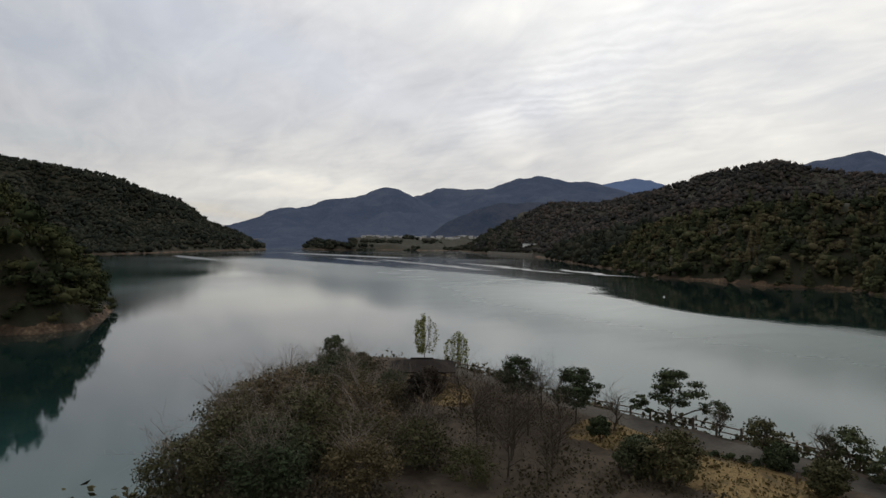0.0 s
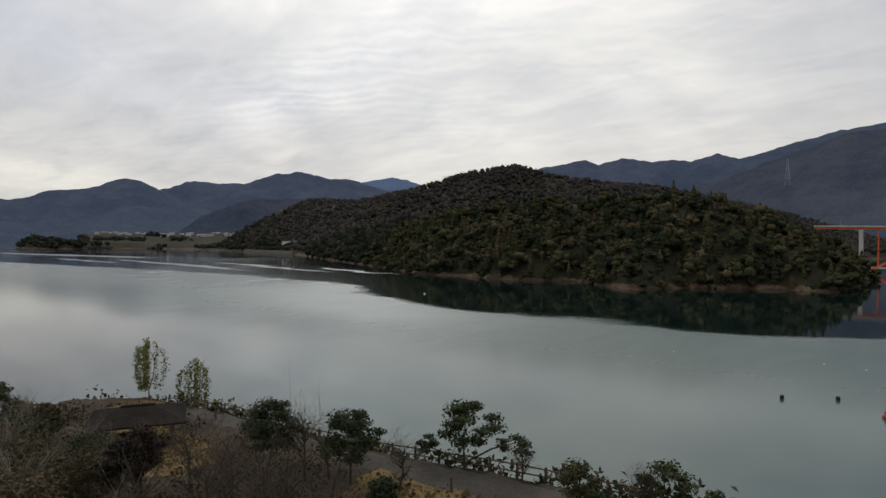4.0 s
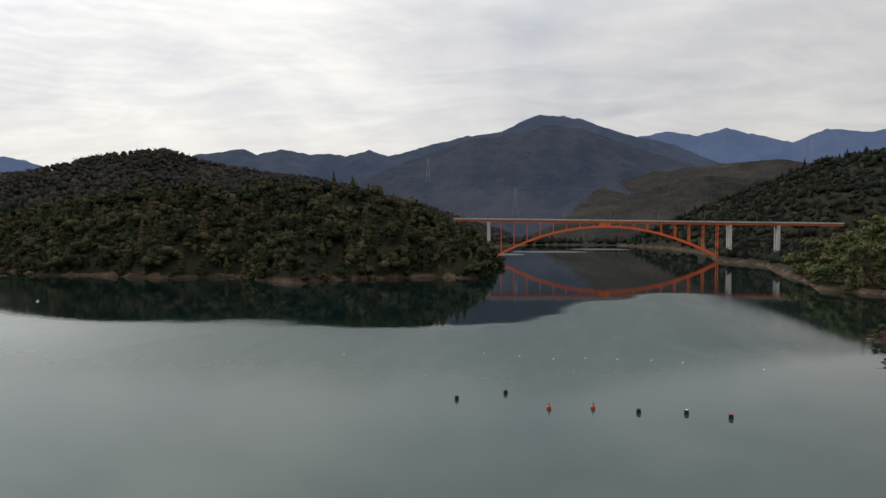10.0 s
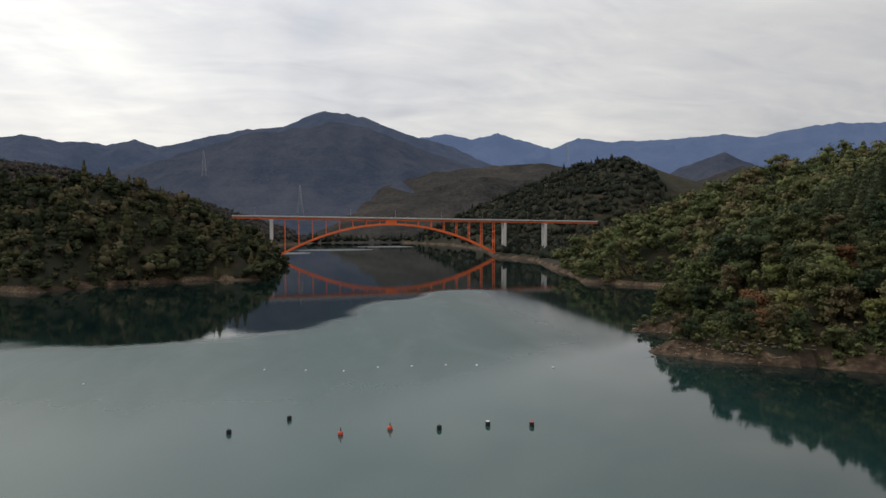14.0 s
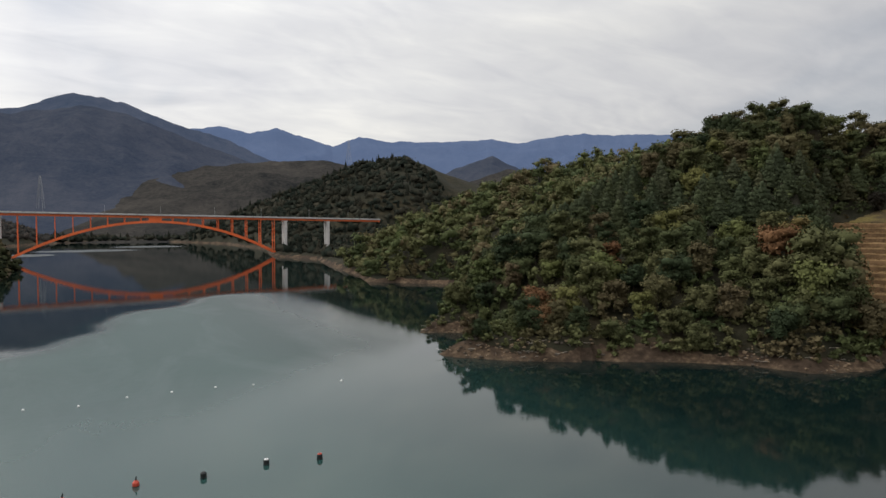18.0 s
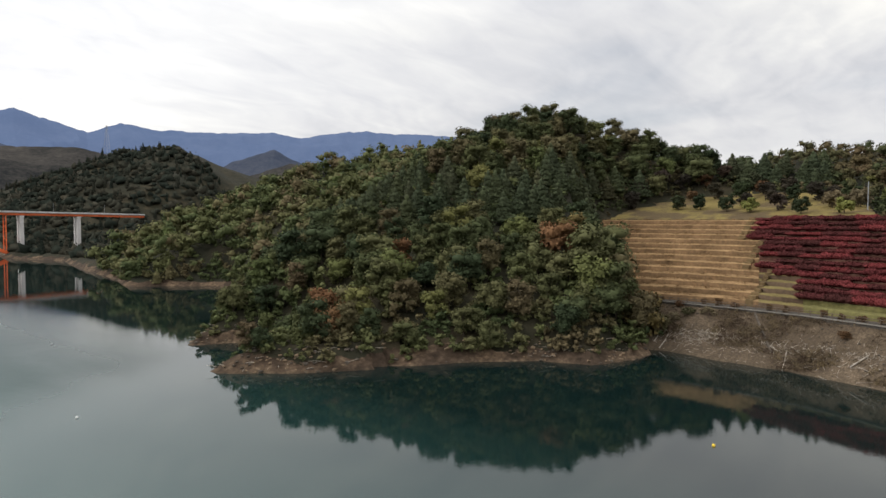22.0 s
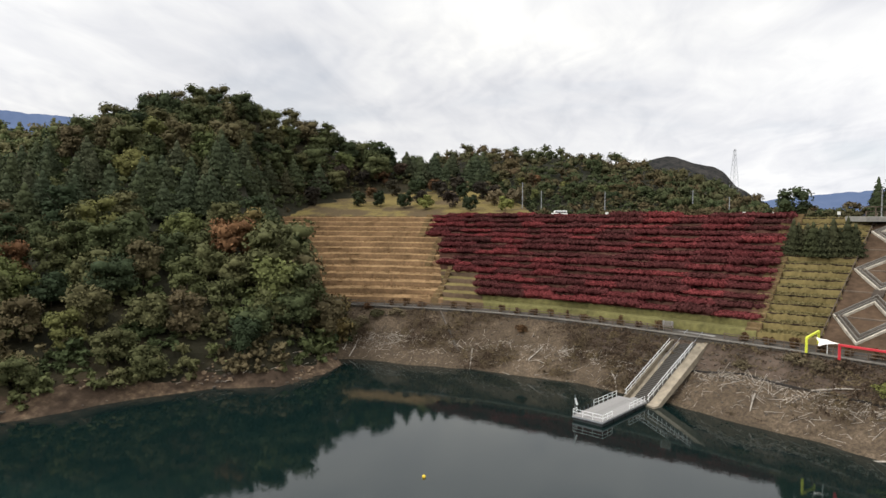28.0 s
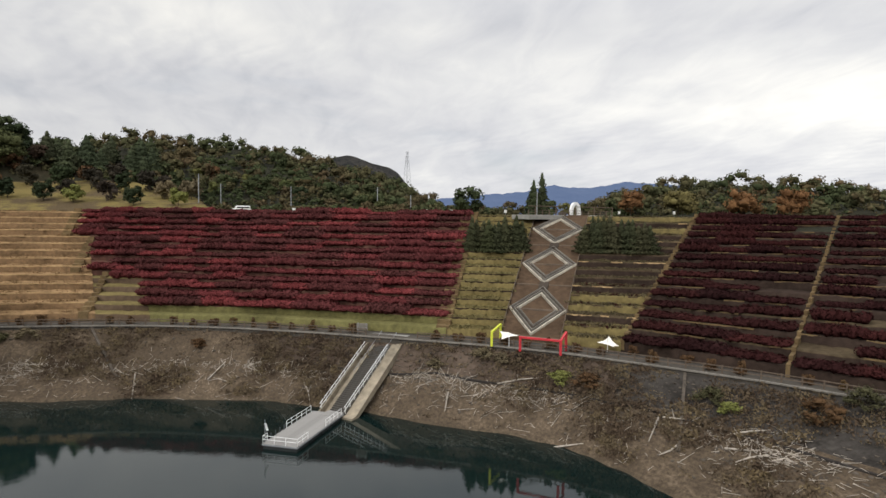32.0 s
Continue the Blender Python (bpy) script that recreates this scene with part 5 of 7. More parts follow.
def build_stairway():
    """The stairway of three diamonds between low walls."""
    root = thing("diamond_stairway", "stairway of three diamonds in pale concrete on a bare brown slope", "stairway", kind="structure")

    def spot(u, v, up):
        p = slope_at(u, v)
        return Vector((p.x, p.y, slope_z(v) + up))

    def slab(bm, a, b, c, d, up, deep):
        """A ribbon on the slope between two edges (a to b, d to c), each (u, v)."""
        tops = [bm.verts.new(spot(*p, up)) for p in (a, b, c, d)]
        lows = [bm.verts.new(spot(*p, up - deep)) for p in (a, b, c, d)]
        bm.faces.new(tops)
        bm.faces.new(lows[::-1])
        for k in range(4):
            bm.faces.new((lows[k], lows[(k + 1) % 4], tops[(k + 1) % 4], tops[k]))

    for k in range(3):
        v0, v1 = k / 3, (k + 1) / 3
        piece("slope_panel", REDDISH_SOIL, root, lambda bm: slab(bm, (4.0, v0), (5.0, v0), (5.0, v1), (4.0, v1), 0.25, 1.6), "bare brown soil")
        m = (v0 + v1) / 2
        mid, left, right, low, top = 4.5, 4.015, 4.985, v0 + 0.014, v1 - 0.014
        for ax, ay, bx, by in ((mid, low, left, m), (left, m, mid, top), (mid, top, right, m), (right, m, mid, low)):
            # each walk has its pale retaining wall on the downhill side
            if max(ay, by) > m + 0.01:
                bands = ((0.0, 0.02, GREY_KERB, "kerb", 0.62), (0.03, 0.14, WALKWAY, "walkway", 0.36), (0.18, 0.02, GREY_KERB, "kerb", 0.66), (0.21, 0.07, WALKWAY, "gutter", 0.34), (0.29, 0.05, STAIR_WALL, "retaining_wall", 0.6))
            else:
                bands = ((0.0, 0.05, STAIR_WALL, "retaining_wall", 0.6), (0.065, 0.07, WALKWAY, "gutter", 0.34), (0.145, 0.02, GREY_KERB, "kerb", 0.66), (0.175, 0.14, WALKWAY, "walkway", 0.36), (0.325, 0.02, GREY_KERB, "kerb", 0.62))
            for inset, width, mat, name, up in bands:
                pts = []
                for s in (inset, inset + width):
                    pts.append([(mid + (px - mid) * (1 - s), m + (py - m) * (1 - s)) for px, py in ((ax, ay), (bx, by))])
                piece(name, mat, root, lambda bm: slab(bm, pts[0][0], pts[0][1], pts[1][1], pts[1][0], up, 1.2))
        piece("landing", WALKWAY, root, lambda bm: slab(bm, (4.42, v1 - 0.026), (4.58, v1 - 0.026), (4.58, v1 + 0.02), (4.42, v1 + 0.02), 0.56, 1.2))
        for vv in (v0 + 0.004, m):
            piece("cross_beam", TIMBER, root, lambda bm: slab(bm, (4.0, vv), (5.0, vv), (5.0, vv + 0.004), (4.0, vv + 0.004), 0.36, 0.5))
    for u in (4.0, 5.0):
        for k in range(24):
            a, b = spot(u, k / 24, 0.0), spot(u, (k + 1) / 24, 0.0)
            piece("rail_post", TIMBER, root, lambda bm: bar(bm, a + Vector((0, 0, -0.8)), a + Vector((0, 0, 1.1)), 0.14))
            piece("handrail", TIMBER, root, lambda bm: bar(bm, a + Vector((0, 0, 0.95)), b + Vector((0, 0, 0.95)), 0.1, 0.12))


def line_points(line, gap, shift=0.0):
    """Points every gap metres along a plan line, with the way ahead."""
    out, need = [], shift
    for a, b in zip(line, line[1:]):
        a, b = Vector(a), Vector(b)
        length = (b - a).length
        while need < length:
            out.append((a + (b - a) * need / length, (b - a).normalized()))
            need += gap
        need -= length
    return out


PROM_LINE = [(150.5, 97), (152.5, 86), (151, 63.6), (149, 52), (144.5, 39), (138, 26), (131, 14), (123, 1), (116, -8), (110, -13.6), (104, -19), (97, -25), (90, -30), (78, -37)]


def build_promenade():
    pts = line_points(PROM_LINE, 2.0)
    verts, quads = [], []
    for k, (p, d) in enumerate(pts):
        inland = Vector((-d.y, d.x))
        if inland.x < 0:
            inland = -inland
        a, b = p - inland * 0.6, p + inland * 4.4
        verts += [(a.x, a.y, 8.2), (a.x, a.y, 9.28), (b.x, b.y, 9.36), (b.x, b.y, 8.2)]
        if k:
            o = 4 * k
            quads += [(o - 4 + m, o + m, o + m + 1, o - 3 + m) for m in range(3)]
    road = new("pavement", from_arrays("pavement", np.array(verts), np.array(quads), [ASPHALT]))
    tagged(road, "grey lakeside promenade of worn asphalt", "path", kind="structure")
    fence = thing("fence", "low dark wooden fence along the promenade", "fence")
    post = bmesh.new()
    box(post, -0.08, -0.08, -0.5, 0.08, 0.08, 1.05, edge=0.02)
    post_mesh = shape("post", post, TIMBER)
    last = None
    for p, d in line_points(PROM_LINE, 2.2, 1.0):
        if 11.5 < p.y < 17.5:
            last = None
            continue
        ob = part("post", post_mesh, fence)
        ob.matrix_basis = pose(p.x, p.y, 9.28, 0, 0, math.degrees(math.atan2(d.y, d.x)))
        if last is not None:
            for up in (0.45, 0.92):
                piece("rail", TIMBER, fence, lambda bm: bar(bm, (last.x, last.y, 9.28 + up), (p.x, p.y, 9.28 + up), 0.08, 0.12))
        last = p
    kerb = thing("kerb", "pale concrete kerb along the lake side of the promenade", "kerb", kind="structure")
    last = None
    for p, d in line_points(PROM_LINE, 4.0):
        if last is not None:
            out = Vector((d.y, -d.x)) if d.y < 0 else Vector((-d.y, d.x))
            out = out if out.x < 0 else -out
            a, b = last + out * 0.75, p + out * 0.75
            piece("kerb_stone", GREY_KERB, kerb, lambda bm: bar(bm, (a.x, a.y, 9.2), (b.x, b.y, 9.2), 0.25, 0.24, 0.02))
        last = p
    # round shrubs clipped along the promenade
    rng = np.random.default_rng(43)
    protos = []
    for k in range(3):
        r = np.random.default_rng(220 + k)
        ob = new("clipped_shrub", from_arrays("clipped_shrub", *round_crown(r, 2.0, 1.6, -0.1, 7, 330, 0.17), [RUST_LEAVES]))
        protos.append(tagged(ob, "rounded rust brown shrub beside the promenade", "shrub", "shrubs along the promenade"))
    poses = [[], [], []]
    for n, (p, d) in enumerate(line_points(PROM_LINE, 3.6, 4.0)):
        if 10.5 < p.y < 18.5 or rng.random() < 0.28:
            continue
        inland = Vector((-d.y, d.x))
        inland = inland if inland.x > 0 else -inland
        q = p + inland * (0.9 if p.y > -12 else rng.choice([0.8, 3.6]))
        poses[n % 3].append(at_pose(q.x, q.y, 9.3, rng.uniform(0, 360), rng.uniform(0.55, 0.95), rng.uniform(0.7, 1.1)))
    for ob, some in zip(protos, poses):
        repeat(ob, some)


def build_bank():
    """The drawdown bank between the promenade and the water: soil, rubble, drains and driftwood."""
    rng = np.random.default_rng(44)
    shore = [(136, 80.5), (138.5, 76), (136.5, 66), (135.5, 54), (133, 42), (130, 32), (121, 19), (114.5, 10), (109, 3), (104, -2), (98, -5), (89, -8), (76, -9), (60, -8)]
    rows = [(line_points(PROM_LINE, 1.5), 9.0)]
    upper = rows[0][0]
    n = len(upper)
    total = sum((Vector(b) - Vector(a)).length for a, b in zip(shore, shore[1:]))
    lower = line_points(shore, total / (n + 1))[:n]
    m = 26
    grid = np.zeros((n, m + 1, 3))
    for k in range(n):
        for j in range(m + 1):
            s = j / m
            p = lower[k][0].lerp(upper[k][0], s)
            hump = -0.75 * math.sin(s * math.pi) if s < 1 else 0
            grid[k, j] = (p.x, p.y, -0.35 + 9.5 * s + hump)
    wob = lattice(grid[..., 0], grid[..., 1], 3.0, 31) * 0.28 + lattice(grid[..., 0], grid[..., 1], 9.0, 32) * 0.30
    side = np.abs((grid[..., 0] - 121.6) * 0.635 + (grid[..., 1] - 24.0) * 0.772)
    wob = np.where(side < 7, np.minimum(wob, 0), wob) - 0.5 * np.clip((7 - side) / 4, 0, 1)
    wob[:, -2:] *= 0.1
    grid[..., 2] += wob
    bank = sheet("embankment", grid[..., 0], grid[..., 1], grid[..., 2], BANK)
    bank.data.materials.append(RIPRAP)
    bank.data.materials.append(RIPRAP_DARK)
    upper_half = [((c % m) / m > 0.62) * (2 if c // m > 0.74 * n else int(c // m > 0.40 * n)) for c in range((n - 1) * m)]
    bank.data.polygons.foreach_set("material_index", upper_half)
    tagged(bank, "brown lake bank of soil, dead weeds and rubble below the promenade", "embankment", kind="structure")

    def on_bank(k, s):
        i, j = min(int(k), n - 2), min(int(s * m), m - 1)
        fk, fs = k - i, s * m - j
        return (grid[i, j] * (1 - fk) + grid[i + 1, j] * fk) * (1 - fs) + (grid[i, j + 1] * (1 - fk) + grid[i + 1, j + 1] * fk) * fs

    # rubble: angular stones over the upper bank
    c, rad = [], []
    for _ in range(4200):
        k, s = rng.uniform(0, n - 1.01), rng.uniform(0.22, 0.97)
        if rng.random() > 0.12 + 0.7 * (k / n > 0.42) * (s > 0.42):
            continue
        c.append(on_bank(k, s) - (0, 0, 0.06))
        rad.append(rng.uniform(0.08, 0.26))
    rad = np.array(rad)
    v, q = balls(rng, np.array(c), np.stack([rad * 1.25, rad, rad * 0.65], 1), 0.28)
    tagged(new("rubble", from_arrays("rubble", v, q, [STONE])), "grey angular rubble stones on the lake bank", "stones", kind="stuff")
    # driftwood
    verts, quads = [], []
    piles = ((0.648, 0.56, 0.030, 0.03), (0.67, 0.51, 0.03, 0.05), (0.60, 0.47, 0.04, 0.06), (0.545, 0.56, 0.02, 0.03), (0.58, 0.58, 0.03, 0.03), (0.858, 0.57, 0.014, 0.04), (0.878, 0.56, 0.012, 0.05), (0.905, 0.58, 0.02, 0.03), (0.84, 0.54, 0.02, 0.05),
             (0.10, 0.45, 0.04, 0.06), (0.08, 0.36, 0.04, 0.06), (0.13, 0.50, 0.03, 0.04), (0.21, 0.46, 0.03, 0.04), (0.29, 0.53, 0.04, 0.03), (0.36, 0.52, 0.03, 0.03), (0.42, 0.50, 0.04, 0.06))
    for _ in range(1700):
        if rng.random() < 0.62:
            pk, ps, dk, ds = piles[rng.integers(0, len(piles))]
            k, s = n * (pk + rng.normal(0, dk * 0.7)), ps + rng.normal(0, ds)
        else:
            k, s = rng.uniform(2, n - 2), rng.choice([rng.normal(0.45, 0.08), rng.normal(0.22, 0.10), rng.uniform(0.05, 0.7)], p=[0.5, 0.25, 0.25])
        if not 2 < k < n - 2:
            continue
        if not 0.03 < s < 0.9:
            continue
        a = on_bank(k, s)
        t = rng.normal(0, 0.6) if rng.random() < 0.6 else rng.uniform(0, 3.1)
        d = (Vector(upper[int(k)][1]).to_3d())
        way = np.array([d.x * math.cos(t) - d.y * math.sin(t), d.x * math.sin(t) + d.y * math.cos(t), 0])
        long = rng.uniform(0.3, 1.1) if rng.random() < 0.88 else rng.uniform(1.1, 2.6)
        b = a + way * long
        near = np.argmin(np.hypot(grid[..., 0] - b[0], grid[..., 1] - b[1]))
        b[2] = grid[..., 2].ravel()[near]
        thick = rng.uniform(0.018, 0.036) + 0.008 * long
        limb(rng, verts, quads, a + (0, 0, 0.12), b + (0, 0, 0.14), thick, thick * 0.6, 5)
    tagged(new("driftwood", from_arrays("driftwood", np.array(verts), np.array(quads), [DRIFT], smooth=True)), "bleached driftwood sticks strewn over the lake bank", "driftwood", kind="stuff")
    # single stranded logs
    for k, s, t, long in ((0.025, 0.12, 1.4, 5), (0.04, 0.40, -1.7, 5), (0.228, 0.43, -1.3, 5.2), (0.30, 0.30, 1.2, 4), (0.355, 0.53, 0.1, 3.5), (0.415, 0.36, -0.9, 4), (0.578, 0.44, -1.4, 3.2), (0.63, 0.60, 0.1, 6.5), (0.672, 0.02, 0.1, 4), (0.785, 0.58, 0.0, 2.6), (0.782, 0.58, -1.6, 3.6), (0.84, 0.60, 0.35, 4.0), (0.838, 0.49, 0.1, 5.0), (0.87, 0.53, -2.6, 3.4), (0.80, 0.42, -2.2, 2.6)):
        a = on_bank(k * n, s)
        d = upper[int(k * n)][1]
        way = Vector((d.x * math.cos(t) - d.y * math.sin(t), d.x * math.sin(t) + d.y * math.cos(t)))
        b = np.array([a[0] + way.x * long, a[1] + way.y * long, 0])
        b[2] = grid[..., 2].ravel()[np.argmin(np.hypot(grid[..., 0] - b[0], grid[..., 1] - b[1]))]
        vv, qq = [], []
        mid = (a + b) / 2 + rng.normal(0, 0.15, 3)
        limb(rng, vv, qq, a + (0, 0, 0.15), mid + (0, 0, 0.25), 0.13, 0.11, 7)
        limb(rng, vv, qq, mid + (0, 0, 0.25), b + (0, 0, 0.2), 0.11, 0.05, 7)
        limb(rng, vv, qq, mid + (0, 0, 0.25), mid + rng.normal(0, 0.5, 3) + (0, 0, 0.7), 0.07, 0.03, 5)
        tagged(new("log", from_arrays("log", np.array(vv), np.array(qq), [DRIFT], smooth=True)), "bleached driftwood log stranded on the lake bank", "log", "stranded logs")
    # concrete drains down the bank, and the long berm ribs
    for k in (0.205, 0.80):
        drain = thing("drain", "narrow concrete drain channel running down the lake bank", "drain", kind="structure")
        for s in range(7):
            a, b = on_bank(k * n, 0.36 + s * 0.09), on_bank(k * n, 0.36 + (s + 1) * 0.09)
            piece("channel", STONE, drain, lambda bm: bar(bm, Vector(a) + Vector((0, 0, 0.1)), Vector(b) + Vector((0, 0, 0.1)), 0.4, 0.3, 0.03))
    for s0 in (0.62,):
        berm = thing("berm", "dark stone berm line along the lake bank", "embankment", kind="structure")
        for k in range(int(n * 0.44), n - 4, 3):
            a, b = on_bank(k, s0), on_bank(k + 3, s0)
            piece("berm_stone", DARK_STONE, berm, lambda bm: bar(bm, Vector(a) + Vector((0, 0, -0.02)), Vector(b) + Vector((0, 0, -0.02)), 0.4, 0.3, 0.04))
    # dead weeds and brush on the bank
    x, y, z = [], [], []
    for _ in range(9000):
        k, s = rng.uniform(0, n - 1.01), rng.uniform(0.12, 0.98)
        p = on_bank(k, s)
        if lattice(np.array(p[0]), np.array(p[1]), 6.0, 33) + 0.8 * (s - 0.6) + rng.normal(0, 0.25) > 0.0:
            x.append(p[0]), y.append(p[1]), z.append(p[2])
    r = np.random.default_rng(230)
    kinds = []
    for _ in range(3):
        at = r.normal(0, 1, (26, 3)) * (0.5, 0.5, 0.10) + (0, 0, 0.16)
        kinds.append(leaf_quads(r, at, np.zeros((26, 3)), np.full(26, 0.13)))
    brush = from_arrays("brush", *stamp(rng, kinds, np.array(x), np.array(y), np.array(z), rng.uniform(0.5, 1.4, len(x))), [BRUSH])
    tagged(new("brush", brush), "dead brown weeds and brush on the lake bank", "weeds", kind="stuff")
    for k, s, mat, word, size in ((0.692, 0.72, YELLOW_LEAVES, "yellow green", 3.0), (0.835, 0.76, YELLOW_LEAVES, "yellow green", 2.2), (0.895, 0.82, RUST_LEAVES, "rust red", 5.0), (0.718, 0.74, RUST_LEAVES, "rust brown", 3.4), (0.92, 0.95, OLIVE_LEAVES, "olive green", 4.0), (0.822, 0.80, OLIVE_LEAVES, "olive brown", 3.4), (0.62, 0.86, STRAW_LEAVES, "straw brown", 3.0), (0.64, 0.84, STRAW_LEAVES, "straw brown", 2.4),
                                 (0.05, 0.80, OLIVE_LEAVES, "olive brown", 4.0), (0.08, 0.70, STRAW_LEAVES, "straw brown", 3.4), (0.03, 0.62, OLIVE_LEAVES, "olive brown", 4.2), (0.11, 0.84, OLIVE_LEAVES, "olive brown", 3.2), (0.14, 0.88, STRAW_LEAVES, "straw brown", 3.0), (0.06, 0.93, RUST_LEAVES, "rust brown", 2.8), (0.10, 0.95, RUST_LEAVES, "rust brown", 2.4), (0.02, 0.86, OLIVE_LEAVES, "olive green", 4.4), (0.31, 0.75, RUST_LEAVES, "rust red", 2.4), (0.57, 0.7, STRAW_LEAVES, "straw brown", 2.2)):
        p = on_bank(k * n, s)
        r = np.random.default_rng(int(1000 * k))
        ob = new("bank_shrub", from_arrays("bank_shrub", *pad_crown(r, size * 1.15, size * 0.5, -0.1, 15, 900, 0.12), [mat]))
        ob.matrix_basis = pose(*p)
        tagged(ob, f"straggling {word} shrub on the lake bank", "shrub", "shrubs on the bank")


DARK_STONE = plain("dark_berm_stone", (0.034, 0.030, 0.027), 1.0, 1.5, 0.4, relief=0.5)
RIPRAP_DARK = plain("dark_grey_riprap", (0.046, 0.041, 0.036), 1.0, 1.6, 0.5, spec=0.05, relief=1.0)
BRUSH = foliage("dead_brush", by_object=False, stops=[(0.0, (0.050, 0.036, 0.024)), (0.4, (0.085, 0.060, 0.040)), (0.7, (0.120, 0.092, 0.056)), (1.0, (0.165, 0.120, 0.062))], cell=0.6)
RIPRAP = plain("dark_riprap_and_dead_weeds", (0.078, 0.058, 0.044), 1.0, 1.6, 0.5, spec=0.05, relief=1.0)
STRAW_LEAVES = foliage("dead_weed_stems", (0.135, 0.105, 0.066))
GOLD_TUFTS = foliage("golden_grass_blades", (0.19, 0.112, 0.058), by_object=False, cell=0.5)
PALE_TUFTS = foliage("fading_grass_blades", (0.145, 0.118, 0.052), by_object=False, cell=0.5)
DULL_TUFTS = foliage("brown_grass_blades", (0.075, 0.056, 0.032), by_object=False, cell=0.5)
build_terraces()
build_terrace_tufts()
build_hedges()
build_stairway()
build_promenade()
build_bank()
# ---- things in the park and on the water ----
def build_slope_lawn(g, b):
    """Mown slope: gold and fading green grass with worn brown patches."""
    p = place(g)
    fine, big = g.noise(p, 2.2, 5, 0.65), g.noise(p, 0.09, 4, 0.6)
    gold = g.ramp(fine, [(0.3, (0.115, 0.090, 0.034)), (0.65, (0.200, 0.155, 0.058))])
    worn = g.ramp(fine, [(0.3, (0.060, 0.045, 0.026)), (0.65, (0.110, 0.080, 0.045))])
    wire(g, b, "Base Color", g.mix(g.ramp(big, [(0.46, 0.0), (0.58, 1.0)]), gold, worn))
    bump(g, b, fine, 0.8, 0.12)


SLOPE_LAWN = material("slope_lawn", build_slope_lawn, 1.0, 0.05)
MAPLE = foliage("rust_orange_leaves", (0.150, 0.068, 0.030), vary=0.5)
GOLDEN = foliage("golden_brown_leaves", (0.110, 0.088, 0.036), vary=0.5)
PURPLE_LEAVES = foliage("dark_purple_leaves", (0.026, 0.018, 0.018))
CLIPPED = foliage("clipped_conifer_needles", (0.036, 0.038, 0.020), vary=0.5)
BUSH_LEAVES = foliage("dark_bush_leaves", (0.022, 0.030, 0.016))


def build_dock():
    """The floating landing stage below the stairs."""
    a, b = Vector((109.7, 31.3)), Vector((121.8, 25.0))
    d = (b - a).normalized()
    long = (b - a).length
    root = thing("floating_dock", "grey floating landing stage with white railings below the stairs", "dock", at=(a.x, a.y, 0), turn=math.degrees(math.atan2(d.y, d.x)))
    half = 2.4
    for k in range(4):
        x = long * k / 4
        piece("float", BLACK, root, lambda bm: box(bm, x + 0.1, -half + 0.15, -0.4, x + long / 4 - 0.1, half - 0.15, 0.42, edge=0.06), "black float under the deck")
    piece("deck_frame", STEEL, root, lambda bm: box(bm, 0, -half, 0.42, long, half, 0.62, edge=0.03))
    n = 32
    board = bmesh.new()
    box(board, -long / n / 2 + 0.015, -half + 0.06, 0.62, long / n / 2 - 0.015, half - 0.06, 0.70, edge=0.01)
    mesh = shape("deck_board", board, DECKING)
    for k in range(n):
        ob = part("deck_board", mesh, root)
        ob.matrix_basis = pose((k + 0.5) * long / n, 0, 0.002 * (k % 3))

    def railing(name, x0, y0, x1, y1):
        rail = part(name, None, root, "white tubular railing")
        p, q = Vector((x0, y0, 0.70)), Vector((x1, y1, 0.70))
        m = max(2, round((q - p).length / 1.4))
        for k in range(m + 1):
            c = p.lerp(q, k / m)
            piece("post", WHITE, rail, lambda bm: rod(bm, c, c + Vector((0, 0, 0.9)), 0.04))
        for up in (0.45, 0.9):
            piece("rail", WHITE, rail, lambda bm: rod(bm, p + Vector((0, 0, up)), q + Vector((0, 0, up)), 0.035))

    railing("railing", 0.15, -half + 0.1, 0.15, half - 0.1)
    railing("railing", 0.15, -half + 0.1, 2.9, -half + 0.1)
    railing("railing", 6.0, half - 0.1, long - 0.6, half - 0.1)
    railing("railing", 0.15, half - 0.1, 1.2, half - 0.1)
    railing("railing", 8.0, -half + 0.1, long - 0.6, -half + 0.1)
    for k in range(4):
        piece("mooring_post", DARK_STEEL, root, lambda bm: rod(bm, (2.0 + 1.1 * k, half - 0.15, 0.7), (2.0 + 1.1 * k, half - 0.15, 1.35), 0.09, 0.08))
    piece("flag_pole", STEEL, root, lambda bm: rod(bm, (0.3, half - 0.3, 0.7), (0.3, half - 0.3, 3.6), 0.04))

    def flag(bm):
        pts = [(0.3 + 0.05 * k, half - 0.3 - 0.06 * k, 3.1 - 0.24 * k) for k in range(5)]
        for p, q in zip(pts, pts[1:]):
            bar(bm, p, q, 0.03, 0.26)

    piece("flag", WHITE, root, flag, "limp white flag")


SLIPWAY = plain("stained_tan_concrete", (0.23, 0.195, 0.142), 0.9, 1.1, 0.45, relief=0.3)


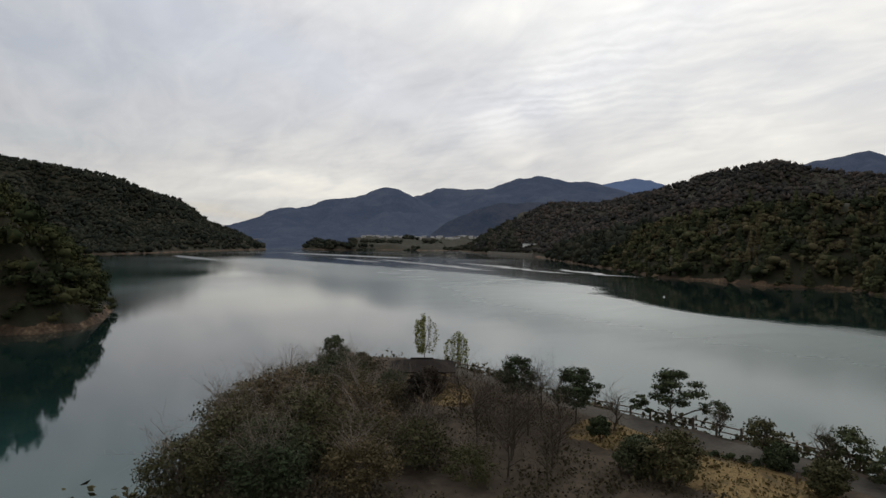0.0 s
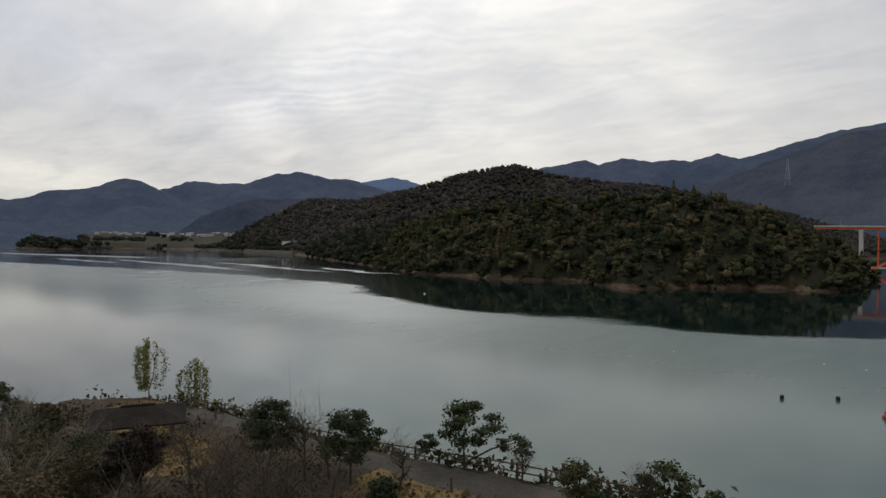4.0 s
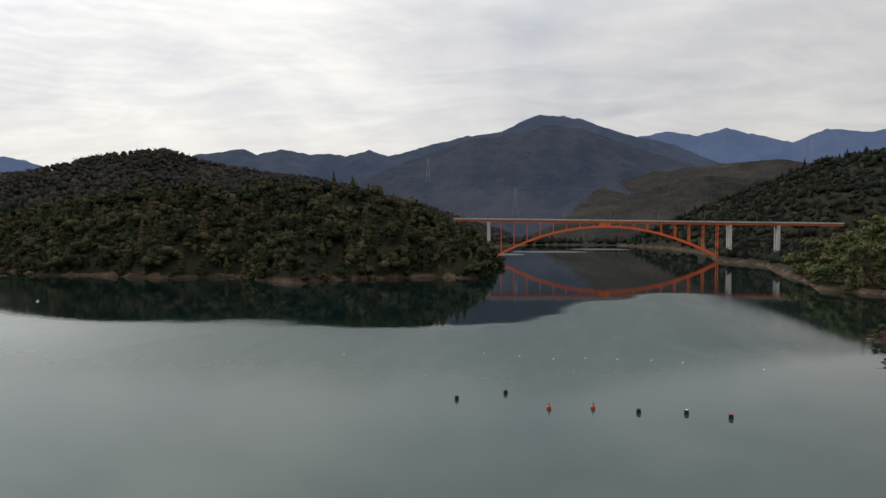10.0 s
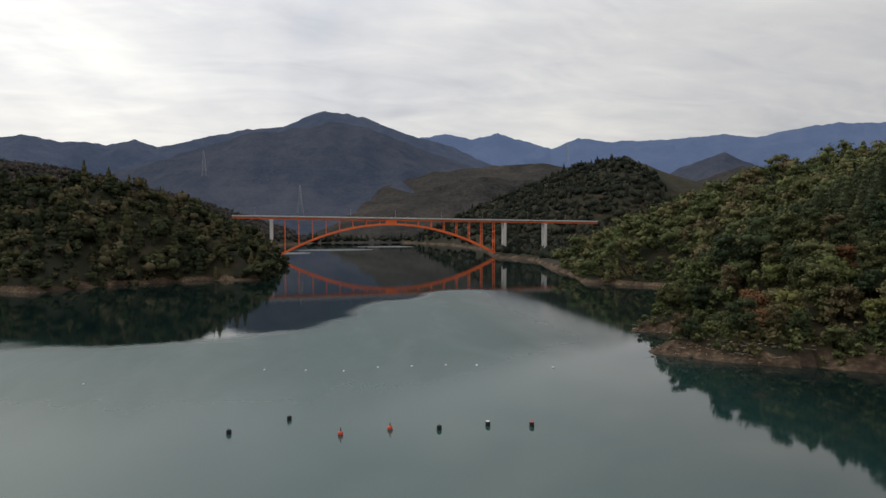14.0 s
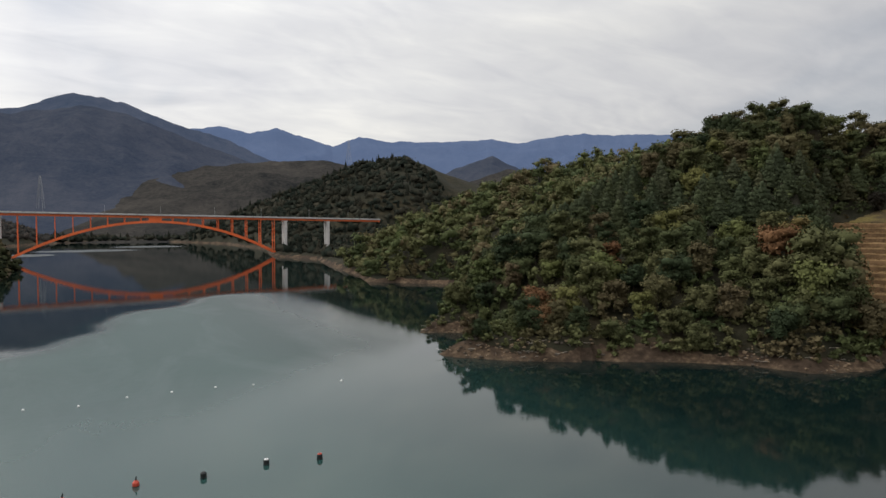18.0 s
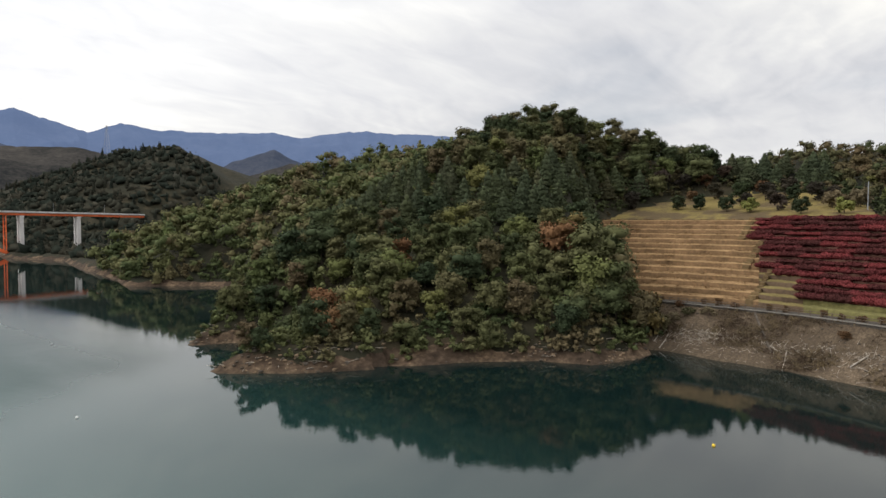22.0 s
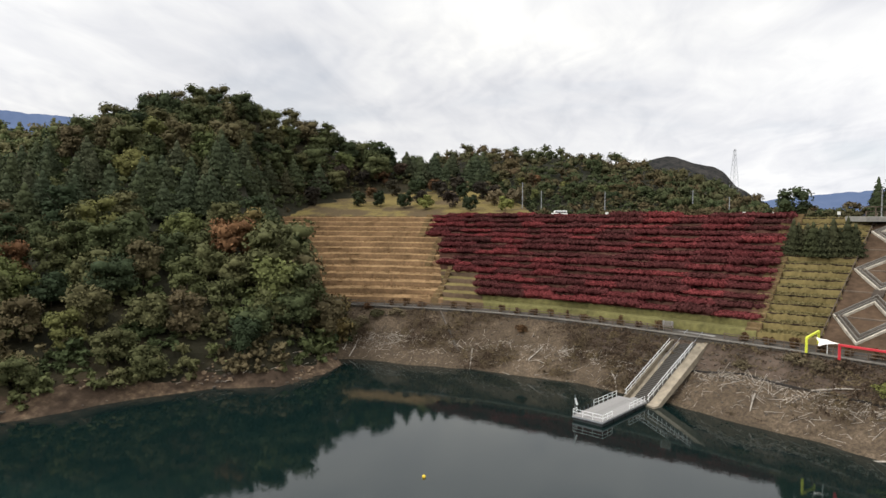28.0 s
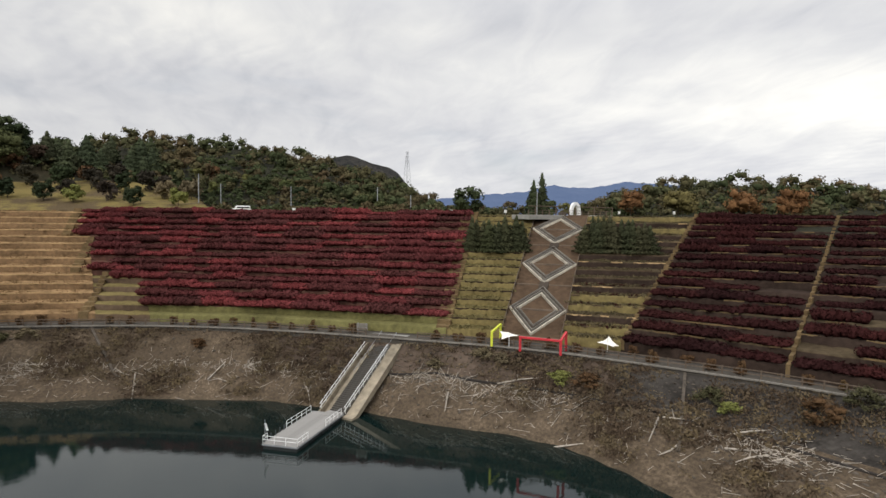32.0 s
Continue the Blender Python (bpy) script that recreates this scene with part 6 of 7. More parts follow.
def build_landing_stairs():
    """Wide stairs in a concrete flume from the promenade to the dock."""
    low, high = Vector((121.6, 24.0, 0.2)), Vector((132.9, 14.7, 9.1))
    flat = (high - low).to_2d()
    root = thing("landing_stairs", "dark steps between pale concrete side walls down to the water", "stairs", at=tuple(low), turn=math.degrees(math.atan2(flat.y, flat.x)))
    run, rise = flat.length, high.z - low.z
    n = 44
    step = bmesh.new()
    box(step, 0, -1.35, -0.6, run / n + 0.03, 1.35, rise / n, edge=0.01)
    mesh = shape("tread", step, plain("dark_stair_steps", (0.062, 0.056, 0.048), 0.85, 3.0, 0.3))
    for k in range(n):
        ob = part("tread", mesh, root)
        ob.matrix_basis = pose(k * run / n, 0, k * rise / n)

    def wall(bm, y0, y1, up, x1=1.0):
        ring = [(-0.4, -1.2), (run * x1, rise * x1 - 1.2), (run * x1, rise * x1 + up * 0.5), (run * (x1 - 0.06), rise * (x1 - 0.06) + up), (0.6, up), (-0.4, up * 0.4)]
        sides = [[bm.verts.new((x, y, z)) for x, z in ring] for y in (y0, y1)]
        bm.faces.new(sides[0])
        bm.faces.new(sides[1][::-1])
        for k in range(len(ring)):
            j = (k + 1) % len(ring)
            bm.faces.new((sides[0][k], sides[1][k], sides[1][j], sides[0][j]))

    piece("side_wall", SLIPWAY, root, lambda bm: wall(bm, -3.1, -1.4, 0.2), "broad stained wall of pale tan concrete")
    piece("side_wall", SLIPWAY, root, lambda bm: wall(bm, 1.4, 1.75, 0.35), "narrow wall of pale concrete")
    piece("side_wall", SLIPWAY, root, lambda bm: wall(bm, 2.45, 2.75, 0.8, 0.86), "narrow wall of pale concrete")
    piece("ramp", SLIPWAY, root, lambda bm: wall(bm, 1.75, 2.45, -0.15, 0.86))
    for y in (-1.38, 1.38):
        piece("grab_rail", STEEL, root, lambda bm: rod(bm, (run * 0.45, y, rise * 0.45 + 0.95), (run * 0.98, y, rise * 0.98 + 0.95), 0.035), "grey steel rail")
        for k in range(7):
            x, z = run * (0.45 + 0.088 * k), rise * (0.45 + 0.088 * k)
            piece("post", STEEL, root, lambda bm: rod(bm, (x, y, z), (x, y, z + 0.95), 0.03))
    for y in (-1.5, 2.68):
        for k in range(10):
            x, z = run * (k + 0.3) / 13, rise * (k + 0.3) / 13 + 0.2
            piece("post", WHITE, root, lambda bm: rod(bm, (x, y, z), (x, y, z + 1.0), 0.045))
        for up in (0.6, 1.15):
            piece("handrail", WHITE, root, lambda bm: rod(bm, (0, y, up + 0.2), (run * 0.78, y, rise * 0.78 + up + 0.2), 0.05), "white handrail")
    piece("landing", CONCRETE, root, lambda bm: box(bm, run - 0.1, -3.2, rise - 1.0, run + 3.2, 3.4, rise + 0.22, edge=0.04))
    piece("gangway", DECKING, root, lambda bm: box(bm, -1.9, -1.2, 0.42, 0.3, 1.2, 0.55, edge=0.02))
    sign = thing("notice_board", "pale notice board at the head of the landing stairs", "sign", at=(134.6, 19.0, 9.2), turn=-25)
    for y in (-0.7, 0.7):
        piece("post", STEEL, sign, lambda bm: rod(bm, (0, y, 0), (0, y, 1.9), 0.05))
    piece("panel", GREY_KERB, sign, lambda bm: box(bm, -0.03, -0.95, 0.7, 0.03, 0.95, 1.8, edge=0.02), "blank weathered panel")


def build_gates():
    """The lime and red picture frames, and the two canvas sails."""
    lime = thing("picture_frame", "lime yellow painted steel frame standing on the promenade", "frame")
    a, b = Vector((121.6, 1.2, 9.3)), Vector((125.4, -1.4, 9.3))
    tall = 2.6
    piece("upright", YELLOW_PAINT, lime, lambda bm: box(bm, a.x - 0.15, a.y - 0.15, 9.2, a.x + 0.15, a.y + 0.15, 9.3 + tall - 0.5, edge=0.03))
    piece("upright", YELLOW_PAINT, lime, lambda bm: box(bm, b.x - 0.15, b.y - 0.15, 9.2, b.x + 0.15, b.y + 0.15, 9.3 + tall, edge=0.03))
    piece("lintel", YELLOW_PAINT, lime, lambda bm: bar(bm, a + Vector((0, 0, tall - 0.55)), b + Vector((0, 0, tall - 0.1)), 0.3, 0.3, 0.03))
    red = thing("picture_frame", "red painted steel frame standing on the promenade", "frame")
    p, q, r = Vector((117.6, -1.8, 9.3)), Vector((113.9, -6.4, 9.3)), Vector((116.2, -8.2, 9.3))
    for c, h in ((p, 2.1), (q, 2.1), (r, 2.8)):
        piece("upright", RED_PAINT, red, lambda bm: box(bm, c.x - 0.15, c.y - 0.15, 9.2, c.x + 0.15, c.y + 0.15, 9.3 + h, edge=0.03))
    piece("lintel", RED_PAINT, red, lambda bm: bar(bm, p + Vector((0, 0, 1.95)), q + Vector((0, 0, 1.95)), 0.3, 0.3, 0.03))
    piece("lintel", RED_PAINT, red, lambda bm: bar(bm, q + Vector((0, 0, 1.95)), r + Vector((0, 0, 2.65)), 0.3, 0.3, 0.03))

    def sail(x, y, turn, corners):
        corners = [Vector(c) * 0.76 for c in corners]
        hub = sum(corners, Vector()) / 4
        root = thing("shade_sail", "cream canvas shade sail stretched from one white mast", "canopy", "sails on the promenade", at=(x, y, 9.3), turn=turn)
        piece("mast", WHITE, root, lambda bm: rod(bm, (0, 0, -0.1), (0, 0, 2.0), 0.06))
        bm = bmesh.new()
        n = 10
        faces = []
        for side in (0.0, 0.03):
            grid = []
            for i in range(n + 1):
                p = i / n
                row = []
                for j in range(n + 1):
                    q = j / n
                    c = corners[0].lerp(corners[1], p).lerp(corners[3].lerp(corners[2], p), q)
                    pull = 0.22 * (math.sin(math.pi * p) * (2 * q - 1) ** 2 + math.sin(math.pi * q) * (2 * p - 1) ** 2)
                    c = c.lerp(hub, pull)
                    row.append(bm.verts.new(c + Vector((0, side, 0))))
                grid.append(row)
            for i in range(n):
                for j in range(n):
                    ring = (grid[i][j], grid[i + 1][j], grid[i + 1][j + 1], grid[i][j + 1])
                    bm.faces.new(ring if side else ring[::-1])
        part("canvas", shape("canvas", bm, CANVAS), root, "cream canvas")

    sail(121.0, -1.3, -107, ((-1.9, 0.4, 2.9), (-1.5, -1.2, 1.5), (1.9, 0.2, 2.1), (-0.1, 1.3, 2.5)))
    sail(114.7, -13.9, -107, ((-2.0, -0.3, 1.8), (0.9, -1.3, 1.2), (2.2, 0.3, 1.0), (0.5, 1.3, 2.7)))


def build_plateau():
    """The road and viewpoint above the terraces."""
    edge = thing("viewing_terrace", "timber viewing terrace with railings at the head of the stairway", "terrace", at=(170.5, -31.0, 28.9), turn=110)
    piece("floor_slab", CONCRETE, edge, lambda bm: box(bm, -13, -3.0, -1.0, 13, 3.0, 0.05, edge=0.05))
    for k in range(14):
        x = -13 + 2 * k
        piece("post", TIMBER, edge, lambda bm: box(bm, x - 0.1, 2.7, 0, x + 0.1, 2.9, 1.9 if k % 3 == 0 else 1.1, edge=0.01))
    for up in (0.5, 1.05):
        piece("rail", TIMBER, edge, lambda bm: bar(bm, (-13, 2.8, up), (13, 2.8, up), 0.1, 0.1))
    for x0, x1 in ((-13, -2), (3, 13)):
        piece("canopy_beam", TIMBER, edge, lambda bm: bar(bm, (x0, 2.8, 1.95), (x1, 2.8, 1.95), 0.25, 0.18))
    arch = thing("monument_arch", "white concrete monument arch at the head of the stairway", "monument", at=(171.1, -34.1, 28.95), turn=110)

    def hoop(bm):
        n, ring = 14, []
        for k in range(n + 1):
            t = math.pi * k / n
            c = Vector((math.cos(t) * 1.25, 0, math.sin(t) ** 0.7 * 2.7))
            o = Vector((math.cos(t) * 0.34, 0, math.sin(t) * 0.34))
            ring.append([bm.verts.new(c + o * s + Vector((0, w, 0))) for s, w in ((-1, -0.35), (1, -0.35), (1, 0.35), (-1, 0.35))])
        for p, q in zip(ring, ring[1:]):
            for k in range(4):
                bm.faces.new((p[k], p[(k + 1) % 4], q[(k + 1) % 4], q[k]))
        bm.faces.new(ring[0])
        bm.faces.new(ring[-1][::-1])

    piece("hoop", WHITE, arch, hoop)
    piece("plinth", CONCRETE, arch, lambda bm: box(bm, -1.9, -0.6, -0.2, 1.9, 0.6, 0.12, edge=0.03))
    # utility poles and lamp posts along the road
    for x, y, tall, arms in ((233, 31, 8.5, 0), (229, 57, 8.5, 2), (230, 51, 8.5, 2), (238, 4, 9, 2), (233, -6, 6.5, 0), (232, -22, 8, 2), (185, -30, 6.5, 1)):
        z = max(28.5, ground_at(x, y))
        pole = thing("utility_pole", "slim grey utility pole beside the park road", "pole", "poles along the road", at=(x, y, z))
        piece("shaft", STEEL, pole, lambda bm: rod(bm, (0, 0, -1.0), (0, 0, tall), 0.17, 0.11, 8))
        for k in range(arms):
            piece("cross_arm", DARK_STEEL, pole, lambda bm: box(bm, -0.06, -0.9, tall - 0.5 - 0.7 * k, 0.06, 0.9, tall - 0.38 - 0.7 * k))
    # van shape added in place of a low white wall by the road
    van = thing("parked_van", "white van shape standing in for a low white wall above the terraces", "van", at=(213, 43.8, 28.75), turn=106)
    piece("body", WHITE, van, lambda bm: box(bm, -2.3, -0.85, 0.35, 2.3, 0.85, 1.25, edge=0.12))
    piece("cabin", WHITE, van, lambda bm: box(bm, -2.2, -0.8, 1.2, 1.6, 0.8, 1.95, edge=0.2))
    piece("window_band", DARK_STEEL, van, lambda bm: box(bm, -1.9, -0.83, 1.3, 1.4, 0.83, 1.72, edge=0.05), "dark side windows")
    for x in (-1.5, 1.5):
        for y in (-0.85, 0.85):
            wheel = piece("wheel", BLACK, van, lambda bm: rod(bm, (x, y - 0.1, 0.32), (x, y + 0.1, 0.32), 0.32, sides=14))
            piece("hub", STEEL, wheel, lambda bm: rod(bm, (x, y - 0.115, 0.32), (x, y + 0.115, 0.32), 0.16, sides=10))
    for x, y in ((193, -3), (190, -9), (205, 18), (199, 30), (180, -20), (168, -58), (176, -48)):
        sign = thing("road_sign", "small white sign on a post by the park road", "sign", "signs along the road", at=(x, y, 28.6), turn=110)
        piece("post", STEEL, sign, lambda bm: rod(bm, (0, 0, 0), (0, 0, 1.2), 0.04))
        piece("panel", WHITE, sign, lambda bm: box(bm, -0.4, -0.03, 0.8, 0.4, 0.03, 1.5, edge=0.02))
    # clipped conifers flanking the stairway
    rng = np.random.default_rng(51)
    r = np.random.default_rng(240)
    proto = tree("clipped_conifer", "dark green clipped conifer in a row beside the stairway", "conifer", cone_crown(r, 3.9, 6.2, 0.1, 1100, 0.2), CLIPPED, wood(r, 3.0, 0.14, 0.8, 2), BARK, "conifer rows by the stairway")
    poses = []
    for u0, u1, v, count in ((3.08, 3.94, 0.60, 10), (5.06, 5.74, 0.61, 12)):
        for k in range(count):
            p = slope_at(u0 + (u1 - u0) * (k + rng.uniform(-0.2, 0.2)) / (count - 1), v + rng.uniform(-0.02, 0.02))
            poses.append(at_pose(p.x, p.y, slope_z(v) + 0.3, rng.uniform(0, 360), rng.uniform(0.85, 1.1), rng.uniform(0.85, 1.2)))
    repeat(proto, poses)
    # the sloping lawn and the grass beside the road
    x, y = np.meshgrid(np.arange(150, 275, 1.6), np.arange(-80, 132, 1.6), indexing="ij")
    lawn, edge, gold = inside_distance(x, y, LAWN_SLOPE), inside_distance(x, y, PLATEAU), inside_distance(x, y, GOLD_FOOT + GOLD_HEAD[::-1])
    inside = ((lawn > -1) & (gold < -1) & (edge + (y > 75) * 99 > 1)) | ((edge > 1.5) & (edge < 24) & (y < 76))
    n, m = x.shape
    idx = np.arange(n * m).reshape(n, m)
    quads = np.stack([idx[:-1, :-1], idx[1:, :-1], idx[1:, 1:], idx[:-1, 1:]], -1).reshape(-1, 4)
    quads = quads[inside.ravel()[quads].all(1)]
    z = land_height(x, y) + 0.14 + 0.06 * lattice(x, y, 3.0, 65)
    me = from_arrays("lawn", np.stack([x, y, z], -1).reshape(-1, 3), quads, [SLOPE_LAWN], smooth=True)
    tagged(new("lawn", me), "fading green and golden lawn above the terraces", "lawn", kind="structure")
    # round bushes on the lawn at the head of the golden terraces
    r = np.random.default_rng(241)
    plan = ((222.8, 128.1, 1.15, 0), (232.2, 130.0, 1.15, 0), (243.3, 127.2, 1.35, 0), (250.6, 121.6, 1.1, 0), (254.3, 114.7, 1.15, 2), (241.4, 114.1, 0.8, 2), (226.3, 112.8, 0.95, 1), (228.0, 105.8, 0.95, 1), (245.1, 106.6, 1.1, 0),
            (223.7, 95.6, 0.95, 1), (242.0, 97.1, 1.2, 1), (262, 121, 1.2, 0), (258.0, 98.0, 1.2, 1), (220.5, 87.4, 0.9, 3), (238.9, 88.0, 1.1, 0), (221.1, 79.4, 1.0, 0), (234.3, 78.0, 1.0, 1), (238.6, 72.3, 1.1, 0),
            (215.8, 71.5, 0.9, 1), (216.9, 60.5, 0.9, 3), (240.8, 68.8, 0.9, 0), (229.5, 92.0, 0.85, 0), (247.0, 84.0, 1.1, 0), (250.5, 92.5, 1.0, 2), (228.0, 66.0, 1.0, 4), (235.0, 60.0, 1.1, 4), (259.0, 108.0, 1.2, 0))
    for where, (word, mat) in enumerate((("dark purple brown", PURPLE_LEAVES), ("dark green", BUSH_LEAVES), ("rust red", RUST_LEAVES), ("yellow green", YELLOW_LEAVES), ("thin grey brown", STRAW_LEAVES))):
        ob = tree("lawn_bush", f"{word} rounded bush on the lawn above the golden terraces", "bush", round_crown(r, 3.8, 3.8, 0.3, 12, 700, 0.24), mat, wood(r, 1.4, 0.14, 1.2, 3), BARK, "bushes on the lawn")
        repeat(ob, [at_pose(x, y, ground_at(x, y) + 0.05, 40 * n, 1.4 * s) for n, (x, y, s, k) in enumerate(plan) if k == where])
    # young trees and scrub along the road
    r = np.random.default_rng(242)
    crown = round_crown(r, 5.0, 4.6, 1.2, 11, 520, 0.34)
    ob = tree("roadside_tree", "small olive green tree beside the park road", "tree", crown, LEAVES, wood(r, 3.4, 0.16, 2.4, 5), BARK, "trees by the road")
    poses = []
    for n in range(46):
        u = rng.uniform(0, 1)
        x, y = 262 - 40 * u + rng.normal(0, 7), 66 - 130 * u + rng.normal(0, 5)
        poses.append(at_pose(x, y, max(28.3, ground_at(x, y)) - 0.2, rng.uniform(0, 360), rng.uniform(0.45, 1.1)))
    repeat(ob, poses)
    x, y = scatter(rng, 214, 285, -40, 72, 3.2)
    edge = inside_distance(x, y, PLATEAU)
    keep = (edge > 22) & (inside_distance(x, y, LAWN_SLOPE) < -1) & (x + 0.25 * y < 285)
    x2, y2 = scatter(rng, 200, 285, 60, 152, 3.0)
    lawn2 = inside_distance(x2, y2, LAWN_SLOPE)
    also = (lawn2 < -0.5) & (lawn2 > -16) & (inside_distance(x2, y2, GOLD_FOOT + GOLD_HEAD[::-1]) < -3) & (x2 > 206)
    x, y, keep = np.concatenate([x, x2]), np.concatenate([y, y2]), np.concatenate([keep, also])
    x, y = x[keep], y[keep]
    kinds = [round_crown(r, 3.8, 2.8, -0.3, 3, 50, 0.36) for _ in range(4)]
    me = from_arrays("roadside_scrub", *stamp(rng, kinds, x, y, np.maximum(28.4, land_height(x, y)), rng.uniform(0.5, 1.2, len(x))), [BROWN_WOODS])
    tagged(new("roadside_scrub", me), "olive and brown scrub at the foot of the hill behind the road", "scrub", kind="stuff")
    for x, y, s in ((190, -31, 1.0), (192, -34, 1.25), (196, -33, 0.9)):
        rr = np.random.default_rng(int(x))
        c = tree("fir_tree", "dark pointed fir behind the viewing terrace", "tree", cone_crown(rr, 4.0, 9.0 * s, 0.8, 520, 0.34), DARK_LEAVES, wood(rr, 6.0, 0.16, 0.8, 3, 0, 0.01), BARK, "firs behind the terrace")
        c.matrix_basis = at_pose(x, y, 28.4)
    # autumn trees above the dark azalea terraces
    for k, (x, y, wide, mat, word) in enumerate(((182, -87, 10.0, MAPLE, "rust orange"), (191, -74, 9.0, GOLDEN, "golden brown"), (197, -79, 8.0, GOLDEN, "golden brown"), (176, -98, 8.5, MAPLE, "rust orange"), (188, -92, 8.0, DARK_LEAVES, "dark green"), (203, -66, 7.0, MAPLE, "rust orange"))):
        rr = np.random.default_rng(500 + k)
        c = tree("autumn_tree", f"{word} broad autumn tree on the plateau above the terraces", "tree", round_crown(rr, wide, 6.6, 1.2, 16, 1100, 0.30), mat, wood(rr, 4.5, 0.24, wide * 0.4, 6), BARK, "autumn trees on the plateau")
        c.matrix_basis = at_pose(x, y, 28.4, 50 * k)
    rr = np.random.default_rng(77)
    c = tree("round_tree", "dense dark green tree behind the viewing terrace", "tree", round_crown(rr, 8.0, 6.5, 1.0, 14, 900, 0.36), DARK_LEAVES, wood(rr, 4.0, 0.3, 3.0, 5), BARK)
    c.matrix_basis = at_pose(194, -14, 28.4)


def build_buoys():
    """The two lines of floats, and single markers."""
    rng = np.random.default_rng(52)

    def drum(bm):
        rod(bm, (0, 0, -0.35), (0, 0, 0.62), 0.42, sides=14)
        rod(bm, (0, 0, 0.62), (0, 0, 0.72), 0.42, 0.30, 14)
        rod(bm, (0, 0, 0.05), (0, 0, 0.14), 0.46, sides=14)

    def cone(bm):
        rod(bm, (0, 0, -0.3), (0, 0, 0.45), 0.44, sides=14)
        rod(bm, (0, 0, 0.45), (0, 0, 0.75), 0.44, 0.14, 14)

    plan = ((-21.7, 85.0, "black"), (-14.1, 90.2, "black"), (-6.6, 82.2, "red"), (0.2, 83.6, "red"), (7.0, 82.6, "black"), (14.1, 83.4, "pale"), (20.2, 82.2, "mixed"))
    for x, y, kind in plan:
        root = thing("buoy", {"black": "black drum buoy floating on the lake", "red": "faded red cone buoy with a dark tip floating on the lake", "pale": "black drum buoy with a pale cap on the lake", "mixed": "dark buoy with a red top on the lake"}[kind], "buoy", "line of buoys", at=(x, y, 0))
        root.scale = (0.8, 0.8, 0.85)
        if kind == "red":
            piece("body", BUOY_RED, root, cone)
            piece("tip", BLACK, root, lambda bm: rod(bm, (0, 0, 0.74), (0.06, 0, 1.25), 0.12, 0.06, 8), "dark tip")
            piece("skirt", BLACK, root, lambda bm: rod(bm, (0, 0, -0.4), (0, 0, 0.06), 0.47, 0.5, 14))
        else:
            piece("body", BLACK, root, drum)
            if kind != "black":
                piece("cap", WHITE if kind == "pale" else BUOY_RED, root, lambda bm: rod(bm, (0, 0, 0.70), (0, 0, 0.82), 0.34, 0.26, 12))
        piece("lifting_eye", DARK_STEEL, root, lambda bm: rod(bm, (0, -0.12, 0.86), (0, 0.12, 0.86), 0.05))
    ball = bmesh.new()
    bmesh.ops.create_icosphere(ball, subdivisions=2, radius=0.22)
    mesh = shape("float_ball", ball, WHITE)
    for x, y in ((-22, 124.6), (-13.9, 122.8), (-6.5, 121.2), (0.3, 123.4), (7.1, 123.6), (14.1, 123.5), (20.3, 122.4), (-52.7, 117.5), (-206, 197), (35, 118)):
        ob = new("float_ball", mesh)
        ob.matrix_basis = at_pose(x, y, 0.06, 0, 2.2 if x < -200 else 1.0)
        tagged(ob, "small white float ball on the lake", "buoy", "small floats")
    big = bmesh.new()
    bmesh.ops.create_icosphere(big, subdivisions=2, radius=0.22)
    ob = new("marker_buoy", shape("marker_buoy", big, BUOY_YELLOW))
    ob.matrix_basis = pose(86.1, 47.8, 0.08)
    tagged(ob, "round yellow marker buoy on the lake", "buoy")


build_dock()
build_landing_stairs()
build_gates()
build_plateau()
build_buoys()
# ---- the headland ----
TRACK = [(-50, -8.6), (-40, -7.0), (-34, -6.4), (-26, -6.2), (-20, -5.6), (-15, -4.9), (-10, -3.8), (-2, -3.4), (8, -4)]
FENCE = [(-56, -7.2), (-46, -6.0), (-39, -4.6), (-29, -4.2), (-22, -2.9), (-16.5, -1.9), (-10.5, -0.6), (0, 1.2)]


def open_lawn(x, y):
    """Below 1 where straw coloured grass grows between the trees."""
    spots = ((-21.5, -9.6, 4.6, 3.6), (-10.0, -9.8, 7.0, 3.8), (-41.5, -15.5, 6.0, 4.0), (4, -12, 9, 7), (-52, -11, 5, 2.5))
    best = np.full(np.shape(x), 9.0)
    for cx, cy, rx, ry in spots:
        best = np.minimum(best, ((x - cx) / rx) ** 2 + ((y - cy) / ry) ** 2)
    return best + 0.45 * lattice(x, y, 2.6, 66)


def build_lawn_sheet():
    x, y = np.meshgrid(np.arange(-66, 30, 0.6), np.arange(-70, 2, 0.6), indexing="ij")
    z = land_height(x, y) + 0.16 + 0.10 * lattice(x, y, 2.3, 61)
    inside = inside_distance(x, y, HEADLAND) > 0.4
    track = -crest(x, y, [(*p, 0) for p in TRACK], 1.0)
    n, m = x.shape
    idx = np.arange(n * m).reshape(n, m)
    quads = np.stack([idx[:-1, :-1], idx[1:, :-1], idx[1:, 1:], idx[:-1, 1:]], -1).reshape(-1, 4)
    keep = inside.ravel()[quads].all(1)
    quads = quads[keep]
    gold = open_lawn(x, y)
    kind = np.where(track.ravel()[quads].mean(1) < 1.7, 1, np.where(gold.ravel()[quads].mean(1) < 1.0, 0, 2))
    me = from_arrays("lawn", np.stack([x, y, z], -1).reshape(-1, 3), quads, [LAWN, GRAVEL, LITTER], kind, smooth=True)
    tagged(new("lawn", me), "thin straw coloured lawn with a grey gravel track on the headland", "lawn", kind="structure")


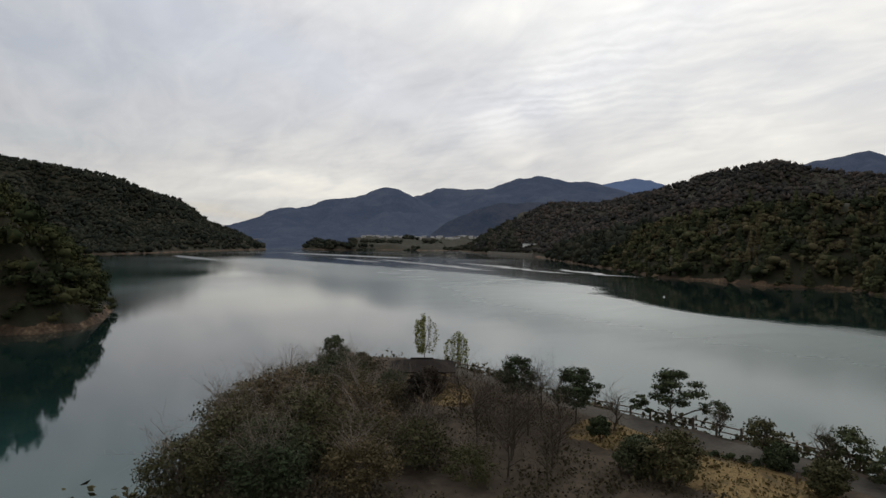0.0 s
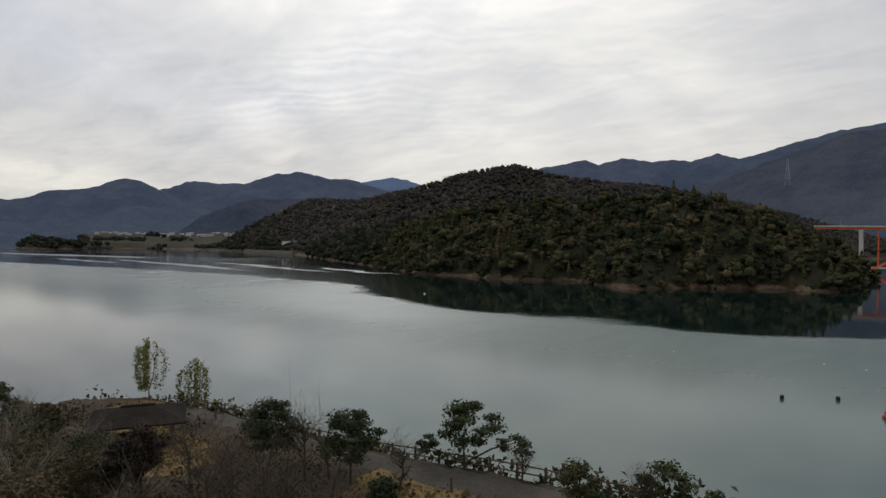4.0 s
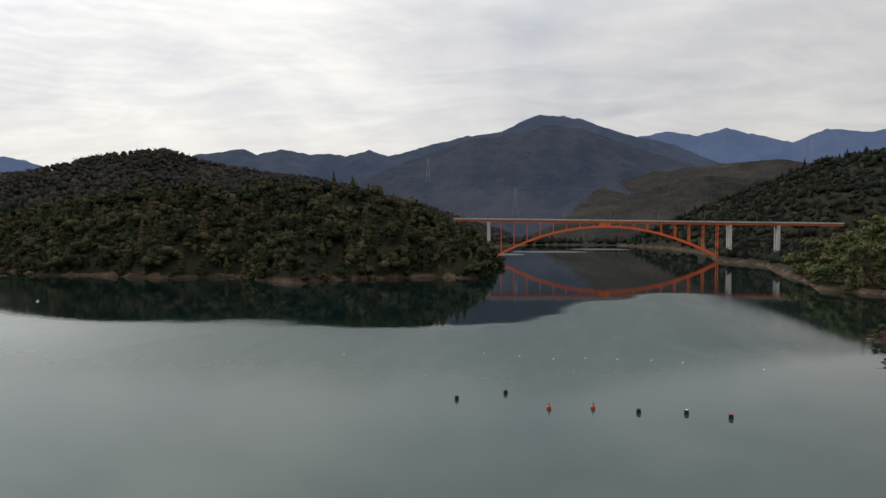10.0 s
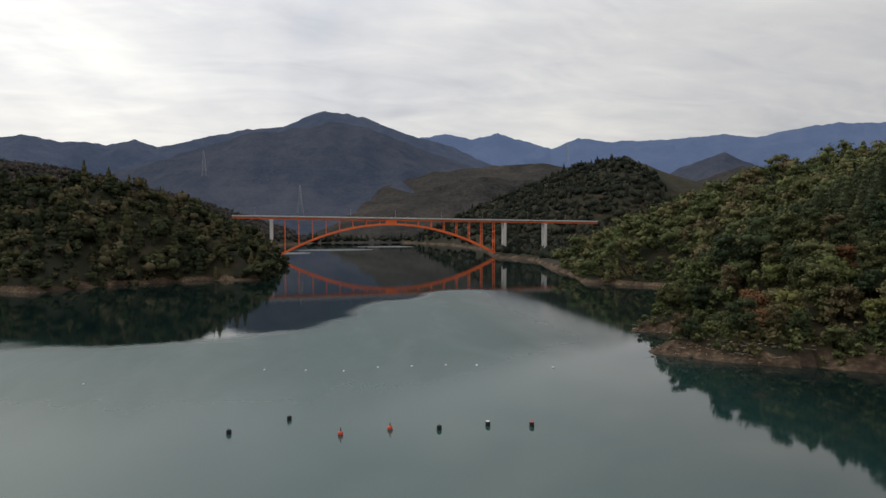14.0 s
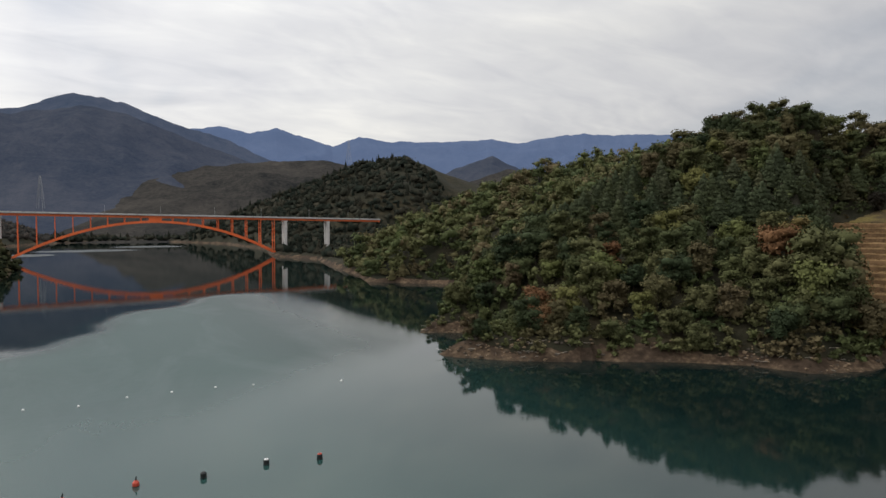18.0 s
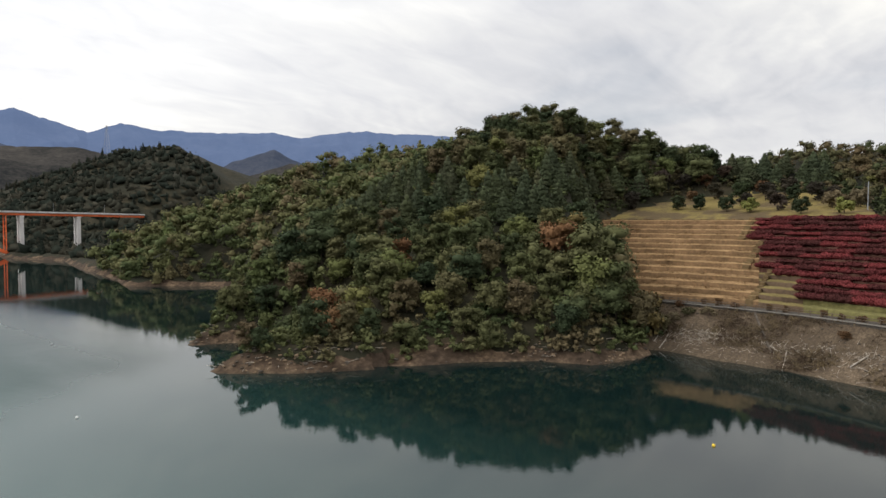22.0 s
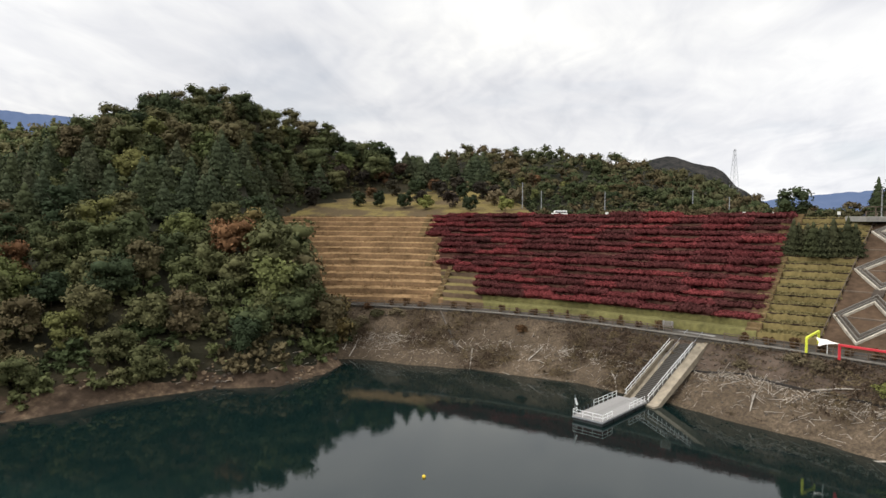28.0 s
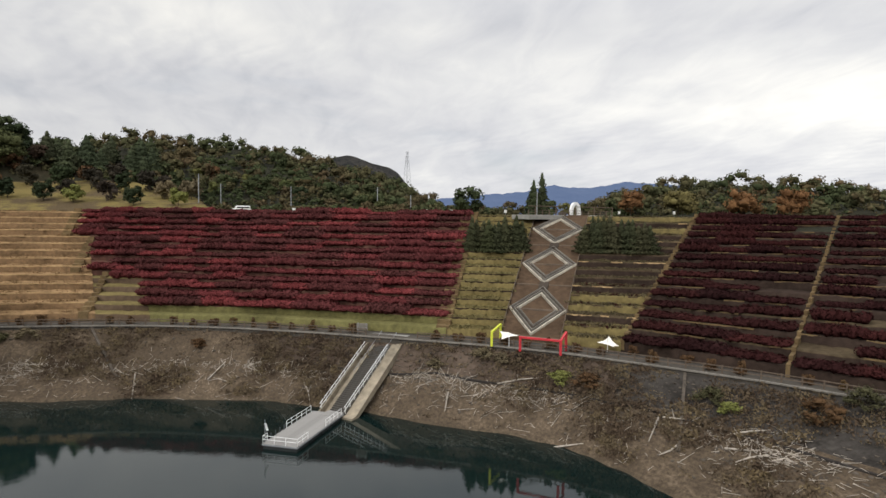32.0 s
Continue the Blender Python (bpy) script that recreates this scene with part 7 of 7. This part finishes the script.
def build_headland_fence():
    root = thing("fence", "rustic log fence with two rails along the headland edge", "fence")
    bm = bmesh.new()
    rod(bm, (0, 0, -0.4), (0, 0, 1.15), 0.10, 0.09, 8)
    mesh = shape("post", bm, TIMBER)
    last = None
    for p, d in line_points(FENCE, 2.0):
        z = ground_at(p.x, p.y) + 0.1
        ob = part("post", mesh, root)
        ob.matrix_basis = pose(p.x, p.y, z)
        if last is not None:
            for up in (0.5, 0.98):
                piece("rail", TIMBER, root, lambda b: rod(b, (*last[:2], last[2] + up), (p.x, p.y, z + up), 0.055, sides=6))
        last = (p.x, p.y, z)


def build_pavilion():
    x, y = -44.0, -15.6
    root = thing("pavilion", "open wooden rest pavilion with a dark shallow hipped roof", "pavilion", at=(x, y, ground_at(x, y) + 0.1), turn=62)
    for px in (-2.4, 0, 2.4):
        for py in (-2.3, 2.3):
            piece("post", TIMBER, root, lambda bm: box(bm, px - 0.1, py - 0.1, -0.5, px + 0.1, py + 0.1, 1.95, edge=0.02))

    def roof(bm):
        low = [bm.verts.new(v) for v in ((-3.4, -3.0, 1.9), (3.4, -3.0, 1.9), (3.4, 3.0, 1.9), (-3.4, 3.0, 1.9))]
        rim = [bm.verts.new((v.co.x, v.co.y, 2.04)) for v in low]
        ridge = [bm.verts.new((-1.1, 0, 2.85)), bm.verts.new((1.1, 0, 2.85))]
        bm.faces.new(low[::-1])
        for k in range(4):
            bm.faces.new((low[k], low[(k + 1) % 4], rim[(k + 1) % 4], rim[k]))
        bm.faces.new((rim[0], rim[1], ridge[1], ridge[0]))
        bm.faces.new((rim[1], rim[2], ridge[1]))
        bm.faces.new((rim[2], rim[3], ridge[0], ridge[1]))
        bm.faces.new((rim[3], rim[0], ridge[0]))

    piece("roof", ROOFING, root, roof, "dark shingled roof")
    for py in (-2.3, 2.3):
        piece("beam", TIMBER, root, lambda bm: bar(bm, (-2.8, py, 1.85), (2.8, py, 1.85), 0.14, 0.2))
    piece("ridge_cap", ROOFING, root, lambda bm: bar(bm, (-1.2, 0, 2.86), (1.2, 0, 2.86), 0.3, 0.14, 0.03))
    bench = thing("picnic_table", "dark wooden picnic table with benches under the pavilion", "table", at=(x + 0.4, y - 0.3, ground_at(x, y) + 0.15), turn=62)
    piece("tabletop", TIMBER, bench, lambda bm: box(bm, -0.9, -0.4, 0.68, 0.9, 0.4, 0.75, edge=0.01))
    for s in (-0.75, 0.75):
        piece("seat", TIMBER, bench, lambda bm: box(bm, -0.9, s - 0.15, 0.40, 0.9, s + 0.15, 0.45, edge=0.01))
        piece("leg", TIMBER, bench, lambda bm: box(bm, s - 0.05, -0.7, -0.2, s + 0.05, 0.7, 0.40))
        piece("leg", TIMBER, bench, lambda bm: box(bm, s - 0.05, -0.1, 0.38, s + 0.05, 0.1, 0.70))


def build_headland_trees():
    def put(ob, x, y, turn=0.0, scale=1.0, drop=0.0):
        ob.matrix_basis = at_pose(x, y, ground_at(x, y) + 0.1 - drop, turn, scale)

    r = np.random.default_rng(60)
    # two young poplars by the fence
    for k, (x, y, h) in enumerate(((-56.6, -8.9, 5.9), (-53.4, -5.9, 5.7))):
        g = np.random.default_rng(300 + k)
        at = []
        for j in range(13):
            t = g.uniform(0, 6.28)
            for s in np.linspace(0.04, 1, 170):
                rad = 0.2 + 1.5 * (j / 13) * (0.5 + 0.5 * math.sin(2.6 * s))
                at.append((math.cos(t) * rad + g.normal(0, 0.14), math.sin(t) * rad + g.normal(0, 0.14), h * (0.12 + 0.88 * s * (1 - 0.25 * j / 13)) + g.normal(0, 0.1)))
        crown = leaf_quads(g, np.array(at), np.zeros((len(at), 3)), np.full(len(at), 0.10))
        put(tree("poplar", "young poplar with yellow green leaves beside the log fence", "tree", crown, YELLOW_LEAVES, wood(g, h * 0.9, 0.07, 1.6, 9), BARK, "young poplars"), x, y)
    # evergreen round trees, each with its own shape
    for k, (x, y, wide, tall, base, mat, word) in enumerate((
            (-33.6, -20.0, 2.8, 3.0, 1.5, PURPLE_LEAVES, "dull purple brown"), (-32.6, -21.6, 2.6, 2.8, 1.5, PURPLE_LEAVES, "dull purple brown"), (-30.3, -13.3, 4.2, 4.0, 1.5, DARK_LEAVES, "dark"), (-25.6, -10.5, 4.3, 3.7, 1.3, DARK_LEAVES, "dark"),
            (-12.4, -13.9, 4.4, 3.3, 0.3, OLIVE_LEAVES, "dense olive"), (-14.6, -14.6, 3.2, 2.4, 0.3, DARK_LEAVES, "dense dark"), (-12.4, -5.1, 3.2, 2.5, 0.6, OLIVE_LEAVES, "sparse olive"), (-10.8, -5.6, 2.2, 1.8, 0.1, DARK_LEAVES, "low dark"),
            (-20.9, -12.1, 1.9, 1.5, 0.5, DARK_LEAVES, "low dark"), (-6.5, -7.5, 2.6, 2.2, 0.2, OLIVE_LEAVES, "low olive"), (-8.7, -1.6, 3.4, 2.5, 0.5, DARK_LEAVES, "sparse dark"), (-5.6, -2.6, 2.4, 2.0, 0.3, DARK_LEAVES, "sparse dark"),
            (-49.3, -23.4, 3.6, 4.0, 1.4, DARK_LEAVES, "dark"), (-15.0, 9.5, 3.4, 3.4, 1.0, OLIVE_LEAVES, "sparse olive"), (-7.0, 13.0, 3.2, 4.4, 1.4, OLIVE_LEAVES, "sparse olive"), (-48.5, -20.5, 3.0, 2.6, 0.8, OLIVE_LEAVES, "olive"))):
        g = np.random.default_rng(320 + k)
        sparse = word.startswith("sparse")
        crown = pad_crown(g, wide * 0.9, tall * 0.92, base, 13 if sparse else 26, 1900 if sparse else 4600, 0.085, 0.45)
        put(tree("evergreen_tree", f"{word} evergreen tree on the grassy headland", "tree", crown, mat, wood(g, base + tall * 0.6, 0.11, wide * 0.5, 7), BARK, "evergreens on the headland"), x, y, 57 * k)
    # the wide tree by the fence with one long low limb
    g = np.random.default_rng(350)
    main = pad_crown(g, 4.6, 3.2, 1.4, 14, 2600, 0.10)
    v, q = pad_crown(g, 2.4, 1.2, 0.0, 7, 620, 0.10)
    limb_tuft = (v + (3.3, 0.6, 1.0), q)
    v, q = pad_crown(g, 2.0, 1.4, 0.0, 7, 560, 0.10)
    low_tuft = (v + (-2.7, -0.4, 0.7), q)
    tv, tq = wood(g, 2.8, 0.12, 2.4, 7)
    lv, lq = [], []
    limb(g, lv, lq, (0, 0, 0.4), (1.6, 0.3, 1.3), 0.08, 0.06)
    limb(g, lv, lq, (1.6, 0.3, 1.3), (3.3, 0.6, 1.8), 0.06, 0.03)
    limb(g, lv, lq, (0, 0, 0.3), (-2.6, -0.4, 1.3), 0.07, 0.03)
    put(tree("spreading_tree", "spreading dark evergreen with one long low limb by the fence", "tree", join(main, limb_tuft, low_tuft), DARK_LEAVES, join((tv, tq), (np.array(lv), np.array(lq))), BARK), -21.7, -3.4, 25)
    # bare trees
    for k, (x, y, tall) in enumerate(((-23.6, -21.4, 5.8), (-20.5, -20.5, 4.8), (-22.2, -9.4, 4.2), (-28.0, -12.2, 5.2), (-27.3, -11.0, 4.8), (-34.5, -20.0, 4.0), (-18.2, -18.8, 4.4), (-26.5, -18.4, 5.0), (-16.2, -20.6, 3.6), (-24.8, -16.0, 4.2), (-24.5, -21.0, 5.6), (-21.2, -20.0, 5.2), (-22.8, -18.6, 5.8), (-19.4, -17.4, 4.8), (-28.4, -17.0, 5.2), (-32.0, -18.0, 4.6), (-26.0, -23.5, 4.8), (-18.0, -22.4, 4.4), (-17.4, -3.2, 2.6), (-9.6, -3.0, 3.0))):
        g = np.random.default_rng(360 + k)
        put(tree("bare_tree", "bare leafless tree with fine grey twigs on the headland", "tree", None, None, wood(g, tall * 0.66, 0.11, tall * 0.66, 15, 7, 0.03), BARK, "bare trees on the headland", "bare_crown"), x, y, 40 * k)
    # the thicket on the near side: half bare, brown and olive bushes
    for k, (x, y, s) in enumerate(((-33.5, -36.5, 1.0), (-37.5, -34.0, 1.0), (-29.5, -37.5, 1.0), (-41.0, -29.0, 1.0), (-48.5, -24.0, 0.85), (-36.0, -32.0, 1.2), (-29.0, -32.5, 1.15), (-45.5, -24.0, 0.95), (-38.5, -25.5, 1.0), (-31.0, -27.5, 1.05),
                                    (-25.2, -30.2, 0.95), (-25.0, -36.0, 1.0), (-22.5, -26.6, 0.85), (-20.4, -31.5, 0.85), (-25.5, -41.0, 0.9), (-21.5, -37.0, 0.9), (-18.6, -25.0, 0.6), (-52.0, -21.0, 0.7), (-44.5, -27.5, 0.85), (-40.5, -20.5, 0.7), (-35.5, -22.2, 0.7))):
        g = np.random.default_rng(380 + k)
        mat, word = ((OLIVE_LEAVES, "olive"), (RUST_DULL, "dull brown"), (OLIVE_LEAVES, "olive"), (DARK_LEAVES, "dark green"))[k % 4]
        crown = pad_crown(g, 5.4, 3.2, 0.4, 34, 5600, 0.085, 0.25)
        put(tree("thicket_bush", f"dense {word} bush with pale bare twigs in the thicket", "bush", crown, mat, wood(g, 3.1, 0.10, 4.0, 20, 6, 0.06), PALE_BARK, "bushes of the thicket", "bare_crown"), x, y, 70 * k, s * 1.05)
    # dry shrubs and weeds outside the fence and on the slope
    rng = np.random.default_rng(62)
    x, y = scatter(rng, -72, 30, -64, 18, 1.5)
    head, d = inside_distance(x, y, HEADLAND), land_depth(x, y)
    keep = (d > 5.0) & (head < -0.3) & (head > -9)
    keep &= (lattice(x, y, 5, 63) > -0.45) & ((head > -2.5) | (y > -14))
    x, y = x[keep], y[keep]
    kinds = []
    for _ in range(3):
        at = r.normal(0, 1, (60, 3)) * (0.5, 0.5, 0.3) + (0, 0, 0.45)
        kinds.append(leaf_quads(r, at, np.zeros((60, 3)), np.full(60, 0.15)))
    me = from_arrays("slope_scrub", *stamp(rng, kinds, x, y, land_height(x, y), rng.uniform(0.7, 1.7, len(x))), [SCRUB])
    tagged(new("slope_scrub", me), "dry brown and green scrub on the headland slope", "scrub", kind="stuff")
    # dead leaves and low brush under the trees
    x, y = scatter(rng, -56, 10, -46, -6, 1.5)
    keep = (inside_distance(x, y, HEADLAND) > 0.3) & (open_lawn(x, y) > 1.5) & (crest(x, y, [(*p, 0) for p in TRACK], 1.0) < -2.4) & (lattice(x, y, 4, 67) + (x < -24) * 0.5 + (y < -22) * 0.4 > 0.1)
    x, y = x[keep], y[keep]
    kinds = []
    for _ in range(3):
        at = r.normal(0, 1, (70, 3)) * (0.5, 0.5, 0.22) + (0, 0, 0.3)
        kinds.append(leaf_quads(r, at, np.zeros((70, 3)), np.full(70, 0.09)))
    me = from_arrays("low_brush", *stamp(rng, kinds, x, y, land_height(x, y) + 0.1, rng.uniform(0.6, 1.5, len(x))), [UNDERBRUSH])
    tagged(new("low_brush", me), "dull brown brush and dead leaves under the headland trees", "brush", kind="stuff")
    # tufts of straw grass over the lawn
    x, y = scatter(rng, -62, 26, -60, 0, 0.75)
    keep = (inside_distance(x, y, HEADLAND) > 0.6) & (crest(x, y, [(*p, 0) for p in TRACK], 1.0) < -1.9) & (open_lawn(x, y) < 1.1)
    x, y = x[keep], y[keep]
    kinds = []
    for _ in range(3):
        at = r.normal(0, 1, (12, 3)) * (0.25, 0.25, 0.03) + (0, 0, 0.10)
        kinds.append(leaf_quads(r, at, np.zeros((12, 3)), np.full(12, 0.10)))
    me = from_arrays("grass_tufts", *stamp(rng, kinds, x, y, land_height(x, y) + 0.12, rng.uniform(0.7, 1.4, len(x))), [TUFTS])
    tagged(new("grass_tufts", me), "tufts of dry straw coloured grass on the headland", "grass", kind="stuff")
    # stumps and marker posts by the track
    for x, y in ((-19.8, -7.4), (-8.6, -7.2), (-45.0, -8.6), (-50.4, -7.6)):
        ob = thing("marker_post", "short dark wooden marker post on the lawn", "post", "marker posts", at=(x, y, ground_at(x, y) + 0.1))
        piece("shaft", TIMBER, ob, lambda bm: rod(bm, (0, 0, -0.3), (0, 0, 0.8), 0.09, 0.09, 8))
        piece("cap", BLACK, ob, lambda bm: rod(bm, (0, 0, 0.8), (0, 0, 0.88), 0.10, 0.05, 8))
    # a low hedge beside the track
    poses = []
    for k in range(9):
        x, y = -16.6 + 0.95 * k, -8.1 + 0.36 * k
        poses.append(at_pose(x, y, ground_at(x, y), 30 * k, 0.9))
    ob = new("low_shrub", from_arrays("low_shrub", *round_crown(r, 1.1, 0.9, -0.05, 6, 320, 0.09), [DARK_LEAVES]))
    tagged(ob, "small dark clipped shrub in a row beside the track", "shrub", "shrub row by the track")
    repeat(ob, poses)


LITTER = plain("trodden_leaf_litter", (0.056, 0.045, 0.034), 1.0, 2.0, 0.4, spec=0.03, relief=0.8)
UNDERBRUSH = foliage("dull_underbrush", (0.050, 0.040, 0.027), by_object=False, cell=0.5)
GRAVEL = plain("grey_gravel_track", (0.064, 0.058, 0.050), 1.0, 3.0, 0.3, relief=0.4)
RUST_DULL = foliage("dull_brown_leaves", (0.095, 0.068, 0.040), vary=0.5)
SCRUB = foliage("dry_scrub", (0.070, 0.062, 0.034), by_object=False, cell=0.4)
TUFTS = foliage("straw_tufts", (0.125, 0.092, 0.042), by_object=False, cell=0.5)
build_lawn_sheet()
build_headland_fence()
build_pavilion()
build_headland_trees()
# ---- far things ----
def build_pylon(x, y, low, tall, wide):
    root = thing("pylon", "grey steel lattice power pylon on a wooded ridge", "pylon", "power pylons", at=(x, y, low), turn=25)
    levels = 7
    size = lambda s: wide * (1 - 0.82 * s)  # noqa: E731
    thick = 0.32
    for cx, cy in ((-1, -1), (1, -1), (1, 1), (-1, 1)):
        piece("leg", STEEL, root, lambda bm: bar(bm, (cx * size(0) / 2, cy * size(0) / 2, -14), (cx * size(1) / 2, cy * size(1) / 2, tall), thick))
    for k in range(levels):
        s0, s1 = k / levels, (k + 1) / levels
        for (ax, ay), (bx, by) in (((-1, -1), (1, -1)), ((1, -1), (1, 1)), ((1, 1), (-1, 1)), ((-1, 1), (-1, -1))):
            a, b = (Vector((px * size(s) / 2, py * size(s) / 2, s * tall)) for px, py, s in ((ax, ay, s0), (bx, by, s1)))
            piece("lattice_bar", STEEL, root, lambda bm: bar(bm, a, b, thick * 0.6))
    for s, reach in ((0.70, 5.2), (0.83, 4.4), (0.96, 3.6)):
        piece("cross_arm", STEEL, root, lambda bm: bar(bm, (0, -reach, s * tall), (0, reach, s * tall), thick * 0.8))


for row in ((-87, 1097, 66, 33, 8), (-382, 1759, 176, 54, 11), (491, 1417, 172, 50, 10), (1070, -146, 84, 50, 10)):
    build_pylon(*row)


def build_village():
    rng = np.random.default_rng(71)
    plaster = plain("pale_house_plaster", (0.62, 0.60, 0.56), 0.9, 0.3, 0.12)
    tiles = plain("grey_roof_tiles", (0.20, 0.20, 0.21), 0.8, 0.5, 0.25)
    for k in range(38):
        u = k / 37
        b, far = radians(58.6 + 11.0 * u + rng.normal(0, 0.15)), 1890 + rng.uniform(0, 90)
        x, y = -math.sin(b) * far, math.cos(b) * far
        z = ground_at(x, y)
        w, d, h = rng.uniform(8, 13), rng.uniform(7, 9), rng.uniform(4.0, 6.5)
        root = thing("house", "pale plastered house with a grey roof above the far shore", "house", "houses of the far village", at=(x, y, z - 0.5), turn=rng.uniform(40, 80))
        piece("wall", plaster, root, lambda bm: box(bm, -w / 2, -d / 2, -2, w / 2, d / 2, h))

        def roof(bm):
            e, o = 0.7, 2.3
            v = [bm.verts.new(p) for p in ((-w / 2 - e, -d / 2 - e, h), (w / 2 + e, -d / 2 - e, h), (w / 2 + e, d / 2 + e, h), (-w / 2 - e, d / 2 + e, h), (-w / 2 - e, 0, h + o), (w / 2 + e, 0, h + o))]
            for f in ((0, 1, 5, 4), (2, 3, 4, 5), (0, 4, 3), (1, 2, 5), (3, 2, 1, 0)):
                bm.faces.new([v[i] for i in f])

        piece("roof", tiles, root, roof, "grey tiled roof")
        for s in (-0.25, 0.25):
            piece("window", DARK_STEEL, root, lambda bm: box(bm, w * s - 0.9, -d / 2 - 0.05, h * 0.45, w * s + 0.9, -d / 2 + 0.05, h * 0.75), "dark window")
    hall = thing("boat_house", "long low white building near the far shore", "building", at=(-905, 632, ground_at(-905, 632) - 0.5), turn=14)
    piece("wall", WHITE, hall, lambda bm: box(bm, -16, -5, -3, 16, 5, 3.6))
    piece("roof", tiles, hall, lambda bm: box(bm, -17, -6, 3.6, 17, 6, 4.4, edge=0.3))
    wall = thing("sea_wall", "pale concrete retaining wall along the far shore", "wall", kind="structure")
    for (ax, ay), (bx, by) in (((-1060, 641), (-990, 625)), ((-990, 625), (-920, 611)), ((-920, 611), (-850, 595))):
        piece("wall_section", GREY_KERB, wall, lambda bm: bar(bm, (ax, ay, 2.0), (bx, by, 2.0), 3.0, 6.0, 0.2))
    far = thing("road_bridge", "slim pale concrete road bridge at the far end of the lake", "bridge")
    piece("deck", PALE_CONCRETE, far, lambda bm: bar(bm, (-2130, 395, 27), (-2130, 625, 27), 9, 3.5))
    for y in (470, 550):
        piece("pier", PALE_CONCRETE, far, lambda bm: box(bm, -2133, y - 2, -6, -2127, y + 2, 25.3))


build_village()
